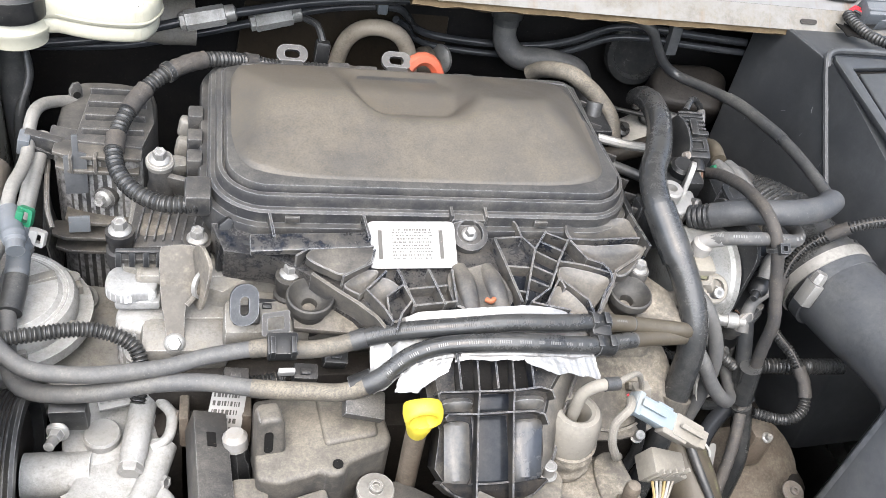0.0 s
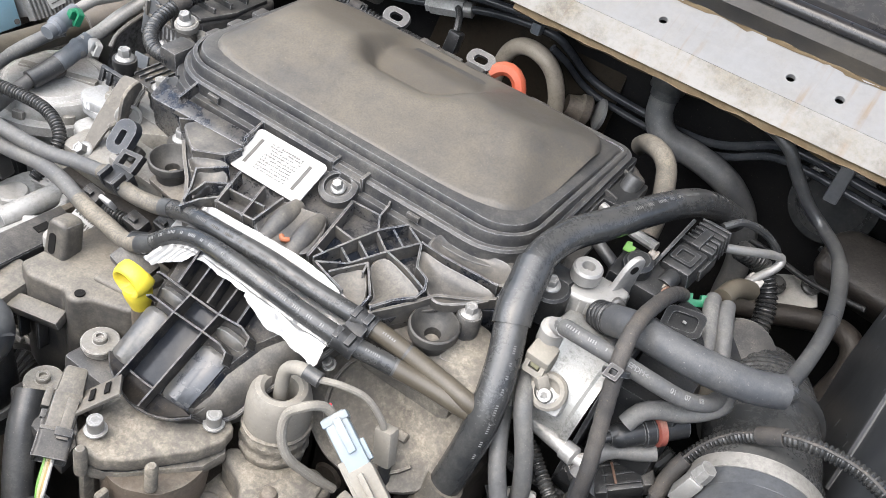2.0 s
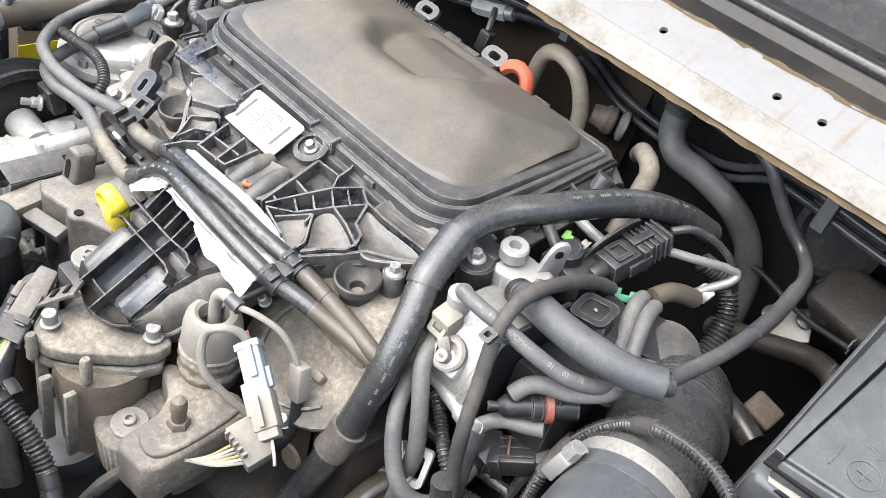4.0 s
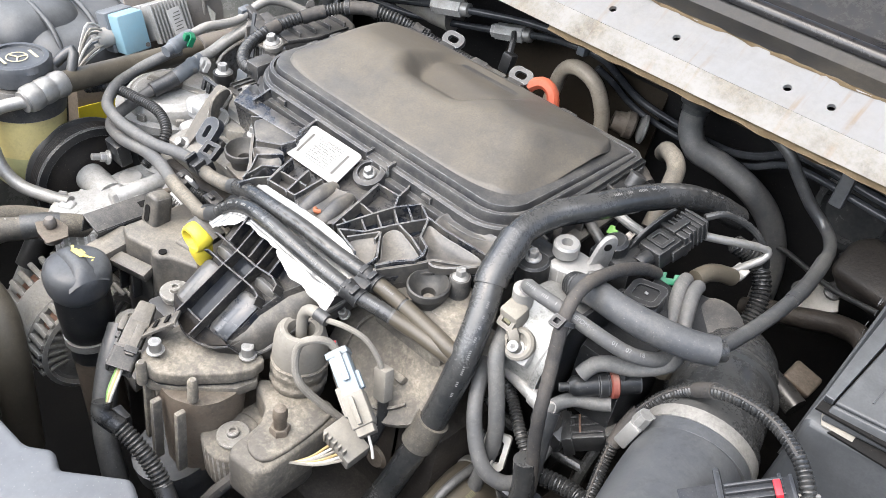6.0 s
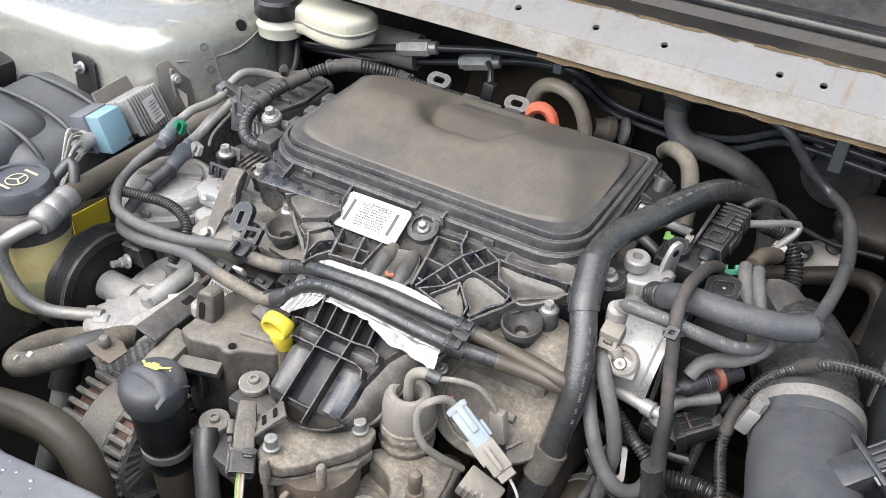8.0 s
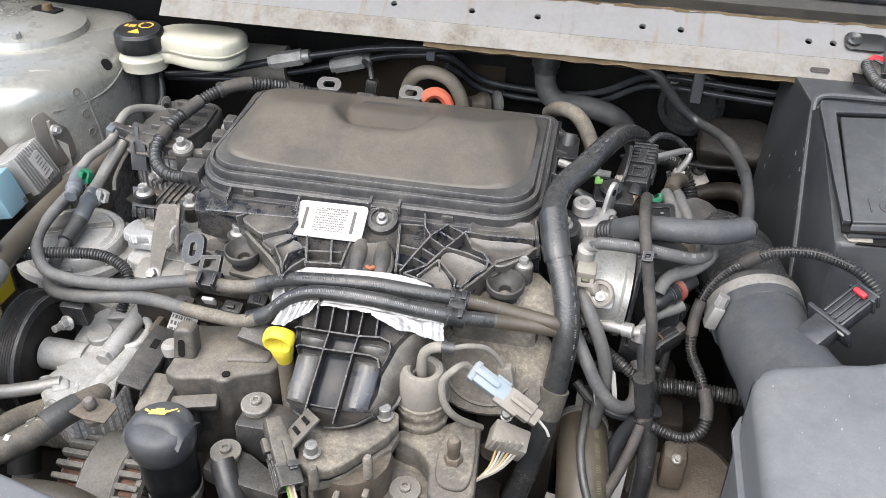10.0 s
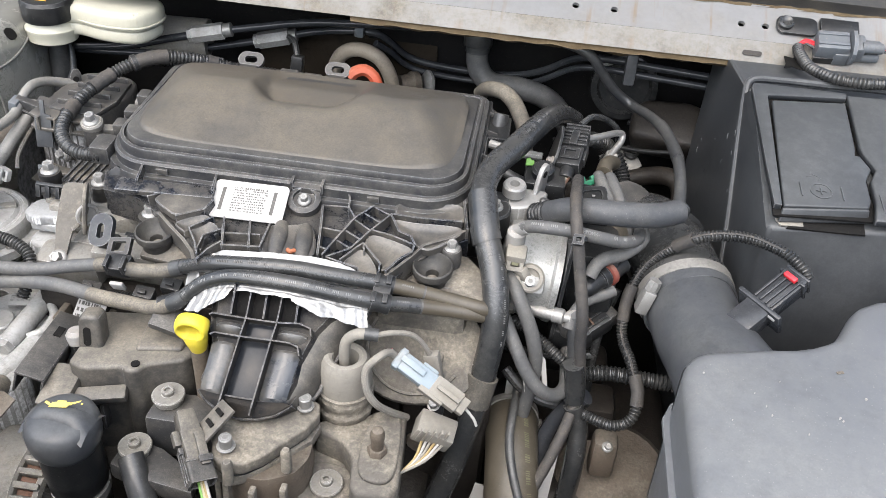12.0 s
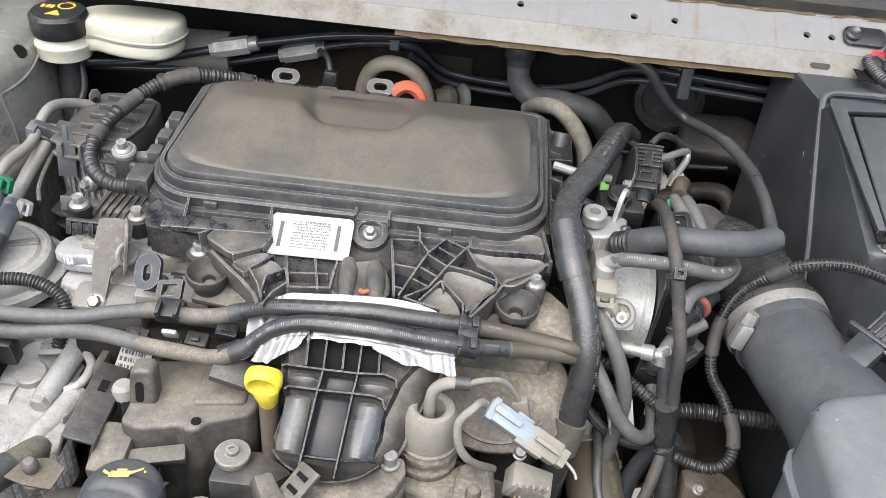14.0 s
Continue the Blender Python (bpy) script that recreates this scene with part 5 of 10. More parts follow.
    # Flat black plate stands in for the shade inside the torn opening.
    part("torn_vent", prism([(0.7129, 0.857), (0.722, 0.853), (0.7272, 0.8617), (0.7288, 0.835), (0.7335, 0.822), (0.726, 0.819), (0.716, 0.826), (0.7064, 0.8212), (0.711, 0.836)], 0.0012, (0, 0, 1.1038), (1, 0, 0), (0, 1, 0.006), bevel=0), "deep", ob, "black plate painted as the shade in a torn opening")
    return ob


battery_box()


def hose(name, pts, r, material, label, category="hose", shape=None, step=0.006, hollow=0.0, seg=14):
    return solo(name, tube(pts, r, seg=seg, step=step, shape=shape or worn(0.03), hollow=hollow), material, label, category)


# ---- hoses ----
HB = [(0.485, 0.845, 1.0), (0.467, 0.80, 1.026), (0.452, 0.752, 1.043), (0.436, 0.701, 1.050), (0.417, 0.655, 1.047), (0.400, 0.623, 1.041), (0.394, 0.589, 1.031), (0.402, 0.551, 1.010), (0.413, 0.529, 0.988), (0.421, 0.509, 0.962), (0.423, 0.496, 0.931), (0.419, 0.485, 0.890), (0.411, 0.470, 0.841), (0.400, 0.456, 0.79), (0.385, 0.44, 0.74)]
breather = hose("breather_hose", HB, 0.0128, "rubber_black", "black plastic breather hose with white print across the engine", step=0.005, seg=18)
part("printing", marks(HB, 0.0131, 0.08, 0.32, (0.1, -0.55, 0.8), width=0.0009, height=0.0026, gap=0.0009, seed=3, words=(2, 6)), "ink_grey", breather, "row of pale print")
part("printing", marks(HB, 0.0131, 0.56, 0.70, (0.5, -0.4, 0.6), width=0.0009, height=0.0020, gap=0.0010, seed=5, words=(2, 5)), "ink_grey", breather)
part("sleeve", tube([(0.394, 0.585, 1.030), (0.402, 0.551, 1.010), (0.4055, 0.543, 1.003)], 0.0146, seg=20, step=0.004), "rubber_black", breather, "glossy rubber sleeve")
part("sleeve", tube([(0.4185, 0.484, 0.887), (0.413, 0.475, 0.858)], 0.0155, seg=20, step=0.004), "rubber_dusty", breather)
HU = [(-0.160, 0.606, 0.968), (-0.167, 0.596, 0.963), (-0.175, 0.564, 0.950), (-0.171, 0.537, 0.944), (-0.158, 0.514, 0.941), (-0.137, 0.493, 0.937), (-0.114, 0.486, 0.935), (-0.079, 0.483, 0.936), (-0.033, 0.490, 0.935), (-0.001, 0.497, 0.939), (0.042, 0.494, 0.950), (0.074, 0.488, 0.953), (0.100, 0.491, 0.955), (0.125, 0.490, 0.965), (0.157, 0.481, 0.980), (0.195, 0.477, 0.987), (0.235, 0.478, 0.989), (0.275, 0.482, 0.984), (0.311, 0.490, 0.977), (0.346, 0.496, 0.969), (0.384, 0.500, 0.960), (0.411, 0.500, 0.956), (0.43, 0.51, 0.945)]
HL = [(-0.150, 0.622, 0.946), (-0.161, 0.592, 0.932), (-0.156, 0.551, 0.922), (-0.153, 0.526, 0.914), (-0.143, 0.501, 0.909), (-0.122, 0.489, 0.910), (-0.082, 0.481, 0.918), (-0.042, 0.484, 0.923), (-0.002, 0.479, 0.928), (0.039, 0.469, 0.930), (0.076, 0.464, 0.931), (0.103, 0.460, 0.934), (0.129, 0.460, 0.948), (0.147, 0.464, 0.965), (0.171, 0.464, 0.978), (0.202, 0.460, 0.985), (0.241, 0.458, 0.986), (0.279, 0.463, 0.978), (0.316, 0.471, 0.969), (0.335, 0.479, 0.964), (0.371, 0.491, 0.956), (0.406, 0.498, 0.950), (0.43, 0.51, 0.94)]


def cut(pts, a, b):
    s = spline(pts, 0.004)
    i, j = int(a * (len(s) - 1)), int(b * (len(s) - 1))
    return s[i:j + 1:4] + ([s[j]] if (j - i) % 4 else [])


def run_from(pts, x0, x1):
    """The stretch of a hose between two places along the engine."""
    run = [q for q in spline(pts, 0.002) if x0 <= q[0] <= x1 and q[1] < 0.52]
    k = max(1, len(run) // 12)
    return run[::k] + ([run[-1]] if (len(run) - 1) % k else [])


for nm, pts, side in (("fuel_feed_hose", HU, 0), ("fuel_return_hose", HL, 1)):
    ob = thing(nm, pts[6], "dusty grey rubber fuel hose with a black printed sleeve", "fuel hose", "twin fuel hoses")
    part("hose", tube(pts, 0.0066 if side == 0 else 0.0070, seg=18, shape=worn(0.05)), "rubber_grey", ob)
    part("dusty_run", tube(run_from(pts, 0.030, 0.116 if side == 0 else 0.126), 0.0073, seg=18, shape=worn(0.04)), "rubber_dusty", ob, "tan dusty stretch")
    black_run = run_from(pts, 0.112 if side == 0 else 0.128, 0.310)
    part("sleeve", tube(black_run, 0.0076, seg=18, shape=worn(0.02)), "rubber_black", ob, "shiny black sleeve")
    tail = run_from(pts, 0.312, 0.352)
    part("sleeve_end", tube(tail, 0.0074, seg=18, shape=worn(0.04)), "rubber_black" if side else "brown_hose", ob, "worn sleeve end")
    part("worn_run", tube(run_from(pts, 0.353, 0.425), 0.0073, seg=18, shape=worn(0.05)), "brown_hose", ob, "oil-stained brown end")
    part("printing", marks(black_run, 0.0077, 0.05, 0.97, (0.05, -0.62, 0.78), width=0.0011, height=0.0024, gap=0.0006, seed=9 - side, words=(2, 7)), "ink_pale" if side else "ink_faint", ob, "row of white print")
    part("printing", marks(tail, 0.0075, 0.1, 0.9, (0.1, -0.5, 0.8), width=0.0013, height=0.0018, gap=0.0008, seed=8), "ink_grey", ob)
    part("collar", tube(run_from(pts, 0.108 if side == 0 else 0.118, 0.122 if side == 0 else 0.134), 0.0082, seg=16, step=0.003), "rubber", ob)
ob = thing("hose_clip", (0.316, 0.476, 0.955), "black plastic double hose clip", "clip")
for p, d in (((0.316, 0.491, 0.976), (1, 0.12, -0.2)), ((0.316, 0.471, 0.969), (1, 0.2, -0.25))):
    part("jaw", lathe([(0.0078, -0.009), (0.0094, -0.009), (0.0098, -0.007), (0.0090, -0.003), (0.0090, 0.003), (0.0098, 0.007), (0.0094, 0.009), (0.0078, 0.009)], p, d, 20), "black", ob)
    for e in (-1, 1):
        part("ear", block(Vector(p) + Vector((0.0055 * e, -0.004, 0.0085)), (0.005, 0.010, 0.004), (0, -0.4, 1), bevel=0.0008), "black", ob)
part("bridge", block((0.316, 0.481, 0.974), (0.017, 0.010, 0.009), (0, -0.5, 1), bevel=0.0012), "black", ob)
ob = thing("hose_clip", (0.112, 0.463, 0.925), "black plastic hose clip", "clip")
part("jaw", lathe([(0.0074, -0.009), (0.0092, -0.009), (0.0092, 0.009), (0.0074, 0.009)], (0.116, 0.4635, 0.939), (1, 0.1, 0.45), 20), "black", ob)
part("foot", block((0.118, 0.455, 0.924), (0.034, 0.024, 0.010), (0.3, -0.4, 1), bevel=0.002), "black_dusty", ob)
ob = thing("hose_clip", (0.055, 0.50, 0.93), "black plastic hose clip with a square latch", "clip")
part("frame", ring_plate(rounded(-0.011, -0.009, 0.011, 0.009, 0.002), rounded(-0.0065, -0.005, 0.0065, 0.005, 0.001), 0.007, (0.050, 0.505, 0.966), (1, 0.1, 0.1), (0, 0.72, 0.69)), "black", ob)
part("jaw", block((0.055, 0.492, 0.953), (0.024, 0.019, 0.015), (0, -0.4, 1), bevel=0.002), "black", ob)
for e in (-0.008, 0.008):
    part("cheek", block((0.055 + e, 0.486, 0.958), (0.004, 0.014, 0.014), (0, -0.4, 1), bevel=0.001), "black", ob)
part("latch", block((0.058, 0.478, 0.939), (0.013, 0.004, 0.013), (0, -0.6, 1), bevel=0.001), "grey", ob)

# crumpled foil under the twin hoses
def foil():
    """Foil blanket that lies behind and under the hoses, with two torn flaps in front."""
    ob = thing("foil_tape", (0.23, 0.49, 0.94), "crumpled silver foil tape under the fuel hoses", "foil tape")
    upper, lower = spline(HU, 0.003), spline(HL, 0.003)

    def on(line, x):
        p = min((q for q in line if 0.10 < q[0] < 0.34), key=lambda q: abs(q[0] - x))
        return p[1], p[2]

    def section(x, t):
        # a thick folded edge behind the far hose, then under both hoses and out in front
        (yu, zu), (yl, zl) = on(upper, x), on(lower, x)
        k = max(0.15, min(1.0, (x - 0.126) / 0.035, (0.306 - x) / 0.035))
        pts = [(yu + 0.0045, zu - 0.008), (yu + 0.0075 + 0.006 * k, zu - 0.004 + 0.001 * k), (yu + 0.0075 + 0.0085 * k, zu - 0.004 + 0.006 * k), (yu + 0.0075 + 0.0065 * k, zu - 0.001 + 0.0065 * k), (yu + 0.006 + 0.001 * k, zu - 0.001), (yu + 0.002, zu - 0.0085), ((yu + yl) / 2, min(zu, zl) - 0.0075), (yl, zl - 0.0088), (yl - 0.0085, zl - 0.006)]
        f = t * (len(pts) - 1)
        i = min(int(f), len(pts) - 2)
        f -= i
        return tuple(pts[i][j] + (pts[i + 1][j] - pts[i][j]) * f for j in (0, 1))

    def crumple(x, y):
        return 0.0016 * abs(noise.noise(Vector((x * 40 + y * 30, y * 60 - x * 20, 5)))) + 0.0007 * abs(noise.noise(Vector((x * 110 - y * 70, y * 120 + x * 50, 2)))) + 0.0003 * noise.noise(Vector((x * 420, y * 420, 7)))

    def sheet(x0, x1, nx, ny, at):
        bm = bmesh.new()
        rows = []
        for i in range(nx + 1):
            row = []
            for j in range(ny + 1):
                x, y, z = at(x0 + (x1 - x0) * i / nx, j / ny)
                if j in (0, ny):
                    y += 0.0028 * noise.noise(Vector((x * 55, j, 1))) + 0.0006 * noise.noise(Vector((x * 400, j, 3)))
                row.append(bm.verts.new((x + 0.0012 * noise.noise(Vector((y * 300, z * 300, 4))), y, z + crumple(x, y))))
            rows.append(row)
        for p, q in zip(rows, rows[1:]):
            for j in range(ny):
                bm.faces.new((p[j], p[j + 1], q[j + 1], q[j]))
        return bm

    def flap(length, drift):
        def at(x, t):
            y, z = section(x, 1.0)
            d = length(x)
            return x + drift * t, y + 0.004 - d * 0.80 * t, z + 0.001 - d * 0.52 * t
        return at

    part("ribbon", sheet(0.124, 0.308, 90, 36, lambda x, t: (x, *section(x, t))), "foil", ob, angle=30)
    part("flap", sheet(0.144, 0.184, 20, 14, flap(lambda x: 0.027 - 0.5 * abs(x - 0.160), -0.006)), "foil", ob, "torn foil flap", angle=30)
    part("flap", sheet(0.184, 0.238, 24, 6, flap(lambda x: 0.007 + 0.002 * noise.noise(Vector((x * 80, 0, 8))), 0.0)), "foil", ob, "torn foil edge", angle=30)
    part("flap", sheet(0.236, 0.306, 34, 14, flap(lambda x: 0.012 + 0.16 * (x - 0.236) + 0.003 * noise.noise(Vector((x * 70, 0, 4))), 0.004)), "foil", ob, "torn foil flap", angle=30)
    return ob


foil()
HC = [(0.055, 0.828, 1.022), (0.03, 0.815, 1.032), (0.010, 0.800, 1.040), (-0.015, 0.785, 1.044), (-0.040, 0.768, 1.040), (-0.062, 0.745, 1.030), (-0.076, 0.715, 1.020), (-0.082, 0.685, 1.012), (-0.078, 0.655, 1.005), (-0.063, 0.630, 1.001), (-0.040, 0.614, 1.000), (-0.010, 0.608, 1.004)]
ob = thing("wiring_conduit", HC[6], "black corrugated wiring conduit curving round the cover", "conduit")
part("conduit", tube(HC, 0.0076, seg=16, step=0.0009, shape=corrugated(0.0042, 0.24)), "conduit", ob)
for a_, b_ in ((0.06, 0.10), (0.24, 0.36), (0.44, 0.53), (0.62, 0.67)):
    part("tape", tube(cut(HC, a_, b_), 0.0082, seg=16, step=0.002, shape=taped(0.010, 0.10)), "tape", ob, "wound cloth tape")
part("tie", lathe([(0.0085, -0.003), (0.0098, -0.003), (0.0098, 0.003), (0.0085, 0.003)], HC[4], Vector(HC[5]) - Vector(HC[3]), 18), "black", ob)
HE = [(0.462, 0.598, 1.012), (0.480, 0.582, 1.028), (0.505, 0.572, 1.036), (0.532, 0.572, 1.037), (0.558, 0.581, 1.034), (0.575, 0.590, 1.033), (0.586, 0.598, 1.033)]
ob = thing("coolant_hose_sleeve", HE[3], "thick grey foam sleeved coolant hose", "hose")
part("sleeve", tube(HE, 0.0122, seg=22, hollow=0.01, shape=worn(0.03)), "foam", ob)
part("inner_hose", tube([HE[-2], HE[-1], (0.589, 0.602, 1.033)], 0.009, seg=14), "rubber_black", ob)
part("end_collar", tube([(0.448, 0.610, 1.0), (0.455, 0.604, 1.006), (0.463, 0.597, 1.013)], 0.0125, seg=18, step=0.001, shape=corrugated(0.005, 0.12)), "black", ob, "ribbed black collar")
HT = [(0.586, 0.603, 1.033), (0.592, 0.650, 1.033), (0.595, 0.703, 1.032), (0.593, 0.752, 1.029), (0.587, 0.801, 1.025), (0.577, 0.855, 1.014), (0.558, 0.896, 1.008), (0.534, 0.898, 1.023), (0.511, 0.889, 1.051), (0.494, 0.884, 1.072), (0.463, 0.892, 1.080), (0.42, 0.925, 1.070), (0.37, 0.955, 1.06), (0.31, 0.975, 1.055)]
ob = thing("vent_hose", HT[5], "thin black rubber vent hose rising to the firewall", "hose")
part("hose", tube(HT, 0.0062, seg=14, shape=worn(0.04)), "rubber", ob)
part("sleeve", tube(cut(HT, 0.18, 0.36), 0.007, seg=14, shape=worn(0.03)), "rubber", ob)
HH = [(0.348, 0.985, 1.075), (0.349, 0.975, 1.045), (0.352, 0.972, 1.005), (0.372, 0.965, 0.985), (0.410, 0.953, 0.988), (0.447, 0.955, 0.978), (0.470, 0.975, 0.952), (0.488, 0.99, 0.918), (0.500, 1.0, 0.87), (0.505, 1.0, 0.80)]
ob = thing("heater_hose", HH[4], "dusty grey rubber heater hose bending from the firewall", "hose")
part("hose", tube(HH, 0.0150, seg=22, shape=worn(0.03)), "rubber_grey", ob)
part("cuff", tube(cut(HH, 0.0, 0.14), 0.0163, seg=22, shape=worn(0.02)), "rubber", ob)
HW = [(0.491, 0.672, 1.012), (0.488, 0.645, 1.028), (0.485, 0.604, 1.043), (0.483, 0.564, 1.049), (0.485, 0.539, 1.041), (0.490, 0.526, 1.022), (0.495, 0.519, 0.999), (0.499, 0.513, 0.982), (0.504, 0.506, 0.958), (0.507, 0.506, 0.925), (0.512, 0.507, 0.892), (0.515, 0.505, 0.860), (0.50, 0.47, 0.82), (0.48, 0.44, 0.78)]
ob = thing("taped_harness", HW[5], "cloth-taped wiring harness hanging beside the throttle", "wiring harness")
part("harness", tube(HW, 0.0056, seg=14, step=0.0015, shape=taped()), "tape", ob)
for k, m in enumerate(("copper", "orange_print", "beige")):
    part("core", tube([(0.490 + 0.002 * k, 0.672, 1.012), (0.4905 + 0.002 * k, 0.684, 1.004)], 0.0013, seg=6), m, ob)
HR = [(0.700, 0.529, 1.019), (0.694, 0.535, 1.026), (0.679, 0.5485, 1.032), (0.656, 0.564, 1.032), (0.635, 0.570, 1.030), (0.612, 0.574, 1.023), (0.5936, 0.582, 1.007), (0.575, 0.588, 0.985), (0.562, 0.584, 0.966), (0.5534, 0.573, 0.946), (0.5507, 0.562, 0.925), (0.553, 0.5495, 0.905), (0.5625, 0.522, 0.8965), (0.571, 0.50, 0.88), (0.568, 0.482, 0.862), (0.55, 0.478, 0.852), (0.522, 0.49, 0.85)]
ob = thing("sensor_conduit", HR[8], "black split corrugated conduit to the air sensor", "conduit")
part("conduit", tube(HR, 0.0058, seg=12, step=0.00075, shape=corrugated(0.0034, 0.26)), "conduit", ob)
part("split", tube([(x - 0.0015, y - 0.0032, z + 0.0042) for x, y, z in HR[2:14]], 0.0012, seg=6, step=0.004), "tape", ob, "open seam with cloth tape")
for a_, b_ in ((0.30, 0.36), (0.52, 0.60), (0.76, 0.84)):
    part("tape", tube(cut(HR, a_, b_), 0.0064, seg=12, step=0.002, shape=taped()), "tape", ob)
HX = [(0.424, 0.540, 0.934), (0.432, 0.522, 0.930), (0.445, 0.503, 0.915), (0.461, 0.493, 0.890), (0.478, 0.490, 0.872), (0.493, 0.499, 0.862), (0.502, 0.516, 0.862), (0.501, 0.537, 0.875), (0.500, 0.555, 0.890)]
hose("return_hose", HX, 0.0070, "rubber_grey", "looped grey rubber return hose")
hose("return_hose", [(0.430, 0.545, 0.97), (0.442, 0.522, 0.96), (0.46, 0.512, 0.925), (0.468, 0.51, 0.89), (0.466, 0.508, 0.85), (0.46, 0.505, 0.80)], 0.0072, "rubber_grey", "grey rubber return hose running down")
EP = [(0.436, 0.554, 1.017), (0.444, 0.541, 1.029), (0.458, 0.536, 1.033), (0.482, 0.5385, 1.031), (0.510, 0.548, 1.022), (0.530, 0.558, 1.014), (0.541, 0.567, 1.010), (0.550, 0.580, 1.006), (0.554, 0.598, 1.002)]
ob = hose("vacuum_hose", EP, 0.0062, "rubber_grey", "grey rubber vacuum hose with pale print")
part("printing", marks(EP, 0.0064, 0.05, 0.36, (0.05, -0.6, 0.8), width=0.0016, height=0.0024, gap=0.0009, seed=12), "ink_pale", ob, "row of pale print")
for word, f0 in ((">EPDM<", 0.40), ("01", 0.62), ("07", 0.70), ("18", 0.77)):
    path_ = spline(EP, 0.0008)
    q_ = int(f0 * (len(path_) - 1))
    along = (path_[q_ + 14] - path_[q_]).normalized()
    face = Vector((0.05, -0.6, 0.8))
    face = (face - along * face.dot(along)).normalized()
    cur = bpy.data.curves.new("lettering", 'FONT')
    cur.body, cur.size, cur.extrude = word, 0.0052, 0.0003
    ch = new("lettering", cur)
    tagged(ch, "pale moulded lettering")
    turn = Matrix((along, face.cross(along), face)).transposed().to_4x4()
    ch.parent = ob
    ch.matrix_basis = Matrix.Translation(path_[q_] + face * 0.0063 - face.cross(along) * 0.0018 - ORIGIN[ob.name]) @ turn
    cur.materials.append(M["ink_pale"])

# ---- engine castings ----
def engine_block():
    ob = thing("engine_block", (0.2, 0.58, 0.5), "oily dust-caked engine block deep in the bay", "engine")
    part("crankcase", block((0.19, 0.61, 0.69), (0.48, 0.25, 0.34), bevel=0.015), "oily_iron", ob)
    part("cylinder_head", block((0.17, 0.63, 0.88), (0.40, 0.17, 0.11), bevel=0.012), "alu_dirty", ob)
    part("head_wall", block((0.17, 0.525, 0.84), (0.44, 0.03, 0.12), bevel=0.006), "oily_iron", ob)
    part("sump_wall", block((0.18, 0.47, 0.62), (0.40, 0.10, 0.24), bevel=0.02), "oily_iron", ob)
    for x in (-0.02, 0.03, 0.08, 0.13, 0.30, 0.34, 0.38):
        part("web", block((x, 0.50, 0.82), (0.008, 0.03, 0.12), bevel=0.002), "rusty", ob)
    for x, z in ((0.0, 0.80), (0.055, 0.82), (0.105, 0.79), (0.32, 0.80), (0.36, 0.78)):
        part("boss", lathe([(0.014, 0), (0.014, 0.03), (0.011, 0.034), (0, 0.034)], (x, 0.515, z), (0, -1, 0.1), 18), "rusty", ob)
    return ob


engine_block()


def cam_casting():
    """The casting at the head's end with its bolts, the pale block and the lifting plate."""
    ob = thing("camshaft_carrier", (-0.02, 0.6, 0.9), "dirty cast aluminium camshaft carrier with bolts", "engine casting")
    bm = prism([(-0.062, -0.02), (-0.03, -0.03), (0.02, -0.05), (0.045, -0.03), (0.10, -0.035), (0.13, 0.0), (0.12, 0.09), (-0.02, 0.10), (-0.06, 0.08)], 0.06, (-0.01, 0.605, 0.958), (1, 0, 0), (0, 1, 0.08), bevel=0.005)
    part("carrier", bm, "alu_dirty", ob)
    part("ridge", block((-0.03, 0.632, 0.960), (0.06, 0.03, 0.012), (0, -0.1, 1), bevel=0.004), "brown", ob)
    part("ridge", block((-0.01, 0.578, 0.952), (0.10, 0.014, 0.012), bevel=0.004), "alu_dirty", ob)
    part("column", lathe([(0.011, -0.012), (0.0115, 0.020), (0.010, 0.026), (0.010, 0.046), (0, 0.046)], (-0.043, 0.660, 0.968), (0, -0.1, 1), 20), "black_dusty", ob)
    part("seat_ring", lathe([(0.0110, -0.006), (0.0120, -0.003), (0.0120, 0.001), (0.0105, 0.003), (0, 0.003)], (-0.043, 0.6565, 1.014), (0, -0.3, 1), 26), "alu_dirty", ob)
    part("web", block((-0.027, 0.672, 0.998), (0.028, 0.010, 0.016), (0.1, -0.3, 1), bevel=0.003, spin=18), "alu_dirty", ob)
    part("web", block((-0.026, 0.652, 0.992), (0.030, 0.006, 0.022), (0.1, -0.3, 1), bevel=0.002, spin=-10), "black_dusty", ob)
    for p in ((-0.0735, 0.6095, 0.956), (-0.0112, 0.5985, 0.956), (0.063, 0.554, 0.955)):
        part("sleeve", lathe([(0.0125, -0.016), (0.0125, 0.0), (0.0105, 0.002), (0.0105, 0.010), (0.0118, 0.012), (0.0118, 0.020), (0, 0.020)], p, (0, -0.08, 1), 20), "grommet", ob)
    part("slot_boss", ring_plate(arc(0, 0, 0.0150, 0, 360, 24)[:-1], [(a_ * 1.25, b_ * 0.8) for a_, b_ in arc(0, 0, 0.0068, 0, 360, 24)[:-1]], 0.03, (0.0067, 0.601, 0.9475), (1, 0, 0), (0, 1, 0.1)), "alu_dirty", ob, "empty oval boss")
    # Near-black floor puts the shade inside the oval boss into the colour.
    part("boss_floor", lathe([(0.012, 0.0), (0.012, 0.001), (0, 0.001)], (0.0067, 0.601, 0.936), (0, -0.1, 1), 20), "deep", ob)
    bolt(ob, (-0.043, 0.6555, 1.0165), (0.0, -0.3, 1), 0.022, "hex")
    bolt(ob, (-0.0735, 0.6085, 0.9755), (0, -0.1, 1), 0.0235, "hex")
    bolt(ob, (-0.0112, 0.5975, 0.9765), (0, -0.1, 1), 0.0225, "hex", spin=20)
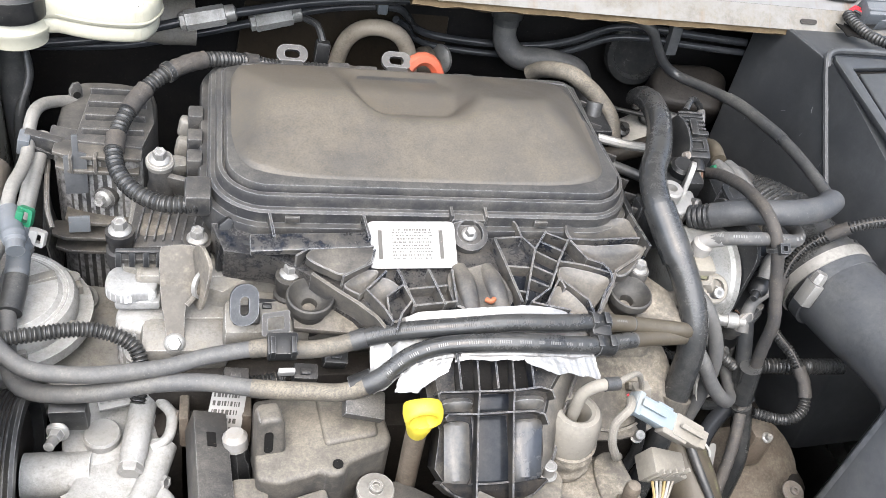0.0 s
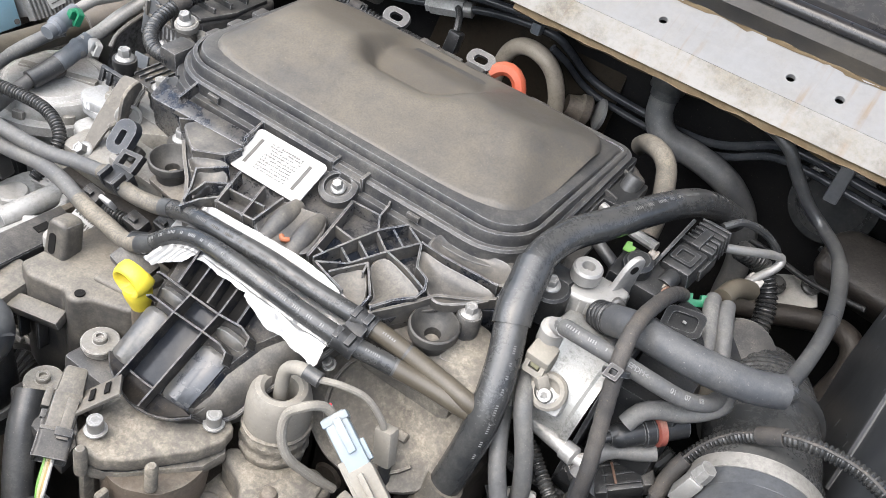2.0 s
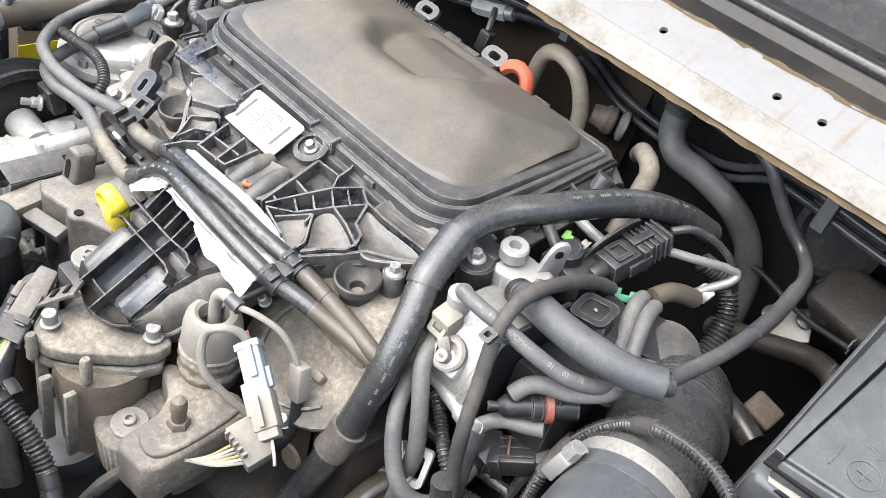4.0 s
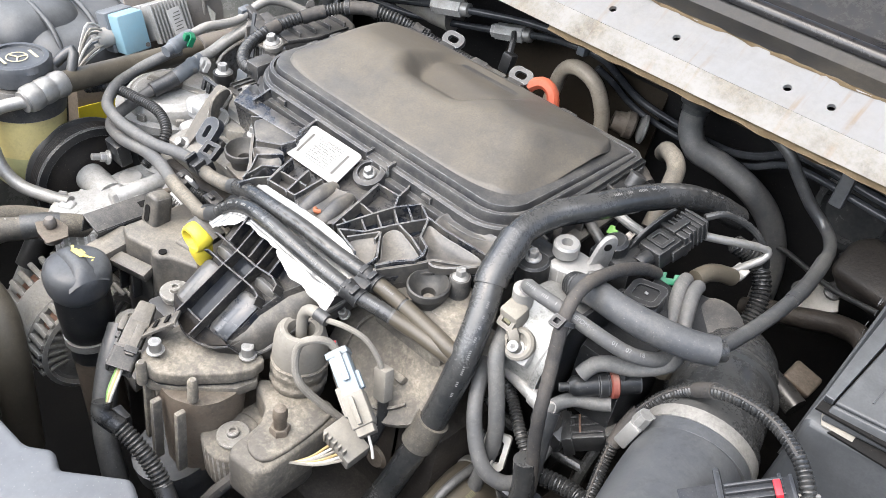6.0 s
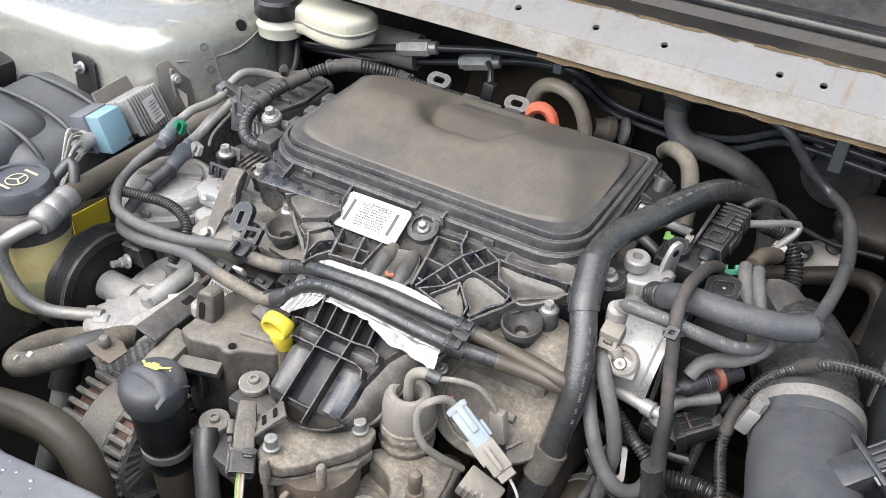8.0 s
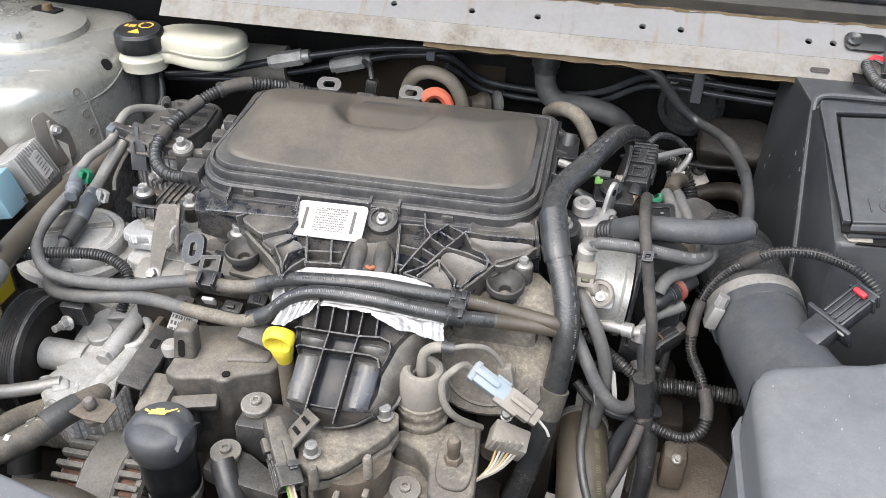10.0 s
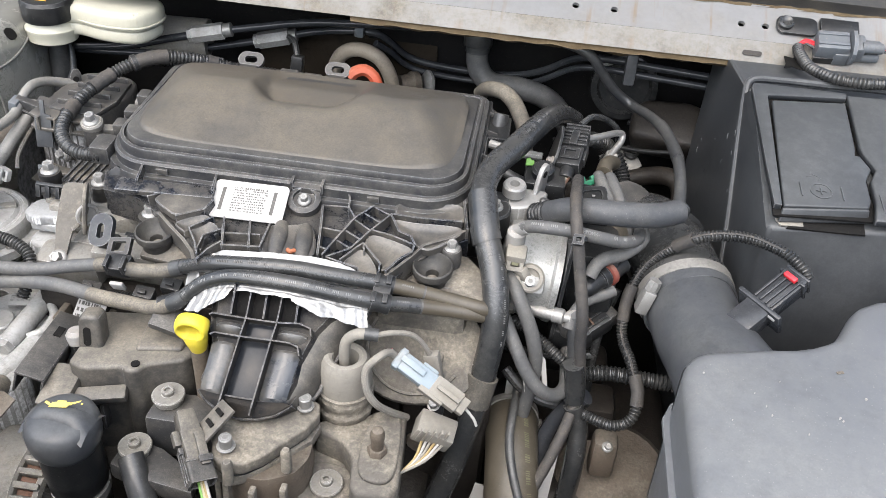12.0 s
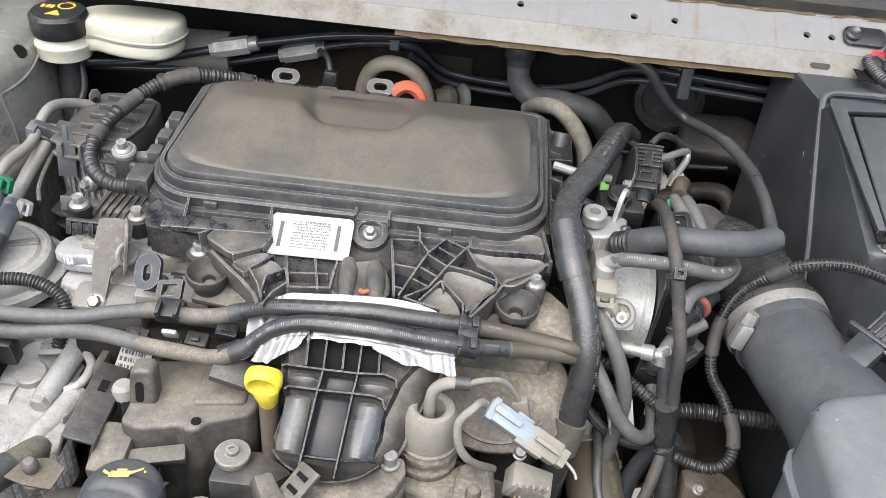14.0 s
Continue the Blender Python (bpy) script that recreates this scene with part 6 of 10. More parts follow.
    bolt(ob, (0.063, 0.5535, 0.976), (0, -0.1, 1), 0.0215, "hex", spin=8)
    # brackets of the boots
    part("boot_bracket", prism([(-0.02, -0.02), (0.03, -0.026), (0.05, 0.0), (0.02, 0.02), (-0.02, 0.03)], 0.008, (0.085, 0.533, 0.958), (1, 0, 0), (0, 1, 0.3), bevel=0.002), "brown", ob)
    part("foot", block((0.045, 0.535, 0.935), (0.07, 0.035, 0.03), (0, -0.2, 1), bevel=0.006), "alu_dirty", ob)
    part("foot", block((-0.02, 0.538, 0.905), (0.07, 0.036, 0.05), (0, -0.2, 1), bevel=0.008), "alu_dirty", ob)

    pale = thing("pale_valve_block", (-0.055, 0.573, 0.93), "pale cast aluminium valve block", "valve block")
    own = prism(smooth([(-0.083, 0.566), (-0.078, 0.592), (-0.046, 0.590), (-0.042, 0.580), (-0.044, 0.562), (-0.056, 0.560), (-0.068, 0.556)]), 0.012, (0, 0, 0.9505), (1, 0, 0), (0, 1, 0.0), bevel=0.003, seg=3)
    block((-0.058, 0.571, 0.936), (0.036, 0.024, 0.010), (0, -0.1, 1), bm=own, bevel=0.003)
    part("body", own, "pale_cast", pale, "bright casting")
    part("lower_body", prism(smooth([(-0.074, 0.548), (-0.070, 0.578), (-0.034, 0.576), (-0.032, 0.548), (-0.05, 0.540)]), 0.05, (0, 0, 0.926), (1, 0, 0), (0, 1, 0.0), bevel=0.005, seg=3), "alu", pale)
    part("port_boss", lathe([(0.013, -0.02), (0.013, 0.002), (0.011, 0.005), (0.0075, 0.005), (0.006, -0.002), (0, -0.002)], (-0.057, 0.541, 0.903), (0, -0.75, 0.65), 24), "alu", pale)
    part("port_ball", lathe([(0.0055, -0.002), (0.004, 0.002), (0, 0.003)], (-0.057, 0.541, 0.903), (0, -0.75, 0.65), 14), "alu_clean", pale, "bright ball plug")

    plate = thing("lifting_plate", (-0.025, 0.55, 0.92), "dirty zinc-plated steel lifting plate with a bored flange", "lifting bracket")
    g0, gv = Vector((-0.0245, 0.550, 0.9555)), Vector((-0.02, 0.70, 0.715))
    part("plate", prism(smooth([(-0.0155, 0.034), (-0.010, 0.0405), (0.0085, 0.0410), (0.0145, 0.036), (0.0152, 0.018), (0.013, 0.002), (0.0055, -0.008), (0.004, -0.030), (0.003, -0.038), (-0.003, -0.044), (-0.0095, -0.038), (-0.012, -0.020), (-0.0145, -0.002)], 3), 0.0035, g0, (1, 0, 0.03), gv, bevel=0.0012), "brown", plate)
    part("flange", prism(smooth([(-0.024, 0.036), (-0.004, 0.040), (0.010, 0.030), (0.014, 0.010), (0.010, -0.010), (0.0, -0.016), (-0.014, -0.012), (-0.020, 0.004)], 3), 0.0035, (-0.0095, 0.560, 0.957), (-0.30, 0.85, 0.1), (0.1, 0.15, 1), bevel=0.0012), "brown", plate)
    part("bore", lathe([(0.0120, -0.001), (0.0120, 0.0022), (0.0098, 0.0026), (0.0088, 0.0006), (0, 0.0006)], (-0.0078, 0.556, 0.962), (0.80, -0.52, 0.12), 24), "alu_clean", plate, "round bore with a bright rim")
    part("rolled_edge", tube([(-0.0090, 0.574, 0.983), (-0.0082, 0.562, 0.971), (-0.0105, 0.551, 0.959), (-0.0185, 0.544, 0.950)], 0.0026, seg=8), "brown", plate)
    bolt(plate, (-0.0275, 0.5235, 0.9265), (0, -0.72, 0.70), 0.022)
    return ob


cam_casting()


def carrier_clutter():
    """Small clips, sockets and looms between the castings beside the cover."""
    ob = thing("clip_loop", (-0.056, 0.588, 0.96), "black plastic comb clip on the casting", "clip")
    part("bar", block((-0.057, 0.5835, 0.9735), (0.036, 0.004, 0.005), (0, -0.45, 0.9), bevel=0.001), "black", ob)
    for x in (-0.073, -0.0625, -0.0515, -0.0415):
        part("prong", block((x, 0.5815, 0.967), (0.005, 0.004, 0.014), (0, 0.3, 1), bevel=0.001), "black", ob)
    part("foot", block((-0.057, 0.589, 0.963), (0.036, 0.010, 0.006), (0, -0.3, 1), bevel=0.001), "black_dusty", ob)
    ob = thing("belt_cover_edge", (-0.03, 0.63, 0.95), "dark ribbed belt cover edge beside the casting", "timing cover")
    part("sheet", prism([(-0.05, -0.03), (0.03, -0.036), (0.05, -0.01), (0.045, 0.025), (-0.045, 0.03)], 0.012, (-0.02, 0.636, 0.968), (1, 0, 0.1), (0, 1, 0.12), bevel=0.002), "black_dusty", ob)
    for k in range(11):
        part("rib", strip([(-0.062 + 0.0075 * k, 0.610, 0.9625), (-0.056 + 0.0075 * k, 0.655, 0.9695)], 0.0016, 0.003, Vector((0, -0.1, 1))), "black_dusty", ob)
    ob = thing("cast_ear", (-0.01, 0.70, 0.98), "grey cast ears beside the cover's end", "bracket")
    for x, y, z in ((-0.022, 0.688, 0.986), (-0.018, 0.712, 0.992), (-0.016, 0.738, 0.998)):
        part("ear", block((x, y, z), (0.030, 0.013, 0.020), (0.2, -0.1, 1), bevel=0.004, seg=3), "alu_dirty", ob)
        # Solid near-black blocks between the ears stand in for shaded gaps.
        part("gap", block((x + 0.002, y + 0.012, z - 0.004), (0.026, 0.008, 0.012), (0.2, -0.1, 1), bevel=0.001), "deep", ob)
    ob = thing("guide_post", (0.012, 0.590, 0.97), "short black guide post at the manifold's corner", "post")
    part("post", prism([(-0.010, -0.02), (0.010, -0.02), (0.008, 0.022), (0.0, 0.028), (-0.008, 0.022)], 0.008, (0.014, 0.582, 0.978), (1, 0.2, 0), (0, 0.3, 1), bevel=0.002), "black", ob)
    hose("thin_loom", [(0.018, 0.583, 0.985), (0.03, 0.572, 0.992), (0.05, 0.566, 0.990), (0.075, 0.562, 0.988), (0.095, 0.552, 0.975), (0.10, 0.535, 0.955)], 0.0028, "rubber_black", "thin black loom round the grommet", "wiring loom", seg=8)
    for x, y, z, m in ((0.045, 0.545, 0.944, "black"), (0.10, 0.505, 0.925, "black"), (0.075, 0.495, 0.918, "black_dusty"), (0.02, 0.495, 0.915, "black_dusty")):
        t = thing("small_plug", (x, y, z), "small dusty black plug between the castings", "plug")
        part("plug", block((x, y, z), (0.020, 0.014, 0.014), (0.1, -0.4, 1), bevel=0.002), m, t)
        part("latch", block((x, y - 0.005, z + 0.008), (0.008, 0.005, 0.004), (0.1, -0.4, 1), bevel=0.001), m, t)
    return ob


carrier_clutter()


def grommet(at, tilt=(0, -0.15, 1), r=0.0195):
    ob = thing("rubber_grommet", at, "black rubber mounting grommet with an open middle", "grommet", "cover grommets")
    part("ring", lathe([(r * 0.72, -0.034), (r * 0.76, -0.014), (r * 0.86, -0.007), (r, -0.004), (r * 1.02, 0.001), (r * 0.99, 0.0032), (r * 0.92, 0.0040), (r * 0.87, 0.0028), (r * 0.80, -0.001), (r * 0.58, -0.006), (r * 0.44, -0.008), (r * 0.34, -0.0085), (r * 0.30, -0.011), (r * 0.29, -0.024), (0, -0.024)], at, tilt, 32), "grommet", ob)
    # Dark plug at the bottom of the bore, added to paint its shade.
    part("pin", lathe([(r * 0.26, -0.04), (r * 0.26, -0.0285), (0, -0.0285)], at, tilt, 16), "deep", ob)
    return ob


grommet((0.078, 0.528, 0.972))
grommet((0.357, 0.522, 0.98))

eye = thing("rubber_eyelet", (0.026, 0.518, 0.95), "black rubber hanger eyelet with a slot", "hanger")
part("hanger", ring_plate([(a * 1.0, b) for a, b in rounded(-0.0112, -0.0165, 0.0112, 0.0165, 0.0105)], rounded(-0.0034, -0.0085, 0.0034, 0.0065, 0.0032), 0.009, (0.026, 0.519, 0.9725), (1, 0.1, 0.05), (0, 0.62, 0.78)), "eyelet", eye)
part("foot", block((0.028, 0.528, 0.953), (0.022, 0.016, 0.012), (0, -0.6, 0.8), bevel=0.003), "grommet", eye)

# right front corner of the head: post, bolt and bracket
post = thing("cover_bracket", (0.36, 0.53, 0.95), "dusty cast bracket with a bolt beside the grommet", "bracket")
part("plate", prism([(-0.03, -0.03), (0.02, -0.04), (0.055, -0.025), (0.05, 0.01), (0.03, 0.03), (-0.02, 0.035), (-0.07, 0.0), (-0.06, -0.02)], 0.012, (0.358, 0.53, 0.966), (1, 0, 0), (0, 1, 0.25), bevel=0.003), "brown", post)
part("post", lathe([(0.010, -0.03), (0.010, 0.0), (0.009, 0.002), (0, 0.002)], (0.372, 0.5455, 0.988), (0, -0.1, 1), 20), "black_dusty", post)
bolt(post, (0.372, 0.5455, 0.989), (0, -0.1, 1), 0.019, "hex", spin=12)
part("arm", block((0.392, 0.53, 0.960), (0.05, 0.018, 0.012), (0.1, -0.3, 1), bevel=0.003, spin=15), "brown", post)
part("foot", block((0.35, 0.535, 0.925), (0.09, 0.05, 0.07), bevel=0.008), "brown", post)


def timing_cover():
    """Layered belt cover with ledges, tabs, a bolt and the bent shield beside it."""
    ob = thing("timing_cover", (-0.1, 0.69, 0.8), "dark grey ledged plastic timing belt cover", "timing cover")
    part("cover", prism(smooth([(-0.136, 0.712), (-0.128, 0.694), (-0.100, 0.683), (-0.070, 0.680), (-0.058, 0.70), (-0.056, 0.80), (-0.12, 0.815), (-0.136, 0.78)]), 0.25, (0, 0, 1.000), (1, 0, 0), (0, 1, 0), bevel=0.006, seg=3), "black_dusty", ob)
    part("upper_deck", prism([(-0.118, 0.70), (-0.060, 0.692), (-0.052, 0.735), (-0.058, 0.79), (-0.112, 0.80)], 0.006, (0, 0, 1.004), (1, 0, 0), (0, 1, 0), bevel=0.002), "black_dusty", ob)
    for k in range(4):
        part("deck_rib", block((-0.086, 0.712 + 0.024 * k, 1.006), (0.052, 0.003, 0.008), bevel=0.0008), "black_dusty", ob)
    for z_, y_, x0_, x1_, d_ in ((1.0015, 0.681, -0.134, -0.060, 0.011), (0.989, 0.677, -0.132, -0.062, 0.009), (0.936, 0.672, -0.128, -0.066, 0.013), (0.922, 0.668, -0.140, -0.066, 0.012), (0.905, 0.670, -0.138, -0.066, 0.010)):
        part("ledge", prism([(x0_, y_ + 0.004), (x0_ + 0.012, y_ - 0.002), (x1_, y_ - 0.004), (x1_, y_ + 0.022), (x0_, y_ + 0.024)], 0.004, (0, 0, z_), (1, 0, 0), (0, 1, 0), bevel=0.0012), "shell", ob)
    for x_ in (-0.118, -0.098, -0.080):
        part("rib", block((x_, 0.679, 0.995), (0.003, 0.012, 0.016), bevel=0.0008), "shell", ob)
    part("tab", prism([(-0.0095, -0.020), (0.0095, -0.020), (0.0095, 0.018), (0.003, 0.020), (0.003, 0.036), (-0.002, 0.036), (-0.002, 0.018), (-0.0095, 0.016)], 0.003, (-0.1146, 0.676, 0.985), (1, 0.1, 0), (0, 0.15, 1), bevel=0.0008), "clean", ob, "slate upright tab")
    part("tab", prism([(-0.009, -0.008), (0.009, -0.008), (0.009, 0.008), (-0.009, 0.008)], 0.003, (-0.1140, 0.664, 0.938), (1, 0.1, 0), (0, 0.15, 1), bevel=0.0008), "slate", ob)
    part("bolt_boss", lathe([(0.010, -0.004), (0.010, 0.008), (0.008, 0.010), (0, 0.010)], (-0.090, 0.682, 0.958), (-0.35, -0.9, 0.2), 18), "black_dusty", ob)
    bolt(ob, (-0.0935, 0.673, 0.9605), (-0.35, -0.9, 0.2), 0.019)
    part("ear", prism([(-0.006, -0.045), (0.006, -0.045), (0.007, 0.004), (0.004, 0.010), (-0.002, 0.010), (-0.006, 0.004)], 0.003, (-0.1245, 0.779, 1.006), (0.8, 0.6, 0), (0, 0.05, 1), bevel=0.001), "black_dusty", ob)
    part("ear_hole", lathe([(0.0036, 0), (0.0036, 0.0008), (0, 0.0008)], (-0.1240, 0.7785, 1.004), (0.6, -0.8, 0.05), 16), "deep", ob)
    own = bmesh.new()
    rows = [[own.verts.new((x, y, z)) for x, y, z in line] for line in (
        [(-0.132, 0.640, 0.952), (-0.138, 0.642, 0.930), (-0.136, 0.646, 0.905), (-0.128, 0.650, 0.86)],
        [(-0.137, 0.655, 0.962), (-0.144, 0.657, 0.932), (-0.142, 0.660, 0.905), (-0.134, 0.664, 0.86)],
        [(-0.141, 0.690, 0.972), (-0.148, 0.690, 0.936), (-0.146, 0.692, 0.905), (-0.138, 0.696, 0.86)],
        [(-0.143, 0.730, 0.980), (-0.150, 0.730, 0.940), (-0.148, 0.732, 0.905), (-0.140, 0.736, 0.86)])]
    for p, q in zip(rows, rows[1:]):
        for j in range(3):
            own.faces.new((p[j], p[j + 1], q[j + 1], q[j]))
    bmesh.ops.solidify(own, geom=own.faces[:], thickness=0.003)
    part("shield", own, "black_dusty", ob, "bent plastic shield")
    part("shield_edge", tube([(-0.132, 0.640, 0.953), (-0.137, 0.655, 0.963), (-0.141, 0.690, 0.973), (-0.143, 0.730, 0.981)], 0.0024, seg=8), "shell", ob)
    return ob


timing_cover()


def mount():
    """Round engine mount, the bracket with its big nut and the small conduit."""
    ob = thing("engine_mount", (-0.158, 0.59, 0.8), "round dirty aluminium engine mount", "engine mount")
    c = Vector((-0.170, 0.600, 0.907))
    part("can", lathe([(0.056, -0.10), (0.056, -0.03), (0.0585, -0.020), (0.0600, -0.006), (0.0590, 0.000), (0.0565, 0.004), (0.0525, 0.0055), (0.0505, 0.0040), (0.0480, 0.0040), (0.0440, 0.0075), (0.0, 0.0105)], c, (0, -0.05, 1), 52), "alu", ob)
    part("centre_cap", lathe([(0.013, 0.006), (0.013, 0.0125), (0.011, 0.014), (0.007, 0.014), (0.006, 0.012), (0, 0.012)], c, (0, -0.05, 1), 28), "steel_dark", ob)
    part("top_web", block(c + Vector((0.002, 0.004, 0.007)), (0.084, 0.010, 0.009), (0, -0.05, 1), bevel=0.002, spin=24), "alu_dirty", ob)
    for a in (25, 70, 290, 335):
        part("notch", block(c + Vector((0.062 * math.cos(radians(a)), 0.062 * math.sin(radians(a)), -0.012)), (0.006, 0.012, 0.014), (0, 0, 1), (-math.sin(radians(a)), math.cos(radians(a)), 0), bevel=0.002), "alu_dirty", ob)
    part("side_lip", ring_plate(arc(-0.170, 0.600, 0.071, 0, 360, 40)[:-1], arc(-0.170, 0.600, 0.0585, 0, 360, 40)[:-1], 0.010, (0, 0, 0.893), (1, 0, 0), (0, 1, 0)), "alu", ob)
    br = thing("mount_bracket", (-0.11, 0.63, 0.85), "dirty aluminium mount bracket with a large nut", "bracket")
    part("bracket", prism(smooth([(-0.034, -0.036), (0.020, -0.050), (0.042, -0.030), (0.040, 0.010), (0.022, 0.024), (-0.014, 0.024), (-0.032, 0.004)]), 0.06, (-0.118, 0.636, 0.868), (1, 0, 0), (0, 1, 0.1), bevel=0.006, seg=3), "alu_dirty", br)
    part("arm", prism(smooth([(-0.05, -0.03), (0.02, -0.044), (0.034, -0.02), (0.03, 0.022), (-0.02, 0.026)]), 0.05, (-0.085, 0.575, 0.868), (1, 0, 0), (0, 1, 0.15), bevel=0.006), "alu_dirty", br)
    n = Vector((-0.1195, 0.6375, 0.869))
    part("washer", lathe([(0.0200, 0), (0.0205, 0.002), (0.0195, 0.004), (0, 0.004)], n, (0, -0.1, 1), 28), "steel", br)
    part("nut_flange", lathe([(0.0160, 0.004), (0.0160, 0.007), (0.0135, 0.009), (0, 0.009)], n, (0, -0.1, 1), 24), "steel", br)
    part("nut", lathe([(0.0130, 0.008), (0.0130, 0.018), (0.0105, 0.020), (0, 0.020)], n, (0, -0.1, 1), 6), "steel", br)
    part("stud", tube([n + Vector((0, -0.0018, 0.018)), n + Vector((0, -0.0034, 0.034))], 0.0070, seg=12, step=0.0005, shape=corrugated(0.0016, 0.08)), "steel", br)
    m2 = Vector((-0.128, 0.590, 0.868))
    part("washer", lathe([(0.0165, 0), (0.0165, 0.003), (0, 0.003)], m2, (0, -0.1, 1), 24), "steel", br)
    part("nut", lathe([(0.0115, 0.003), (0.0115, 0.013), (0.0095, 0.015), (0, 0.015)], m2, (0, -0.1, 1), 6), "steel", br)
    part("stud", lathe([(0.006, 0.013), (0.006, 0.024), (0.005, 0.026), (0, 0.026)], m2, (0, -0.1, 1), 14), "steel", br)
    return ob


mount()
hose("small_conduit", [(-0.20, 0.50, 0.925), (-0.17, 0.515, 0.936), (-0.13, 0.525, 0.938), (-0.09, 0.53, 0.937), (-0.06, 0.522, 0.928), (-0.052, 0.505, 0.912), (-0.055, 0.49, 0.895)], 0.0065, "conduit", "short black corrugated conduit over the mount", "conduit", corrugated(0.0034, 0.26), 0.00075)
hose("small_conduit", [(0.0, 0.50, 0.905), (0.03, 0.497, 0.907), (0.06, 0.50, 0.908)], 0.006, "conduit", "dusty corrugated conduit behind the fuel hoses", "conduit", corrugated(0.0034, 0.26), 0.00075)


# ---- front of the engine ----
def valve_unit():
    ob = thing("inlet_valve", (0.24, 0.36, 0.78), "dust-caked inlet valve housing bolted under the duct", "valve housing")
    part("flange", prism([(-0.036, -0.022), (-0.030, -0.040), (-0.016, -0.046), (-0.002, -0.042), (0.012, -0.030), (0.040, 0.008), (0.047, 0.026), (0.044, 0.040), (0.030, 0.046), (0.016, 0.042), (-0.034, 0.016)], 0.014, (0.231, 0.37, 0.891), (1, 0, 0), (0, 1, 0.03), bevel=0.0025, seg=3), "brown", ob)
    part("gasket", prism([(-0.033, -0.020), (-0.028, -0.037), (-0.016, -0.043), (-0.002, -0.039), (0.010, -0.028), (0.037, 0.009), (0.043, 0.026), (0.040, 0.037), (0.028, 0.042), (-0.031, 0.014)], 0.003, (0.231, 0.37, 0.877), (1, 0, 0), (0, 1, 0.03), bevel=0), "black", ob)
    part("lower_flange", prism([(-0.036, -0.020), (-0.030, -0.040), (-0.012, -0.045), (0.006, -0.034), (0.020, -0.018), (0.044, 0.010), (0.048, 0.030), (0.030, 0.045), (-0.034, 0.016)], 0.012, (0.231, 0.37, 0.874), (1, 0, 0), (0, 1, 0.03), bevel=0.003), "brown", ob)
    own = lathe([(0.034, 0.0), (0.036, 0.03), (0.040, 0.080), (0.038, 0.094)], (0.238, 0.370, 0.775), (0, 0, 1), 28, shape=lambda a, h: 1.0 + 0.05 * noise.noise(Vector((3 * math.cos(a), 3 * math.sin(a), h * 20))))
    part("body", own, "rusty", ob)
    for a in (200, 235, 270, 305):
        part("web", block((0.238 + 0.044 * math.cos(radians(a)), 0.366 + 0.044 * math.sin(radians(a)), 0.83), (0.006, 0.01, 0.075), bevel=0.002), "brown", ob)
    for p in ((0.218, 0.3215, 0.885), (0.262, 0.344, 0.885)):
        part("peg", lathe([(0.0048, -0.012), (0.0048, 0.010), (0.003, 0.013), (0, 0.013)], p, (0, 0, 1), 12), "brown", ob)
    bolt(ob, (0.211, 0.340, 0.895), (0, -0.05, 1), 0.020, "torx")
    bolt(ob, (0.264, 0.400, 0.895), (0, -0.05, 1), 0.020, "torx")
    part("lower_pipe", lathe([(0.034, -0.09), (0.034, -0.02), (0.04, -0.018), (0.04, 0.0)], (0.225, 0.345, 0.775), (-0.1, -0.2, 1), 28), "rubber", ob)
    part("clamp_ear", block((0.185, 0.315, 0.80), (0.02, 0.012, 0.02), bevel=0.003), "black", ob)
    bolt(ob, (0.183, 0.308, 0.802), (-0.3, -1, 0.4), 0.012)
    return ob


valve_unit()


def front_bracket():
    ob = thing("cast_bracket", (0.32, 0.38, 0.76), "brown dust-caked cast bracket with a ball stud", "bracket")
    part("arm", prism([(0.353, 0.436), (0.359, 0.352), (0.354, 0.341), (0.324, 0.337), (0.317, 0.345), (0.312, 0.378), (0.300, 0.394), (0.272, 0.403), (0.270, 0.412), (0.278, 0.418), (0.302, 0.418), (0.322, 0.437), (0.346, 0.442)], 0.045, (0, 0, 0.853), (1, 0, 0.0), (0, 1, 0.03), bevel=0.0045, seg=3), "brown", ob)
    part("pad", prism(smooth([(0.322, 0.428), (0.347, 0.432), (0.353, 0.360), (0.330, 0.352), (0.319, 0.372)]), 0.006, (0, 0, 0.8575), (1, 0, 0), (0, 1, 0.03), bevel=0.003, seg=3), "brown", ob)
    part("lobe", prism(smooth([(-0.030, -0.010), (-0.018, -0.024), (0.006, -0.026), (0.022, -0.012), (0.022, 0.012), (0.006, 0.024), (-0.020, 0.022)]), 0.045, (0.293, 0.366, 0.836), (1, 0, 0), (0, 1, 0.1), bevel=0.004, seg=3), "brown", ob)
    part("web", block((0.30, 0.405, 0.80), (0.07, 0.05, 0.07), (0, 0, 1), bevel=0.01), "brown", ob)
    bolt(ob, (0.292, 0.365, 0.8375), (0, -0.1, 1), 0.038, "washer", "alu_dirty")
    s = (0.334, 0.383, 0.866)
    part("washer", lathe([(0.0120, 0.0), (0.0120, 0.002), (0, 0.002)], s, (0, -0.03, 1), 24), "rusty", ob)
    part("nut", lathe([(0.0092, 0.002), (0.0092, 0.0085), (0.008, 0.010), (0, 0.010)], s, (0, -0.03, 1), 6), "rusty", ob)
    part("stud", lathe([(0.0058, 0.0), (0.0058, 0.019), (0.0066, 0.021), (0.0066, 0.028), (0.0052, 0.032), (0.002, 0.034), (0, 0.034)], s, (0, -0.03, 1), 18), "rusty", ob, "rusty ball stud")
    return ob


front_bracket()


def vacuum_can():
    ob = thing("vacuum_actuator", (0.291, 0.437, 0.85), "dusty round actuator with a rubber cap and thin hose", "actuator")
    at = (0.2925, 0.4365, 0.868)
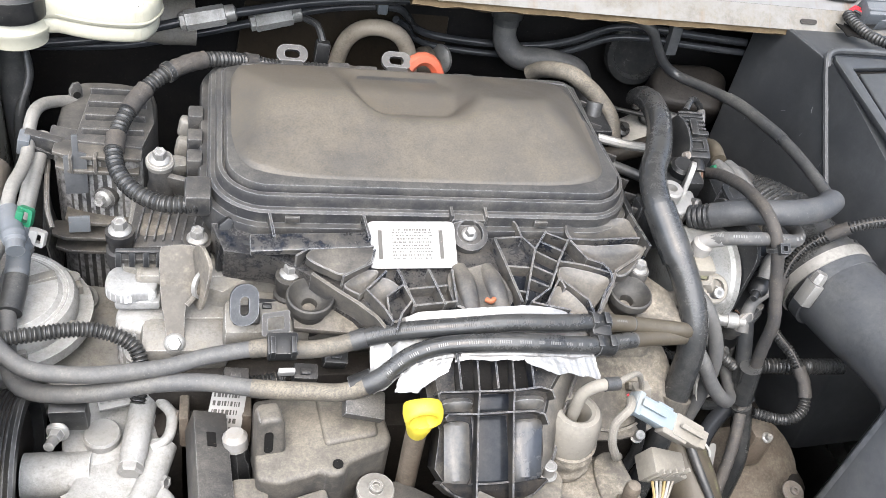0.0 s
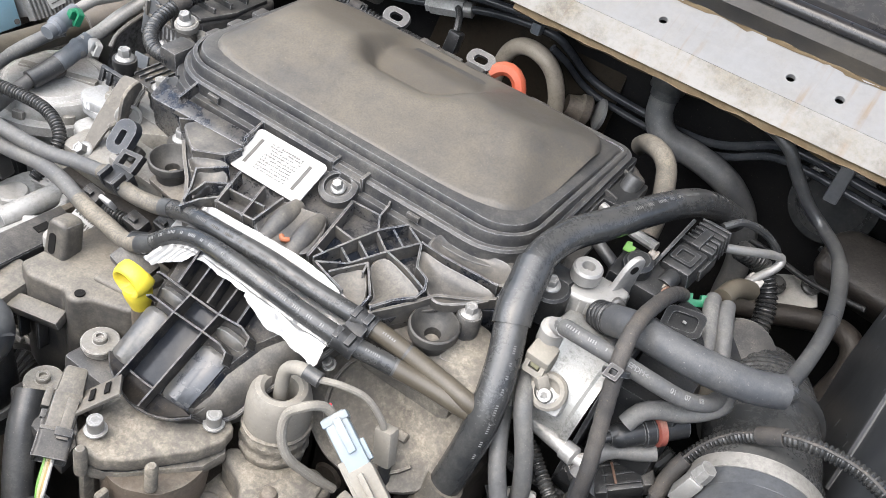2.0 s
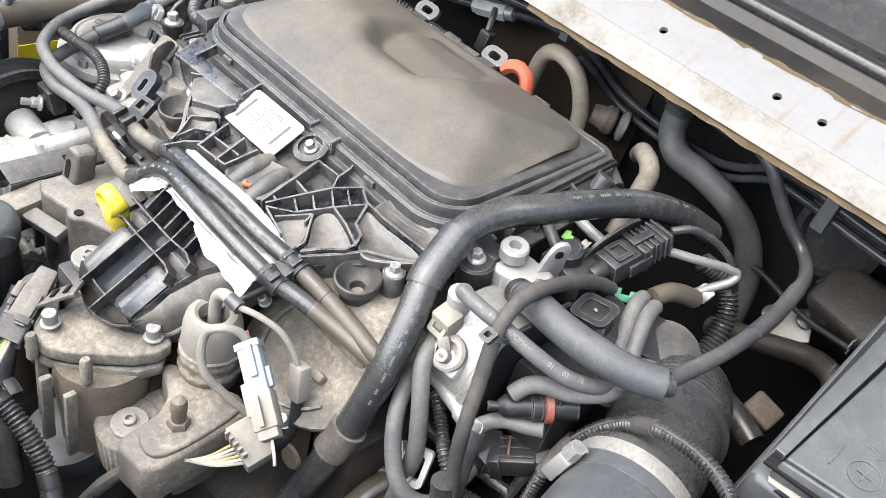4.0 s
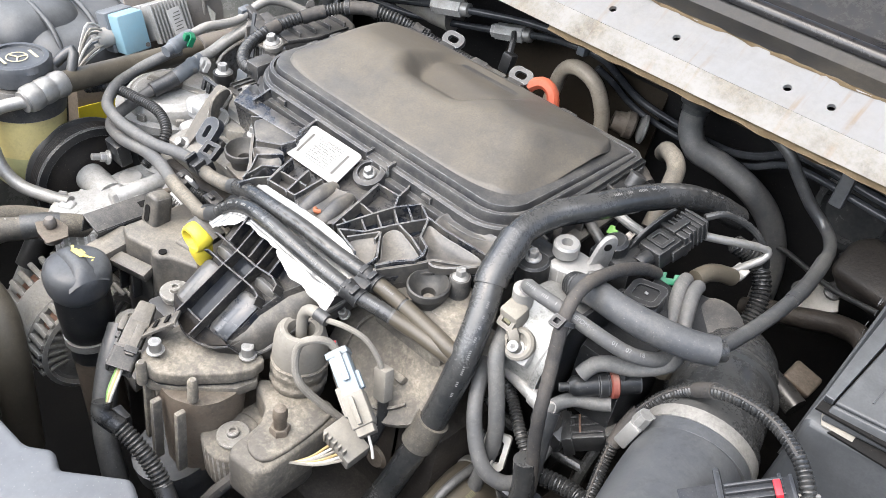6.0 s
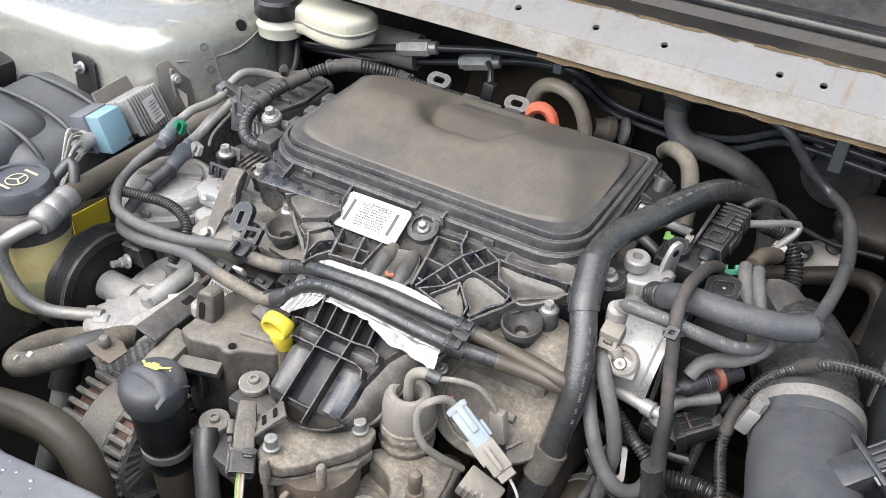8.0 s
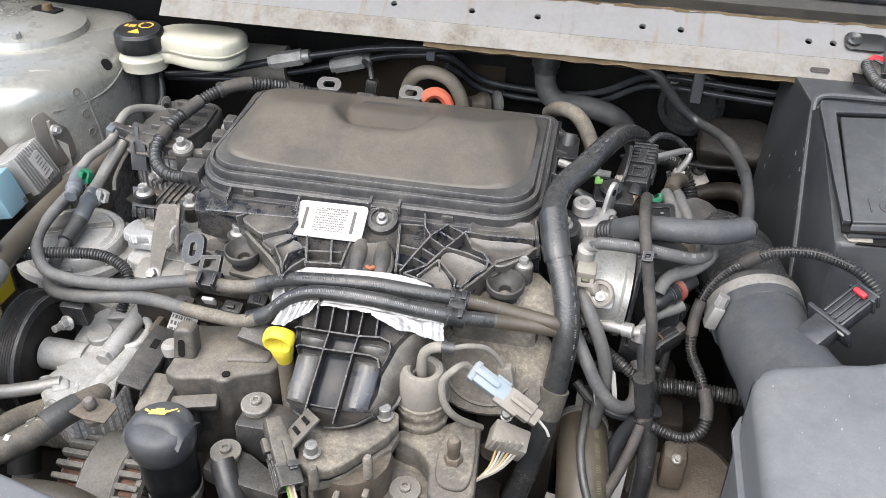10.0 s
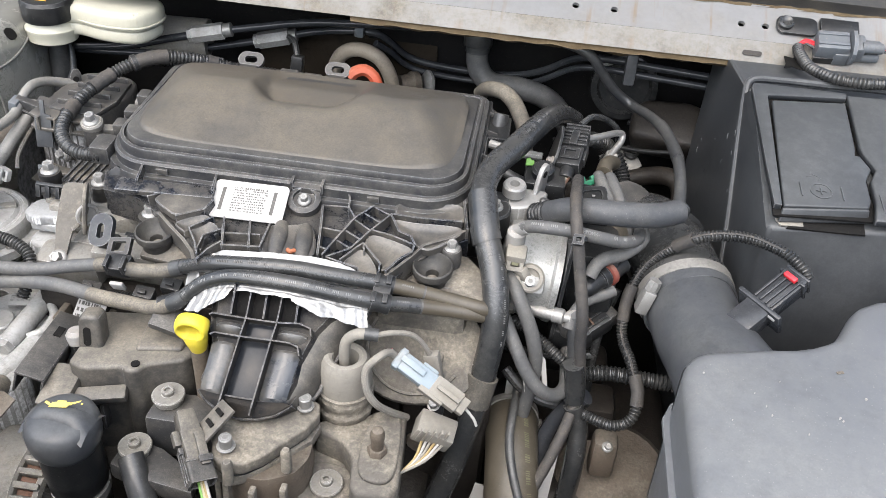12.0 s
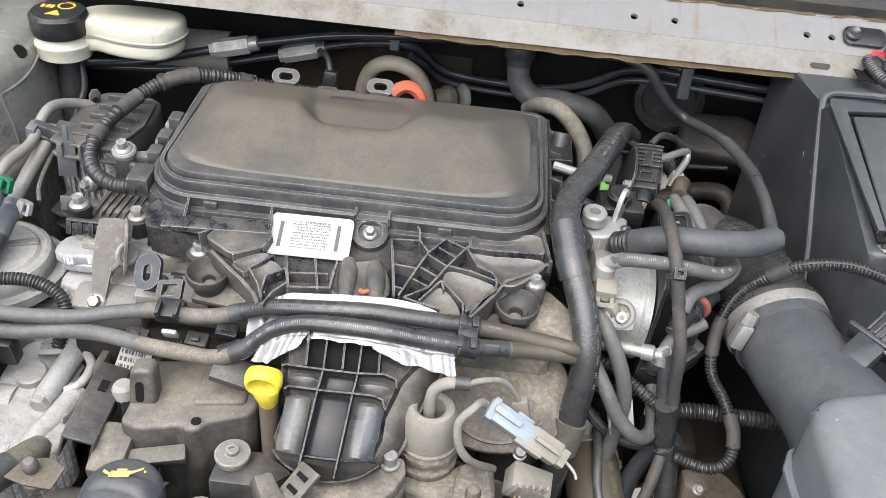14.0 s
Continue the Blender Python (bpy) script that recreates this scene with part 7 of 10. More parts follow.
    part("can", lathe([(0.016, -0.022), (0.021, -0.016), (0.0245, -0.010), (0.0255, 0.0), (0.0265, 0.002), (0.0265, 0.006), (0.0250, 0.008), (0.0250, 0.013), (0.0262, 0.015), (0.0262, 0.020), (0.0245, 0.022), (0.024, 0.03)], at, (0, -0.02, 1), 48, shape=lambda a, h: 1 + (0.025 * math.sin(14 * a) if 0.001 <= h <= 0.0065 or 0.0145 <= h <= 0.0205 else 0)), "brown", ob)
    part("cap", lathe([(0.0246, 0.0), (0.0252, 0.004), (0.0248, 0.014), (0.0240, 0.024), (0.0222, 0.032), (0.0190, 0.0365), (0.0155, 0.0372), (0.0125, 0.0352), (0.0115, 0.030), (0.0115, 0.010), (0, 0.010)], (0.2925, 0.4365, 0.894), (0, -0.02, 1), 40, shape=lambda a, h: 1 + 0.012 * math.sin(2 * a + 40 * h)), "beige", ob, "dust-brown rubber cap")
    part("seam", lathe([(0.0252, 0.000), (0.0266, 0.001), (0.0266, 0.003), (0.0252, 0.004)], (0.2925, 0.4365, 0.892), (0, -0.02, 1), 40, shape=lambda a, h: 1 + 0.03 * max(0.0, math.sin(3 * a)) ** 6), "brown", ob)
    part("stem", lathe([(0.010, -0.05), (0.010, 0), (0, 0)], (0.292, 0.437, 0.848), (0, 0, 1), 16), "rusty", ob)
    for a in (215, 260, 305):
        part("leg", block((0.2925 + 0.017 * math.cos(radians(a)), 0.4365 + 0.017 * math.sin(radians(a)), 0.842), (0.006, 0.005, 0.03), bevel=0.001), "rusty", ob)
    part("hose", tube([(0.2915, 0.4375, 0.905), (0.2910, 0.4372, 0.936), (0.294, 0.4375, 0.949), (0.303, 0.437, 0.957), (0.315, 0.4375, 0.9585)], 0.0052, seg=14, step=0.003), "beige", ob)
    part("hose_end", tube([(0.309, 0.437, 0.9585), (0.3215, 0.4385, 0.9575)], 0.0058, seg=14, step=0.003, shape=worn(0.05)), "rubber", ob)
    part("thin_line", tube([(0.320, 0.438, 0.958), (0.334, 0.446, 0.957), (0.350, 0.457, 0.948), (0.362, 0.464, 0.930), (0.368, 0.466, 0.915)], 0.0026, seg=10, step=0.004), "beige", ob)
    return ob


vacuum_can()
ob = thing("line_connector", (0.36, 0.47, 0.88), "brown dusty plastic line connector with a braided tail", "connector")
part("body", block((0.371, 0.466, 0.905), (0.015, 0.012, 0.032), (0.25, -0.15, -1), bevel=0.002), "beige", ob)
part("braid", tube([(0.375, 0.464, 0.889), (0.380, 0.460, 0.868), (0.379, 0.453, 0.848), (0.370, 0.447, 0.828)], 0.0050, seg=12, step=0.001, shape=lambda s, a, w: 1 + 0.07 * math.sin(s * 2600 + 6 * a)), "black", ob)


def wire_plug():
    ob = thing("sensor_plug", (0.375, 0.425, 0.89), "pale blue and grey in-line sensor plug with wires", "plug")
    a, b = Vector((0.339, 0.436, 0.938)), Vector((0.405, 0.4155, 0.908))
    d = (b - a).normalized()
    up = (-0.2, -0.45, 0.85)
    part("plug", block(a + d * 0.022, (0.0175, 0.014, 0.044), d, up, bevel=0.002), "bluewhite", ob, "pale blue plug half")
    part("collar", block(a + d * 0.004, (0.0200, 0.0155, 0.006), d, up, bevel=0.001), "bluewhite", ob)
    part("latch", block(a + d * 0.020 + Vector((0.0, -0.004, 0.009)), (0.006, 0.003, 0.026), d, up, bevel=0.0008), "bluewhite", ob)
    part("side_latch", block(a + d * 0.030 + Vector((0.006, 0.007, 0.004)), (0.004, 0.006, 0.016), d, up, bevel=0.0008), "bluewhite", ob)
    part("socket", block(a + d * 0.056, (0.0195, 0.016, 0.030), d, up, bevel=0.002), "beige", ob, "taupe socket half")
    part("socket_flange", block(a + d * 0.050 + Vector((-0.008, -0.006, -0.002)), (0.006, 0.012, 0.026), d, up, bevel=0.0012), "beige", ob)
    part("socket_end", block(a + d * 0.073, (0.0155, 0.012, 0.010), d, up, bevel=0.001), "beige", ob)
    part("rib", block(a + d * 0.056 + Vector((0.003, -0.008, 0.008)), (0.004, 0.004, 0.024), d, up, bevel=0.0008), "beige", ob)
    part("wire", tube([(0.339, 0.436, 0.938), (0.333, 0.43, 0.947), (0.326, 0.417, 0.951), (0.316, 0.413, 0.938), (0.318, 0.409, 0.918), (0.326, 0.41, 0.902), (0.336, 0.421, 0.884), (0.352, 0.438, 0.862)], 0.0036, seg=10, step=0.004), "beige", ob)
    for k, m in enumerate(("red", "white_plastic", "black")):
        part("lead", tube([a - d * 0.001 + Vector((0, 0.002 * k - 0.002, 0)), a - d * 0.007 + Vector((0.001, 0, 0.004))], 0.0011, seg=6), m, ob)
    part("tail", tube([b + d * 0.003, b + d * 0.012 + Vector((0, 0, -0.004)), b + d * 0.016 + Vector((0, 0, -0.010))], 0.0013, seg=8), "white_plastic", ob)
    q = thing("wiring_plug", (0.375, 0.415, 0.85), "dusty ribbed plug with a fan of thin wires", "plug")
    c = Vector((0.381, 0.417, 0.872))
    part("housing", block(c, (0.036, 0.024, 0.024), (0.3, -0.3, 0.9), bevel=0.002), "beige", q)
    for k in range(5):
        part("rib", block(c + Vector((-0.012 + 0.006 * k, -0.013, 0.006)), (0.002, 0.004, 0.022), (0.3, -0.3, 0.9), bevel=0.0005), "beige", q)
    for k in range(6):
        part("wire", tube([c + Vector((-0.010 + 0.004 * k, -0.010, -0.006)), c + Vector((-0.014 + 0.002 * k, -0.028, -0.012)), c + Vector((-0.030, -0.045, -0.024 + 0.001 * k))], 0.0013, seg=6), ("yellow_wire", "white_plastic", "beige")[k % 3], q)
    part("loom", tube([c + Vector((-0.028, -0.043, -0.022)), c + Vector((-0.05, -0.06, -0.035)), (0.31, 0.33, 0.80), (0.29, 0.31, 0.74)], 0.006, seg=10, step=0.002, shape=taped()), "tape", q)
    part("tie", block(c + Vector((-0.038, -0.052, -0.022)), (0.012, 0.008, 0.008), (0.6, -0.5, 0.6), bevel=0.001), "grey", q)
    return ob


wire_plug()


def heat_plate():
    """Dusty pressed plate between the actuator and the breather hose."""
    ob = thing("heat_plate", (0.35, 0.52, 0.87), "pressed metal plate caked with brown dust", "heat shield")
    u, v = Vector((1, 0.0, 0.0)), Vector((0, 0.80, 0.60))
    part("plate", prism(smooth([(-0.05, -0.040), (-0.015, -0.056), (0.03, -0.052), (0.060, -0.03), (0.066, 0.01), (0.045, 0.04), (-0.03, 0.048), (-0.066, 0.03), (-0.068, -0.02)]), 0.012, (0.350, 0.496, 0.902), u, v, bevel=0.004), "brown", ob)
    part("rim", strip([Vector((0.350, 0.496, 0.902)) + u * a + v * b for a, b in arc(0, 0.0, 0.048, 100, 330, 22)], 0.003, 0.004, u.cross(v)), "brown", ob)
    part("peg", block((0.372, 0.486, 0.900), (0.012, 0.008, 0.01), u.cross(v), bevel=0.002), "brown", ob)
    bolt(ob, (0.375, 0.456, 0.866), (0, -0.5, 0.8), 0.016, "torx")
    bolt(ob, (0.302, 0.478, 0.93), (0, -0.5, 0.8), 0.014, "torx")
    return ob


heat_plate()

# dipstick
ob = thing("dipstick", (0.155, 0.425, 0.88), "bright yellow plastic dipstick handle on a brown tube", "dipstick")
part("tube", tube([(0.158, 0.43, 0.84), (0.157, 0.429, 0.90), (0.1565, 0.4275, 0.928)], 0.0085, seg=14), "rusty", ob)
own = lathe([(0.0080, -0.004), (0.0092, 0.002), (0.0105, 0.008), (0.0112, 0.014), (0.0100, 0.019), (0, 0.021)], (0.1565, 0.4265, 0.926), (-0.05, -0.2, 1), 24)
mid = Vector((0.1555, 0.4200, 0.9535))
rings = []
for i in range(28):
    a = math.tau * i / 28
    rad = Vector((math.cos(a), -0.28 * math.sin(a), 0.80 * math.sin(a)))
    side = Vector((0.0, 0.93, 0.36)).normalized()
    wide = 0.0085 - 0.002 * math.sin(a)
    rings.append([own.verts.new(mid + rad * (0.0125 + 0.0032 * math.cos(q)) + side * (wide * math.sin(q))) for q in (0.0, 0.7, 1.25, 1.9, 2.5, math.pi, 3.8, 4.4, 5.0, 5.6)])
for i in range(28):
    p, q = rings[i], rings[(i + 1) % 28]
    for j in range(10):
        own.faces.new((p[j], p[(j + 1) % 10], q[(j + 1) % 10], q[j]))
part("handle", own, "yellow", ob, "bright yellow ring handle", angle=60)
part("web", lathe([(0.0105, -0.0012), (0.0105, 0.0012)], mid + Vector((0, 0.003, 0.001)), (0.0, 0.93, 0.36), 24), "yellow", ob)


def bracket_cover():
    """Black dusty cover with a slotted upright, beside the pump."""
    ob = thing("plastic_shroud", (0.09, 0.43, 0.8), "black plastic shroud with a slotted upright, brown with dust", "shroud")
    part("shell", prism([(0.034, 0.410), (0.052, 0.404), (0.084, 0.414), (0.089, 0.409), (0.101, 0.410), (0.106, 0.421), (0.138, 0.433), (0.143, 0.443), (0.136, 0.492), (0.080, 0.494), (0.034, 0.486)], 0.11, (0, 0, 0.888), (1, 0, 0.0), (0, 1, 0.022), bevel=0.0045, seg=3), "shroud", ob)
    part("raised_pad", prism([(0.088, 0.436), (0.132, 0.444), (0.130, 0.486), (0.084, 0.484)], 0.010, (0, 0, 0.8915), (1, 0, 0.0), (0, 1, 0.022), bevel=0.005, seg=4), "shroud", ob)
    part("front_step", block((0.066, 0.401, 0.868), (0.050, 0.016, 0.012), (0, -0.3, 1), bevel=0.003, spin=14), "shroud", ob)
    part("rib", block((0.066, 0.404, 0.845), (0.004, 0.010, 0.04), (0, 0, 1), bevel=0.0015), "shroud", ob)
    part("rib", block((0.045, 0.402, 0.845), (0.004, 0.010, 0.04), (0, 0, 1), bevel=0.0015), "shroud", ob)
    part("hole", lathe([(0.0042, 0), (0.0042, 0.0012), (0, 0.0012)], (0.0965, 0.4185, 0.8975), (0, -0.02, 1), 16), "deep", ob, "small drilled hole")
    up = prism([(-0.0125, -0.034), (0.0135, -0.034), (0.0105, 0.018), (0.007, 0.024), (-0.007, 0.024), (-0.0105, 0.019)], 0.022, (0.0460, 0.4335, 0.907), (1, 0.12, 0), (0, 0.18, 1), bevel=0.004, seg=3)
    part("upright", up, "shroud", ob)
    part("slot", prism(rounded(-0.0034, -0.010, 0.0034, 0.010, 0.0033), 0.0012, (0.0440, 0.4330, 0.909), (1, 0.12, 0), (0, 0.18, 1), bevel=0), "deep", ob, "long slot")
    part("side_fin", block((0.03, 0.40, 0.865), (0.03, 0.05, 0.03), (0, -0.2, 1), bevel=0.005), "shroud", ob)
    return ob


bracket_cover()
ob = thing("channel_bracket", (0.0, 0.43, 0.85), "black steel channel bracket with a slot", "bracket")
ca, cb = Vector((0.000, 0.485, 0.886)), Vector((0.006, 0.389, 0.890))
cd = (cb - ca)
cm = (ca + cb) / 2
cu = cd.normalized()
part("web", block(cm, (0.027, 0.003, cd.length), cu, (0.3, -0.1, 1), bevel=0.001), "black_dusty", ob)
for s in (-1, 1):
    side = cu.cross(Vector((0.3, -0.1, 1))).normalized()
    part("flange", block(cm + side * s * 0.0125 - Vector((0.003, 0, 0.012)), (0.0022, 0.024, cd.length), cu, (0.3, -0.1, 1), bevel=0.0008), "black_dusty", ob)
part("slot", block(ca + cu * 0.03 + Vector((0.0, 0.0, 0.0022)), (0.007, 0.001, 0.014), cu, (0.3, -0.1, 1), bevel=0), "deep", ob)
ob = thing("glow_plug_connector", (0.06, 0.47, 0.87), "black hexagonal sensor connector with a paper tag", "connector")
part("body", lathe([(0.012, -0.03), (0.012, 0.0), (0.009, 0.004), (0.009, 0.014), (0, 0.015)], (0.022, 0.452, 0.868), (-0.1, 0.1, 1), 8), "black", ob)
part("cap", lathe([(0.010, 0.0), (0.010, 0.010), (0.007, 0.014), (0, 0.014)], (0.0205, 0.4535, 0.882), (-0.1, 0.1, 1), 12), "grey", ob)
tag_u, tag_v = Vector((0.9, 0.1, -0.25)), Vector((0.15, 0.6, 0.75))
part("tag", prism([(-0.015, -0.02), (0.015, -0.02), (0.015, 0.018), (-0.013, 0.022)], 0.0008, (0.013, 0.488, 0.884), tag_u, tag_v, bevel=0), "paper", ob, "folded paper tag with print")
own = bmesh.new()
tu, tv = tag_u.normalized(), tag_v.normalized()
tw = tu.cross(tv).normalized()
rnd = random.Random(8)
for r in range(5):
    x = -0.012
    while x < 0.010:
        k = rnd.uniform(0.0006, 0.003)
        own.faces.new([own.verts.new(Vector((0.013, 0.488, 0.884)) + tu * a + tv * b + tw * 0.0004) for a, b in ((x, -0.017 + 0.007 * r), (x + k, -0.017 + 0.007 * r), (x + k, -0.013 + 0.007 * r), (x, -0.013 + 0.007 * r))])
        x += k + rnd.uniform(0.0006, 0.0016)
part("print", own, "ink", ob)


def oil_filler():
    ob = thing("oil_filler", (0.056, 0.352, 0.75), "black plastic oil filler cap on its neck, yellow oil-can symbol", "oil filler")
    ax = (0.0, -0.08, 1)
    c = Vector((0.060, 0.346, 0.880))
    cap = part("cap", lathe([(0.0265, -0.022), (0.029, -0.018), (0.0312, -0.012), (0.0322, -0.004), (0.0322, 0.004), (0.0305, 0.010), (0.026, 0.0145), (0.016, 0.0170), (0, 0.0178)], c, ax, 48), "clean", ob, "dark grey domed cap")
    d = Vector((0.97, -0.08, 0)).normalized()
    g = Vector((d.y, -d.x, 0))
    own = bmesh.new()
    rows = []
    for k in range(13):
        f = 2 * k / 12 - 1
        half = 0.0095 + 0.004 * abs(f) ** 2
        crest = 0.0225 - 0.012 * abs(f) ** 3.5
        rows.append([own.verts.new(c + d * (0.0300 * f) + g * (half * q) + Vector((0, 0.08 * 0, crest * hq))) for q, hq in ((-1.5, 0.35), (-0.95, 0.75), (-0.5, 0.97), (0.0, 1.0), (0.5, 0.97), (0.95, 0.75), (1.5, 0.35))])
    for p, q in zip(rows, rows[1:]):
        for k in range(6):
            own.faces.new((p[k], p[k + 1], q[k + 1], q[k]))
    part("grip", own, "clean", cap, "raised finger grip", angle=60)
    # oil-can symbol
    own = bmesh.new()
    o = c + Vector((0.0, 0.004, 0.0236))

    def q(pts_):
        own.faces.new([own.verts.new(o + Vector((0.95, 0.15, 0)) * a + Vector((-0.15, 0.95, 0.07)) * b) for a, b in pts_])

    q([(-0.010, -0.003), (0.006, -0.003), (0.008, 0.003), (-0.008, 0.003)])
    q([(0.006, -0.001), (0.016, 0.004), (0.017, 0.006), (0.0065, 0.002)])
    q([(-0.015, 0.002), (-0.010, -0.001), (-0.009, 0.001), (-0.014, 0.0045)])
    q([(-0.004, 0.0035), (0.004, 0.0035), (0.004, 0.005), (-0.004, 0.005)])
    q([(0.0175, 0.001), (0.019, 0.001), (0.019, 0.003), (0.0175, 0.003)])
    part("symbol", own, "symbol", cap, "yellow oil-can symbol")
    part("neck", lathe([(0.0235, -0.11), (0.0235, -0.078), (0.0262, -0.074), (0.0275, -0.05), (0.0272, -0.02)], c, ax, 36), "black", ob)
    part("clamp", lathe([(0.0255, -0.088), (0.0265, -0.088), (0.0265, -0.079), (0.0255, -0.079)], c, ax, 32), "steel", ob)
    part("lower_neck", lathe([(0.0225, -0.22), (0.0225, -0.1)], c, ax, 28), "rusty", ob)
    return ob


oil_filler()


def small_mounts():
    """Two rubber-bushed lugs, the black arm and the plug beside the valve."""
    ob = thing("bushed_bracket", (0.14, 0.37, 0.83), "black plastic bracket with two bushed bolts", "bracket")
    part("arm", prism([(-0.022, -0.02), (0.02, -0.028), (0.065, -0.03), (0.06, -0.008), (0.02, 0.012), (-0.018, 0.018)], 0.02, (0.112, 0.372, 0.832), (1, -0.1, 0), (0, 1, 0), bevel=0.004), "black_dusty", ob)
    part("arm", prism([(-0.02, -0.02), (0.03, -0.02), (0.05, 0.0), (0.02, 0.02), (-0.018, 0.018)], 0.05, (0.132, 0.408, 0.862), (1, 0, 0), (0, 1, 0), bevel=0.005), "black_dusty", ob)
    for p in ((0.1085, 0.373, 0.838), (0.1282, 0.412, 0.870)):
        part("bush", lathe([(0.010, -0.034), (0.0135, -0.028), (0.0135, -0.020), (0.0115, -0.018), (0.0115, -0.008), (0.0135, -0.006), (0.0135, -0.001), (0.012, 0.0)], p, (0, 0, 1), 28), "alu_dirty", ob)
        bolt(ob, p, (0, -0.05, 1), 0.0385, "washer", "alu_dirty")
    q = thing("valve_plug", (0.19, 0.33, 0.86), "dusty dark plug with yellow-green wires on its bracket", "plug")
    a, b = Vector((0.168, 0.358, 0.905)), Vector((0.204, 0.304, 0.878))
    d = (b - a).normalized()
    up = (0.3, 0, 1)
    bs = basis(d, up)

    def at(x, y, z):
        return a + bs @ Vector((x, y, z))

    part("housing", block(at(0, 0, 0.030), (0.020, 0.017, 0.030), d, up, bevel=0.003), "shroud", q)
    part("neck", block(at(0, 0, 0.008), (0.016, 0.014, 0.024), d, up, bevel=0.003, taper=1.2), "shroud", q)
    part("socket", ring_plate(rounded(-0.0115, -0.009, 0.0115, 0.009, 0.003), rounded(-0.0095, -0.007, 0.0095, 0.007, 0.002), -0.020, at(0, 0, 0.044), bs @ Vector((1, 0, 0)), bs @ Vector((0, 1, 0))), "black_dusty", q)
    # Near-black floor stands in for the shade inside the socket.
    part("socket_floor", block(at(0, 0, 0.050), (0.020, 0.015, 0.004), d, up, bevel=0), "deep", q)
    part("socket_step", block(at(0, 0, 0.044), (0.024, 0.0195, 0.003), d, up, bevel=0.001), "shroud", q)
    part("latch", block(at(0.004, 0.010, 0.036), (0.008, 0.004, 0.030), d, up, bevel=0.001), "shroud", q)
    part("latch_nose", block(at(0.004, 0.0125, 0.046), (0.012, 0.003, 0.006), d, up, bevel=0.001), "black_dusty", q)
    for k in range(3):
        part("side_rib", block(at(-0.0115, 0.004 - 0.005 * k, 0.046), (0.002, 0.002, 0.030), d, up, bevel=0.0005), "black_dusty", q)
    part("side_lug", block(at(-0.013, 0.002, 0.022), (0.006, 0.008, 0.014), d, up, bevel=0.0015), "shroud", q)
    part("side_lug", block(at(-0.0125, 0.004, 0.034), (0.004, 0.005, 0.006), d, up, bevel=0.001), "black_dusty", q)
    sh = prism([(-0.012, -0.022), (0.012, -0.022), (0.012, 0.022), (-0.012, 0.022)], 0.003, (0.193, 0.352, 0.906), (0.6, -0.6, 0.2), (0.5, 0.6, 0.5), bevel=0.0006)
    part("slotted_plate", sh, "shroud", q)
    for k in range(3):
        part("slot", block(Vector((0.193, 0.352, 0.9075)) + Vector((0.5, 0.6, 0.5)).normalized() * (0.012 * k - 0.012), (0.012, 0.004, 0.001), Vector((0.6, -0.6, 0.2)).cross(Vector((0.5, 0.6, 0.5))), (0.5, 0.6, 0.5), bevel=0), "deep", q)
    for k, m in enumerate(("lime", "emblem", "yellow_wire", "white_plastic")):
        part("wire", tube([b - d * 0.014 + Vector((0.002 * k - 0.003, 0, 0)), b + d * 0.012 + Vector((0.002 * k - 0.003, 0, -0.004)), b + d * 0.02 + Vector((0, 0, -0.016))], 0.0014, seg=6), m, q)
    hose("front_conduit", [(0.208, 0.288, 0.862), (0.213, 0.285, 0.852), (0.225, 0.292, 0.842), (0.245, 0.298, 0.830), (0.268, 0.302, 0.812), (0.29, 0.30, 0.79), (0.32, 0.29, 0.76)], 0.0085, "conduit", "dusty corrugated conduit in front of the valve", "conduit", lambda s, a, w: (corrugated(0.004, 0.24)(s, a, w) if 0.03 < s < 0.095 else taped()(s, a, w)), 0.0009)
    return ob


small_mounts()


def alternator():
    ob = thing("alternator", (0.0, 0.36, 0.66), "dirty aluminium alternator with copper windings in its slots", "alternator")
    ax = Vector((1, 0.0, 0.0))
    c = Vector((-0.018, 0.372, 0.748))
    part("housing", lathe([(0.03, -0.055), (0.046, -0.05), (0.053, -0.03), (0.053, 0.03), (0.048, 0.042), (0.026, 0.048), (0.020, 0.054), (0, 0.054)], c, ax, 40, shape=lambda a_, h_: 1 + 0.05 * noise.noise(Vector((2 * math.cos(a_), 2 * math.sin(a_), h_ * 25)))), "alu_dirty", ob)
    part("winding", lathe([(0.050, -0.046), (0.0550, -0.034), (0.0550, 0.030), (0.050, 0.040)], c, ax, 40), "copper", ob)
    for a in range(14, 206, 12):
        y, z = math.cos(radians(a)), math.sin(radians(a))
        p = Vector((0, y, z))
        part("fin", block(c + p * 0.0605 + Vector((-0.034, 0, 0)), (0.030, 0.0065, 0.010), p, (0, -z, y), bevel=0.002), "alu_dirty", ob)
        part("fin", block(c + p * 0.0595 + Vector((0.031, 0, 0)), (0.026, 0.0065, 0.010), p, (0, -z, y), bevel=0.002), "alu_dirty", ob)
        part("spoke", block(c + p * 0.043 + Vector((0.040, 0, 0)), (0.012, 0.0055, 0.028), p, (0, -z, y), bevel=0.002), "alu_dirty", ob)
    part("end_ring", lathe([(0.0555, 0.038), (0.0605, 0.039), (0.0605, 0.044), (0.0555, 0.046), (0.0525, 0.042)], c, ax, 40), "alu_dirty", ob)
    part("band", lathe([(0.0625, -0.021), (0.0655, -0.018), (0.0655, 0.018), (0.0625, 0.021)], c, ax, 40), "alu_dirty", ob)
    return ob


alternator()


def pump():
    """Power steering pump with its pulley, pipes and bolts."""
    ob = thing("steering_pump", (-0.07, 0.45, 0.8), "weathered cast aluminium power steering pump", "steering pump")
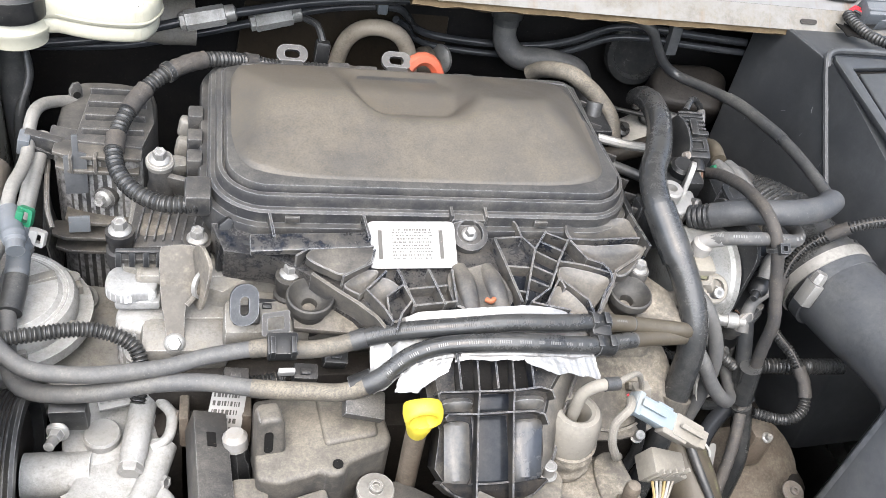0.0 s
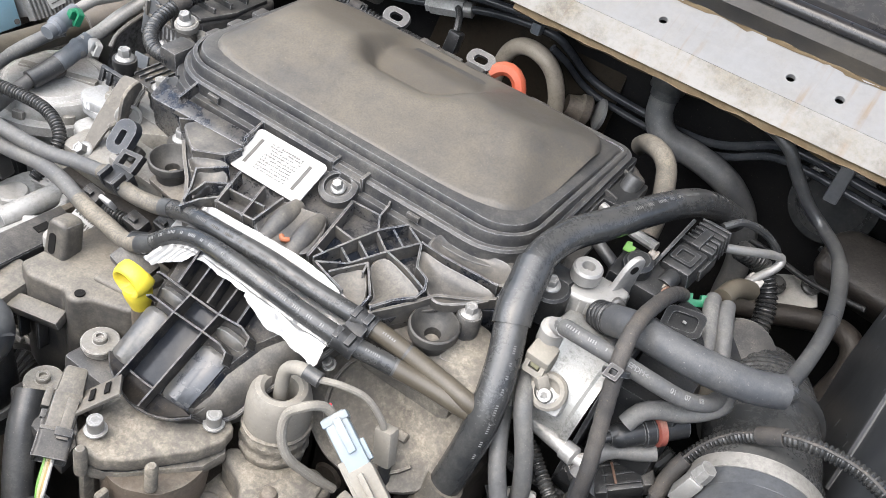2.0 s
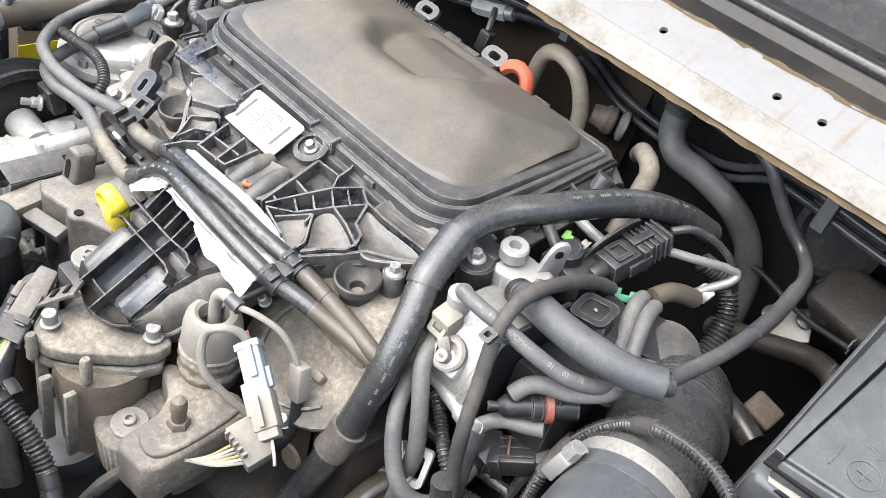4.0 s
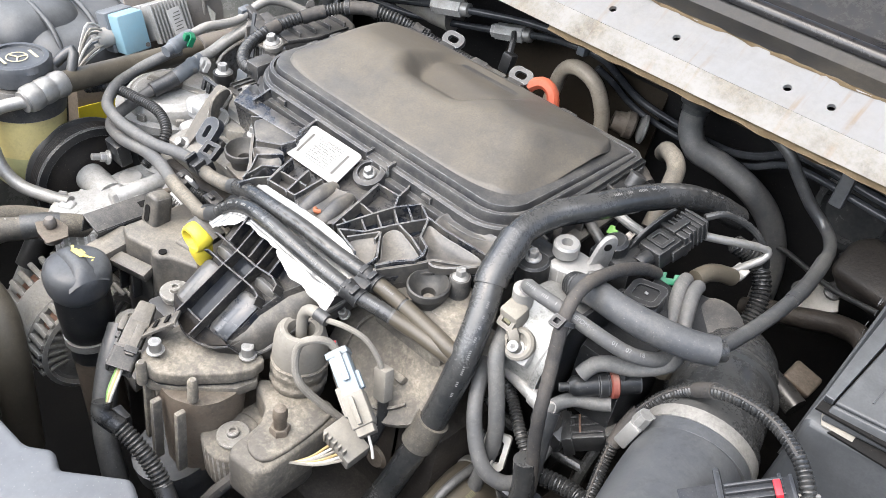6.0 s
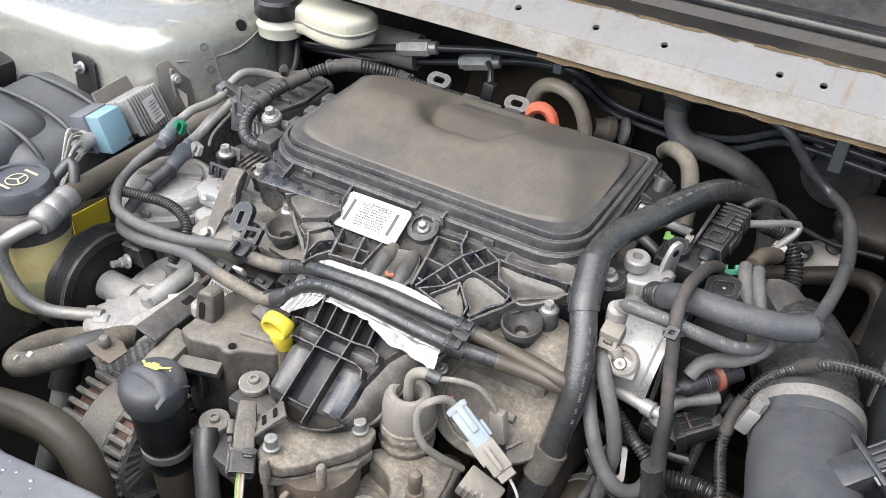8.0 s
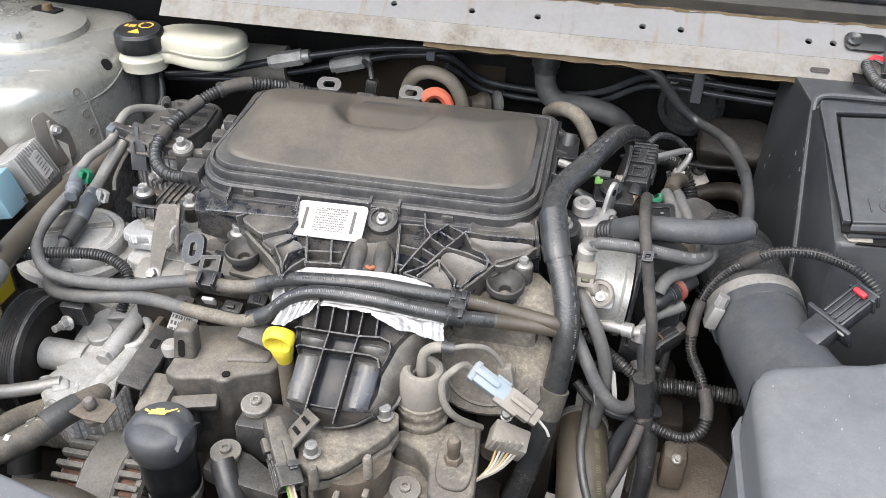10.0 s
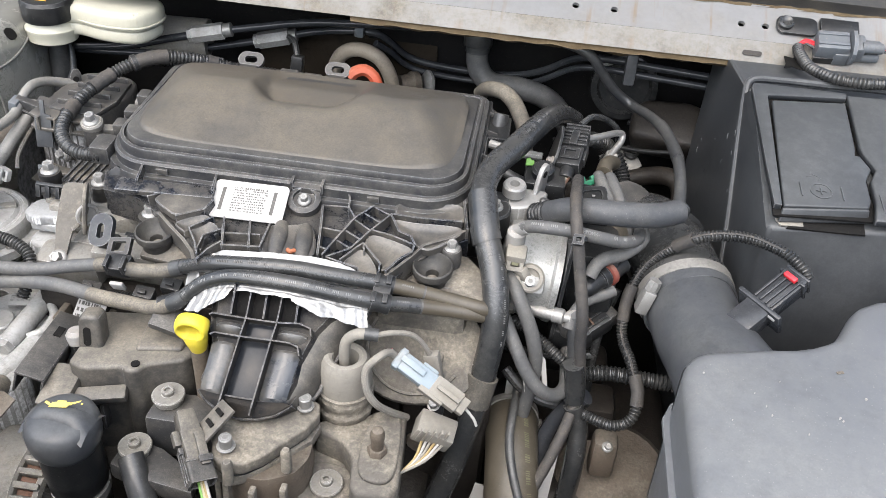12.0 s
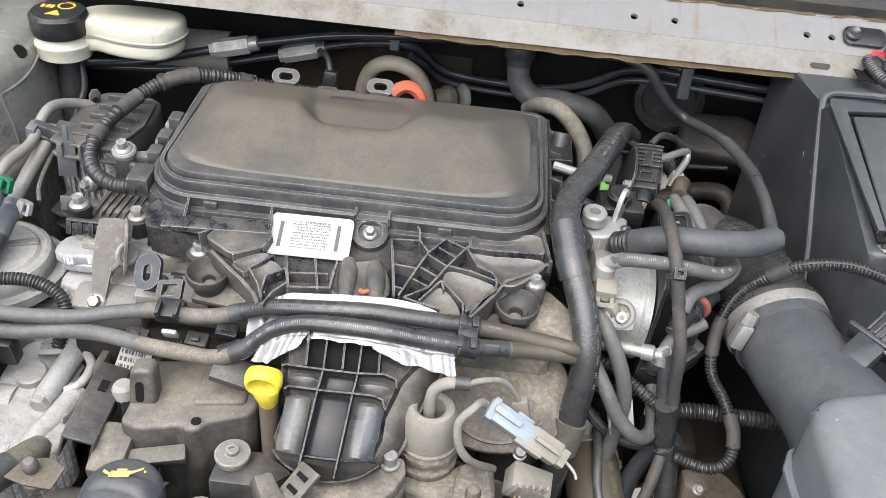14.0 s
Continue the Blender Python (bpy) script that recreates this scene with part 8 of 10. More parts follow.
    part("body", prism(smooth([(-0.108, 0.404), (-0.113, 0.421), (-0.102, 0.457), (-0.112, 0.504), (-0.108, 0.530), (-0.072, 0.545), (-0.050, 0.534), (-0.040, 0.505), (-0.040, 0.456), (-0.024, 0.430), (-0.032, 0.405), (-0.058, 0.382), (-0.082, 0.386)]), 0.062, (0, 0, 0.8315), (1, 0, 0.0), (0, 1, 0.05), bevel=0.006, seg=3), "alu", ob)
    part("rear_deck", prism(smooth([(-0.112, 0.474), (-0.110, 0.530), (-0.072, 0.546), (-0.049, 0.536), (-0.043, 0.500), (-0.066, 0.470), (-0.090, 0.462)]), 0.03, (0, 0, 0.8325), (1, 0, 0.0), (0, 1, 0.05), bevel=0.004, seg=3), "alu", ob)
    part("side_wall", prism(smooth([(-0.108, 0.402), (-0.112, 0.424), (-0.092, 0.436), (-0.070, 0.420), (-0.072, 0.396), (-0.090, 0.388)]), 0.05, (0, 0, 0.8345), (1, 0, 0.06), (0, 1, 0.05), bevel=0.005, seg=3), "alu", ob)
    part("data_plate", block((-0.070, 0.522, 0.8668), (0.040, 0.019, 0.003), (0, -0.1, 1), bevel=0.001, spin=14), "alu_clean", ob, "stamped data plate")
    own = bmesh.new()
    rnd = random.Random(21)
    for k in range(26):
        block((-0.085 + 0.0052 * (k % 7) + rnd.uniform(-0.001, 0.001) - 0.0008 * (k // 7), 0.5145 + 0.0034 * (k // 7) + 0.0013 * (k % 7), 0.8688 + 0.00034 * (k // 7)), (rnd.uniform(0.001, 0.004), 0.0011, 0.0004), (0, -0.1, 1), bm=own, bevel=0)
    part("stamping", own, "ink_grey", ob)
    part("pad", lathe([(0.0145, -0.01), (0.0145, 0.001), (0.0130, 0.0028), (0, 0.0030)], (-0.083, 0.486, 0.8635), (0, -0.12, 1), 28), "alu_clean", ob, "machined round pad")
    va, vb = Vector((-0.059, 0.4545, 0.861)), Vector((-0.051, 0.528, 0.871))
    part("valve_tube", tube([va, va.lerp(vb, 0.3), vb], 0.0105, seg=24, step=0.003, shape=lambda s_, a_, w_: 1.0 + 0.03 * noise.noise(Vector((s_ * 60, a_, 2))) - (0.08 if s_ < 0.006 else 0.0)), "alu", ob)
    part("valve_cap", lathe([(0.0078, -0.006), (0.0098, -0.004), (0.0098, 0.003), (0.0080, 0.0045), (0, 0.0045)], va - (vb - va).normalized() * 0.002, va - vb, 6), "alu_clean", ob)
    part("lower_tube", tube([(-0.057, 0.408, 0.842), (-0.052, 0.425, 0.847), (-0.043, 0.450, 0.851), (-0.036, 0.478, 0.856)], 0.0110, seg=22, step=0.004, shape=worn(0.06)), "alu", ob)
    part("end_boss", lathe([(0.0135, -0.008), (0.0140, -0.004), (0.0140, 0.002), (0.0120, 0.004), (0.0100, 0.004), (0.0095, 0.002), (0, 0.002)], (-0.0575, 0.406, 0.842), (-0.15, -0.75, 0.35), 28), "alu", ob)
    part("rim_ring", tube([(-0.044, 0.470, 0.862), (-0.032, 0.478, 0.866), (-0.030, 0.498, 0.870), (-0.040, 0.512, 0.872)], 0.0045, seg=12, step=0.003), "alu", ob)
    bolt(ob, (-0.040, 0.4475, 0.850), (0.8, -0.45, 0.35), 0.022)
    bolt(ob, (-0.030, 0.500, 0.866), (0.8, -0.4, 0.45), 0.018, material="steel_dark")
    for x, y, z, w in ((-0.098, 0.452, 0.848, 0.016), (-0.074, 0.442, 0.849, 0.012), (-0.060, 0.398, 0.846, 0.014), (-0.088, 0.410, 0.851, 0.018)):
        part("lug", block((x, y, z), (w, w * 0.8, 0.008), (0.05, -0.1, 1), bevel=0.003, seg=3, spin=30), "alu", ob)
    for p, q, h in (((-0.108, 0.436), (-0.070, 0.456), 0.006), ((-0.094, 0.402), (-0.062, 0.416), 0.005), ((-0.078, 0.436), (-0.068, 0.404), 0.006)):
        part("web", strip([(p[0], p[1], 0.842), (q[0], q[1], 0.843)], 0.005, h + 0.004, Vector((0, -0.07, 1))), "alu", ob)
    part("pipe_flange", prism(rounded(-0.011, -0.015, 0.011, 0.015, 0.008), 0.010, (-0.110, 0.408, 0.842), (0.75, -0.6, 0.0), (0.1, 0.1, 1), bevel=0.002), "alu_clean", ob)
    bolt(ob, (-0.092, 0.386, 0.832), (-0.35, -0.85, 0.2), 0.020)
    part("stud_end", lathe([(0.0045, 0.006), (0.0045, 0.022), (0.0035, 0.024), (0, 0.024)], (-0.092, 0.386, 0.832), (-0.35, -0.85, 0.2), 12), "steel", ob)
    wheel = part("pulley", lathe([(0.02, -0.014), (0.056, -0.012), (0.062, -0.016), (0.070, -0.016), (0.071, -0.013), (0.068, -0.008), (0.068, 0.008), (0.071, 0.012), (0.070, 0.015), (0.060, 0.015), (0.055, 0.004), (0.02, 0.002)], (-0.150, 0.468, 0.838), (1, 0, 0), 56), "black", ob, "black grooved pulley")
    for k in range(5):
        part("groove", lathe([(0.0681, -0.0006), (0.0690, 0.0), (0.0681, 0.0006)], (-0.150 - 0.006 + 0.003 * k, 0.468, 0.838), (1, 0, 0), 56), "maroon", wheel)
    part("hub", lathe([(0.018, 0.0), (0.018, 0.05)], (-0.14, 0.465, 0.842), (1, 0, 0), 24), "alu", ob)
    part("bracket", block((-0.105, 0.486, 0.89), (0.028, 0.016, 0.03), (0, -0.2, 1), bevel=0.003), "black", ob)
    bolt(ob, (-0.113, 0.477, 0.880), (-0.2, -1, 0.25), 0.022)
    part("stud", lathe([(0.004, 0.006), (0.004, 0.020), (0, 0.021)], (-0.113, 0.477, 0.880), (-0.2, -1, 0.25), 12), "steel", ob)
    # pressure pipe
    pipe = thing("pressure_pipe", (-0.15, 0.41, 0.9), "grey steel pressure pipe with a crimped black hose", "pipe")
    part("pipe", tube([(-0.155, 0.413, 0.952), (-0.168, 0.385, 0.945), (-0.180, 0.375, 0.93), (-0.180, 0.373, 0.905), (-0.165, 0.375, 0.873), (-0.145, 0.385, 0.855), (-0.12, 0.402, 0.849), (-0.09, 0.415, 0.852)], 0.0075, seg=14), "steel", pipe)
    part("crimp", tube([(-0.156, 0.405, 0.951), (-0.162, 0.438, 0.957), (-0.166, 0.458, 0.958)], 0.0155, seg=24, step=0.0015, shape=lambda s, a, w: (0.80 if s < 0.004 else 0.86 + 0.14 * abs(math.sin((s - 0.004) / 0.0168 * math.pi)) ** 0.35) * (1 + 0.02 * math.cos(8 * a))), "steel", pipe, "crimped steel ferrule")
    part("hose", tube([(-0.165, 0.45, 0.958), (-0.178, 0.50, 0.952), (-0.188, 0.55, 0.947), (-0.193, 0.60, 0.945), (-0.195, 0.66, 0.945), (-0.196, 0.70, 0.945)], 0.0132, seg=18, shape=worn(0.02)), "brown_hose", pipe)
    part("ferrule", tube([(-0.195, 0.655, 0.945), (-0.196, 0.70, 0.945), (-0.197, 0.735, 0.945)], 0.0165, seg=18), "steel_dark", pipe)
    bolt(pipe, (-0.085, 0.39, 0.842), (-0.2, -1, 0.1), 0.024)
    return ob


pump()
ob = thing("suction_hose", (-0.01, 0.33, 0.87), "dusty black suction hose with printed arrow", "hose")
part("hose", tube([(-0.044, 0.412, 0.846), (-0.046, 0.398, 0.853), (-0.056, 0.374, 0.857), (-0.072, 0.341, 0.856), (-0.092, 0.316, 0.853), (-0.108, 0.316, 0.848), (-0.119, 0.335, 0.843), (-0.117, 0.37, 0.834), (-0.10, 0.41, 0.82)], 0.0130, seg=22, shape=worn(0.05)), "rubber_dusty", ob)
part("sleeve", tube([(-0.052, 0.383, 0.8565), (-0.060, 0.366, 0.858), (-0.068, 0.349, 0.857)], 0.0139, seg=22, step=0.004, shape=worn(0.04)), "rubber", ob)
own = bmesh.new()
for a, b in ((0.010, 0.004), (0.004, 0.002), (-0.006, 0.005), (-0.013, 0.002)):
    block((-0.080 + a, 0.3285 + 1.5 * a, 0.8675), (b, 0.006, 0.001), (0.1, -0.4, 0.9), bm=own, bevel=0)
part("print", own, "white_plastic", ob)
part("flag", prism([(-0.038, 0.352), (-0.020, 0.346), (0.004, 0.344), (0.006, 0.366), (-0.010, 0.374), (-0.030, 0.372)], 0.0022, (0, 0, 0.866), (1, 0, 0.05), (0, 1, 0.05), bevel=0.0006), "rusty", ob, "small rusty bracket")
part("stud", lathe([(0.0095, 0), (0.0095, 0.005), (0.0078, 0.007), (0.0056, 0.009), (0.0046, 0.017), (0.0056, 0.0185), (0.0066, 0.022), (0.0062, 0.026), (0.004, 0.029), (0, 0.030)], (-0.0190, 0.3605, 0.866), (0, -0.05, 1), 20), "steel_dark", ob, "dark ball stud")


# ---- throttle side ----
def throttle():
    ob = thing("throttle_body", (0.46, 0.58, 0.9), "silver cast throttle body with a pressure sensor", "throttle body")
    c = Vector((0.43, 0.585, 0.952))
    part("barrel", lathe([(0.036, -0.01), (0.046, -0.006), (0.048, 0.0), (0.0485, 0.004), (0.0475, 0.006), (0.0475, 0.040), (0.05, 0.043), (0.05, 0.049), (0.03, 0.049)], c, (1, 0, -0.08), 44), "barrel", ob, "bright silver barrel")
    part("lug", block((0.449, 0.543, 0.962), (0.034, 0.02, 0.02), (0, -0.8, 0.6), bevel=0.005), "alu", ob)
    part("plate", prism(rounded(-0.05, -0.07, 0.045, 0.06, 0.02), 0.004, (0.4860, 0.59, 0.957), (0, 1, 0), (0.05, 0, 1), bevel=0.001), "black", ob, "thin black edge plate")
    part("rear_body", block((0.513, 0.605, 0.95), (0.052, 0.075, 0.075), bevel=0.01), "black", ob)
    part("rod", lathe([(0.0062, 0.0), (0.0062, 0.052), (0.0078, 0.052), (0.0078, 0.062), (0.005, 0.064), (0.005, 0.07), (0, 0.07)], (0.428, 0.547, 0.932), (1, -0.22, 0.04), 16), "alu_clean", ob, "bright spacer rod")
    part("rod_nut", lathe([(0.0092, 0.0), (0.0092, 0.008)], (0.433, 0.546, 0.932), (1, -0.22, 0.04), 6), "alu_dirty", ob)
    part("rod_boss", lathe([(0.016, -0.02), (0.016, 0.004), (0.013, 0.008), (0, 0.008)], (0.424, 0.548, 0.932), (1, -0.22, 0.04), 20), "alu_dirty", ob)
    bolt(ob, (0.451, 0.536, 0.969), (0, -0.75, 0.65), 0.018, "torx")
    sensor = thing("pressure_sensor", (0.432, 0.55, 0.98), "grey plastic pressure sensor clipped to the throttle", "sensor")
    part("body", block((0.434, 0.548, 0.985), (0.02, 0.018, 0.03), (0.05, -0.35, 1), bevel=0.003), "beige", sensor)
    part("top", lathe([(0.0095, -0.01), (0.0095, 0.008), (0.007, 0.011), (0, 0.011)], (0.432, 0.556, 1.005), (0.05, -0.2, 1), 16), "grey", sensor)
    part("window", block((0.4345, 0.538, 0.988), (0.007, 0.006, 0.002), (0.05, -0.9, 0.45), bevel=0.0006), "ink_olive", sensor, "small greenish window")
    part("frame", ring_plate(rounded(-0.008, -0.008, 0.008, 0.008, 0.002), rounded(-0.0045, -0.004, 0.0045, 0.004, 0.001), 0.003, (0.4345, 0.5365, 0.9885), (1, 0, 0), (0, 0.45, 0.9)), "beige", sensor)
    part("foot", block((0.440, 0.541, 0.975), (0.014, 0.010, 0.022), (0.5, -0.5, 0.3), bevel=0.003), "beige", sensor)
    part("foot_ring", lathe([(0.0135, -0.006), (0.0145, -0.004), (0.0145, 0.003), (0.0125, 0.005), (0.0095, 0.005), (0.0095, 0.0)], (0.4505, 0.5385, 0.9715), (0, -0.75, 0.65), 24), "beige", sensor)
    part("elbow", tube([(0.431, 0.558, 1.000), (0.431, 0.557, 1.010), (0.436, 0.553, 1.017), (0.443, 0.543, 1.027)], 0.0068, seg=12, step=0.003), "grey", sensor)
    return ob


throttle()


def bright_bracket():
    ob = thing("aluminium_bracket", (0.435, 0.625, 0.98), "bright cast aluminium bracket with a raised ear", "bracket")
    part("body", prism(smooth([(-0.020, -0.014), (0.006, -0.018), (0.024, -0.006), (0.030, 0.012), (0.012, 0.016), (-0.014, 0.014)]), 0.034, (0.429, 0.622, 1.012), (1, 0.1, 0), (0, 1, 0.15), bevel=0.004, seg=3), "alu_clean", ob)
    part("boss", lathe([(0.012, 0), (0.012, 0.010), (0.0105, 0.012), (0.0055, 0.012), (0.0045, 0.004), (0, 0.004)], (0.424, 0.622, 1.016), (0, -0.15, 1), 20), "alu_clean", ob)
    part("ear", prism(smooth([(-0.013, -0.022), (0.013, -0.022), (0.010, 0.004), (0.009, 0.018), (0.004, 0.024), (-0.004, 0.023), (-0.008, 0.014), (-0.010, -0.002)]), 0.005, (0.452, 0.638, 1.018), (0.45, 0.88, 0), (0.1, 0.1, 1), bevel=0.001), "alu_clean", ob)
    part("ear_hole", lathe([(0.0038, -0.001), (0.0038, 0.0006), (0, 0.0006)], Vector((0.452, 0.638, 1.018)) + Vector((0.1, 0.1, 1)).normalized() * 0.014, Vector((0.45, 0.88, 0)).cross(Vector((0.1, 0.1, 1))), 14), "deep", ob)
    part("stub", lathe([(0.006, -0.02), (0.006, 0.004), (0.004, 0.006), (0, 0.006)], (0.456, 0.622, 1.008), (0.4, -0.8, 0.4), 16), "rubber_black", ob)
    p = thing("bolt_seat", (0.408, 0.598, 0.98), "black plastic seat with a flanged bolt", "bracket")
    part("seat", lathe([(0.016, -0.03), (0.016, -0.002), (0.014, 0.0)], (0.408, 0.597, 1.011), (0, -0.25, 1), 24), "black", p)
    bolt(p, (0.408, 0.597, 1.011), (0, -0.25, 1), 0.019, "hex", spin=25)
    part("seat_wall", block((0.405, 0.615, 0.99), (0.03, 0.02, 0.05), bevel=0.004), "black", p)
    return ob


bright_bracket()


def solenoid():
    """Black connector with its wires on a dark plate, and the vacuum solenoids with their hoses."""
    ob = thing("solenoid_connector", (0.48, 0.70, 1.02), "black two-part electrical connector on a dark plate", "connector")
    a, b = Vector((0.476, 0.668, 1.019)), Vector((0.488, 0.744, 1.043))
    d = (b - a).normalized()
    up = (-0.15, -0.35, 1)
    bs = basis(d, up)

    def at(x, y, z):
        return a + bs @ Vector((x, y, z))

    part("plug", block(at(0, 0, 0.022), (0.026, 0.020, 0.030), d, up, bevel=0.003), "black", ob)
    part("socket", block(at(0, -0.001, 0.056), (0.024, 0.020, 0.034), d, up, bevel=0.003), "black", ob)
    part("shoulder", block(at(0, 0, 0.040), (0.030, 0.023, 0.006), d, up, bevel=0.0015), "black", ob)
    for k in range(5):
        part("rib", block(at(0, 0, 0.046 + 0.0055 * k), (0.026, 0.022, 0.0018), d, up, bevel=0.0004), "black", ob)
    part("latch", ring_plate(rounded(-0.008, -0.010, 0.008, 0.010, 0.002), rounded(-0.005, -0.006, 0.005, 0.006, 0.001), 0.003, at(0, 0.0125, 0.022), bs @ Vector((0, 0, 1)), bs @ Vector((1, 0, 0))), "black", ob)
    part("latch_bar", block(at(0.0, 0.012, 0.046), (0.008, 0.004, 0.022), d, up, bevel=0.001), "black", ob)
    for x in (-0.014, 0.014):
        part("wing", block(at(x, -0.002, 0.034), (0.003, 0.012, 0.024), d, up, bevel=0.001), "black", ob)
    part("nose", tube([at(0, 0, 0.010), at(0, 0, 0.0), at(0, -0.001, -0.004)], 0.0078, seg=12, step=0.002), "black", ob)
    for k, m in enumerate(("copper", "beige", "white_plastic", "copper")):
        part("wire", tube([at(0.003 * k - 0.0045, 0, -0.002), at(0.0025 * k - 0.003, 0.001, -0.010), at(0.001 * k, -0.002, -0.018)], 0.0014, seg=6), m, ob)
    part("plate", prism(smooth([(-0.030, -0.022), (0.022, -0.026), (0.034, 0.0), (0.030, 0.014), (0.008, 0.021), (-0.018, 0.018), (-0.030, 0.0)]), 0.003, (0.463, 0.695, 1.028), (0.1, 1, 0.3), (0.25, -0.25, 1), bevel=0.0008), "black", ob)
    bolt(ob, (0.459, 0.668, 1.034), (-0.9, -0.2, 0.4), 0.012, material="steel_dark")
    part("tail", tube([b, b + Vector((0.012, 0.016, 0.004)), b + Vector((0.03, 0.035, -0.006)), (0.535, 0.79, 1.02), (0.54, 0.81, 0.99)], 0.0036, seg=10), "rubber_black", ob)
    s = thing("vacuum_solenoid", (0.51, 0.66, 0.98), "black vacuum solenoid with brown dusty pipes", "solenoid")
    part("body", block((0.508, 0.652, 0.988), (0.036, 0.05, 0.034), (0.1, -0.2, 1), bevel=0.005), "black", s)
    cap = part("cap", prism(rounded(-0.014, -0.012, 0.014, 0.012, 0.006, 5), 0.030, (0.504, 0.630, 1.018), (1, 0.2, 0.1), (-0.1, 1, 0.3), bevel=0.002), "black", s)
    part("cap_rim", ring_plate(rounded(-0.0155, -0.0135, 0.0155, 0.0135, 0.007, 5), rounded(-0.010, -0.008, 0.010, 0.008, 0.004, 5), 0.004, (0.504, 0.6297, 1.0200), (1, 0.2, 0.1), (-0.1, 1, 0.3)), "black", cap)
    part("cap_dot", block((0.505, 0.629, 1.0205), (0.003, 0.002, 0.001), (0.1, -0.3, 1), bevel=0), "ink_pale", cap, "small pale dot")
    part("green_clip", prism([(-0.009, -0.004), (0.009, -0.004), (0.009, 0.006), (0.004, 0.006), (0.004, 0.002), (-0.003, 0.002), (-0.003, 0.007), (-0.009, 0.006)], 0.006, (0.502, 0.676, 1.010), (0.8, 0.5, 0.1), (-0.3, 0.5, 0.7), bevel=0.0008), "green", s, "green locking clip")
    part("can", lathe([(0.024, -0.03), (0.028, -0.026), (0.028, 0.012), (0.026, 0.016), (0.02, 0.018), (0.0, 0.018)], (0.549, 0.690, 0.975), (0.3, -0.4, 1), 28), "black_dusty", s)
    part("can_lid", prism(rounded(-0.026, -0.020, 0.026, 0.020, 0.004), 0.010, (0.545, 0.684, 0.993), (0.8, 0.5, -0.2), (-0.5, 0.8, 0.4), bevel=0.002), "black", s)
    part("pipe", tube([(0.532, 0.746, 1.000), (0.526, 0.730, 1.008), (0.520, 0.712, 1.013), (0.517, 0.696, 1.012)], 0.0084, seg=14, shape=worn(0.05)), "brown_hose", s, "dust-brown rubber pipe")
    for o in (0.0, 0.0125):
        part("twin_pipe", tube([(0.512 + o, 0.690, 1.011), (0.514 + o, 0.678, 1.012), (0.519 + o, 0.664, 1.008), (0.526 + o, 0.650, 0.999), (0.533 + o, 0.638, 0.984), (0.534 + o, 0.632, 0.962)], 0.0066, seg=14, shape=worn(0.05)), "rubber_grey", s)
    part("pipe_end", tube([(0.533, 0.640, 0.987), (0.540, 0.633, 0.972), (0.540, 0.630, 0.955)], 0.0115, seg=14, shape=worn(0.04)), "brown_hose", s, "tan dusty pipe end")
    part("side", block((0.455, 0.668, 1.004), (0.045, 0.04, 0.034), (0, -0.2, 1), bevel=0.005), "black", s)
    part("side_cap", lathe([(0.011, 0), (0.012, 0.004), (0.012, 0.012), (0.009, 0.015), (0, 0.015)], (0.452, 0.660, 1.018), (-0.1, -0.3, 1), 18), "black", s)
    part("lime_clip", prism([(-0.0045, -0.003), (0.0045, -0.003), (0.0045, 0.003), (0.001, 0.003), (0.0, 0.006), (-0.0045, 0.005)], 0.004, (0.437, 0.672, 1.026), (1, 0.2, 0), (0, 0.6, 0.8), bevel=0.0008), "lime", s, "light green clip")
    part("rod", tube([(0.39, 0.73, 1.013), (0.42, 0.72, 1.012), (0.45, 0.715, 1.012)], 0.005, seg=10), "steel", s)
    hose("hook_pipe", [(0.494, 0.735, 1.030), (0.510, 0.752, 1.027), (0.527, 0.775, 1.022), (0.537, 0.789, 1.018), (0.541, 0.792, 1.014), (0.540, 0.786, 1.008), (0.531, 0.772, 1.0), (0.52, 0.752, 0.99)], 0.0040, "steel", "bent bare steel hook pipe", "pipe")
    t = thing("white_clip", (0.531, 0.76, 0.99), "small dirty white plastic clip", "clip")
    part("body", block((0.530, 0.770, 0.994), (0.014, 0.011, 0.012), (0.3, -0.2, 1), bevel=0.002), "white_plastic", t)
    # second valve in front, with its red ring and hoses
    v = thing("small_vacuum_valve", (0.52, 0.56, 0.965), "small black vacuum valve with a red ring and grey hoses", "vacuum valve")
    va, vb = Vector((0.506, 0.546, 0.962)), Vector((0.545, 0.590, 0.972))
    vd = (vb - va).normalized()
    part("barrel", lathe([(0.005, -0.004), (0.0085, 0.0), (0.0092, 0.004), (0.0092, 0.020), (0.0112, 0.021), (0.0112, 0.028), (0.0100, 0.029), (0.0100, 0.055)], va, vd, 20), "black", v)
    part("ring", lathe([(0.0112, 0.030), (0.0128, 0.031), (0.0128, 0.036), (0.0112, 0.037)], va, vd, 20), "red_dusty", v, "dull red ring")
    part("nipple", lathe([(0.0035, -0.012), (0.0042, -0.010), (0.0035, -0.006), (0.0042, -0.004), (0.0035, 0.0)], va, vd, 12), "black", v)
    part("hose", tube([(0.508, 0.548, 0.976), (0.513, 0.556, 0.986), (0.523, 0.564, 0.990), (0.537, 0.573, 0.990), (0.550, 0.582, 0.996), (0.558, 0.594, 1.000), (0.556, 0.608, 1.0)], 0.0068, seg=12, shape=worn(0.04)), "rubber_grey", v)
    part("hose", tube([(0.496, 0.528, 0.925), (0.500, 0.538, 0.940), (0.510, 0.548, 0.948), (0.524, 0.556, 0.950), (0.536, 0.563, 0.954)], 0.0062, seg=12, shape=worn(0.04)), "rubber_grey", v)
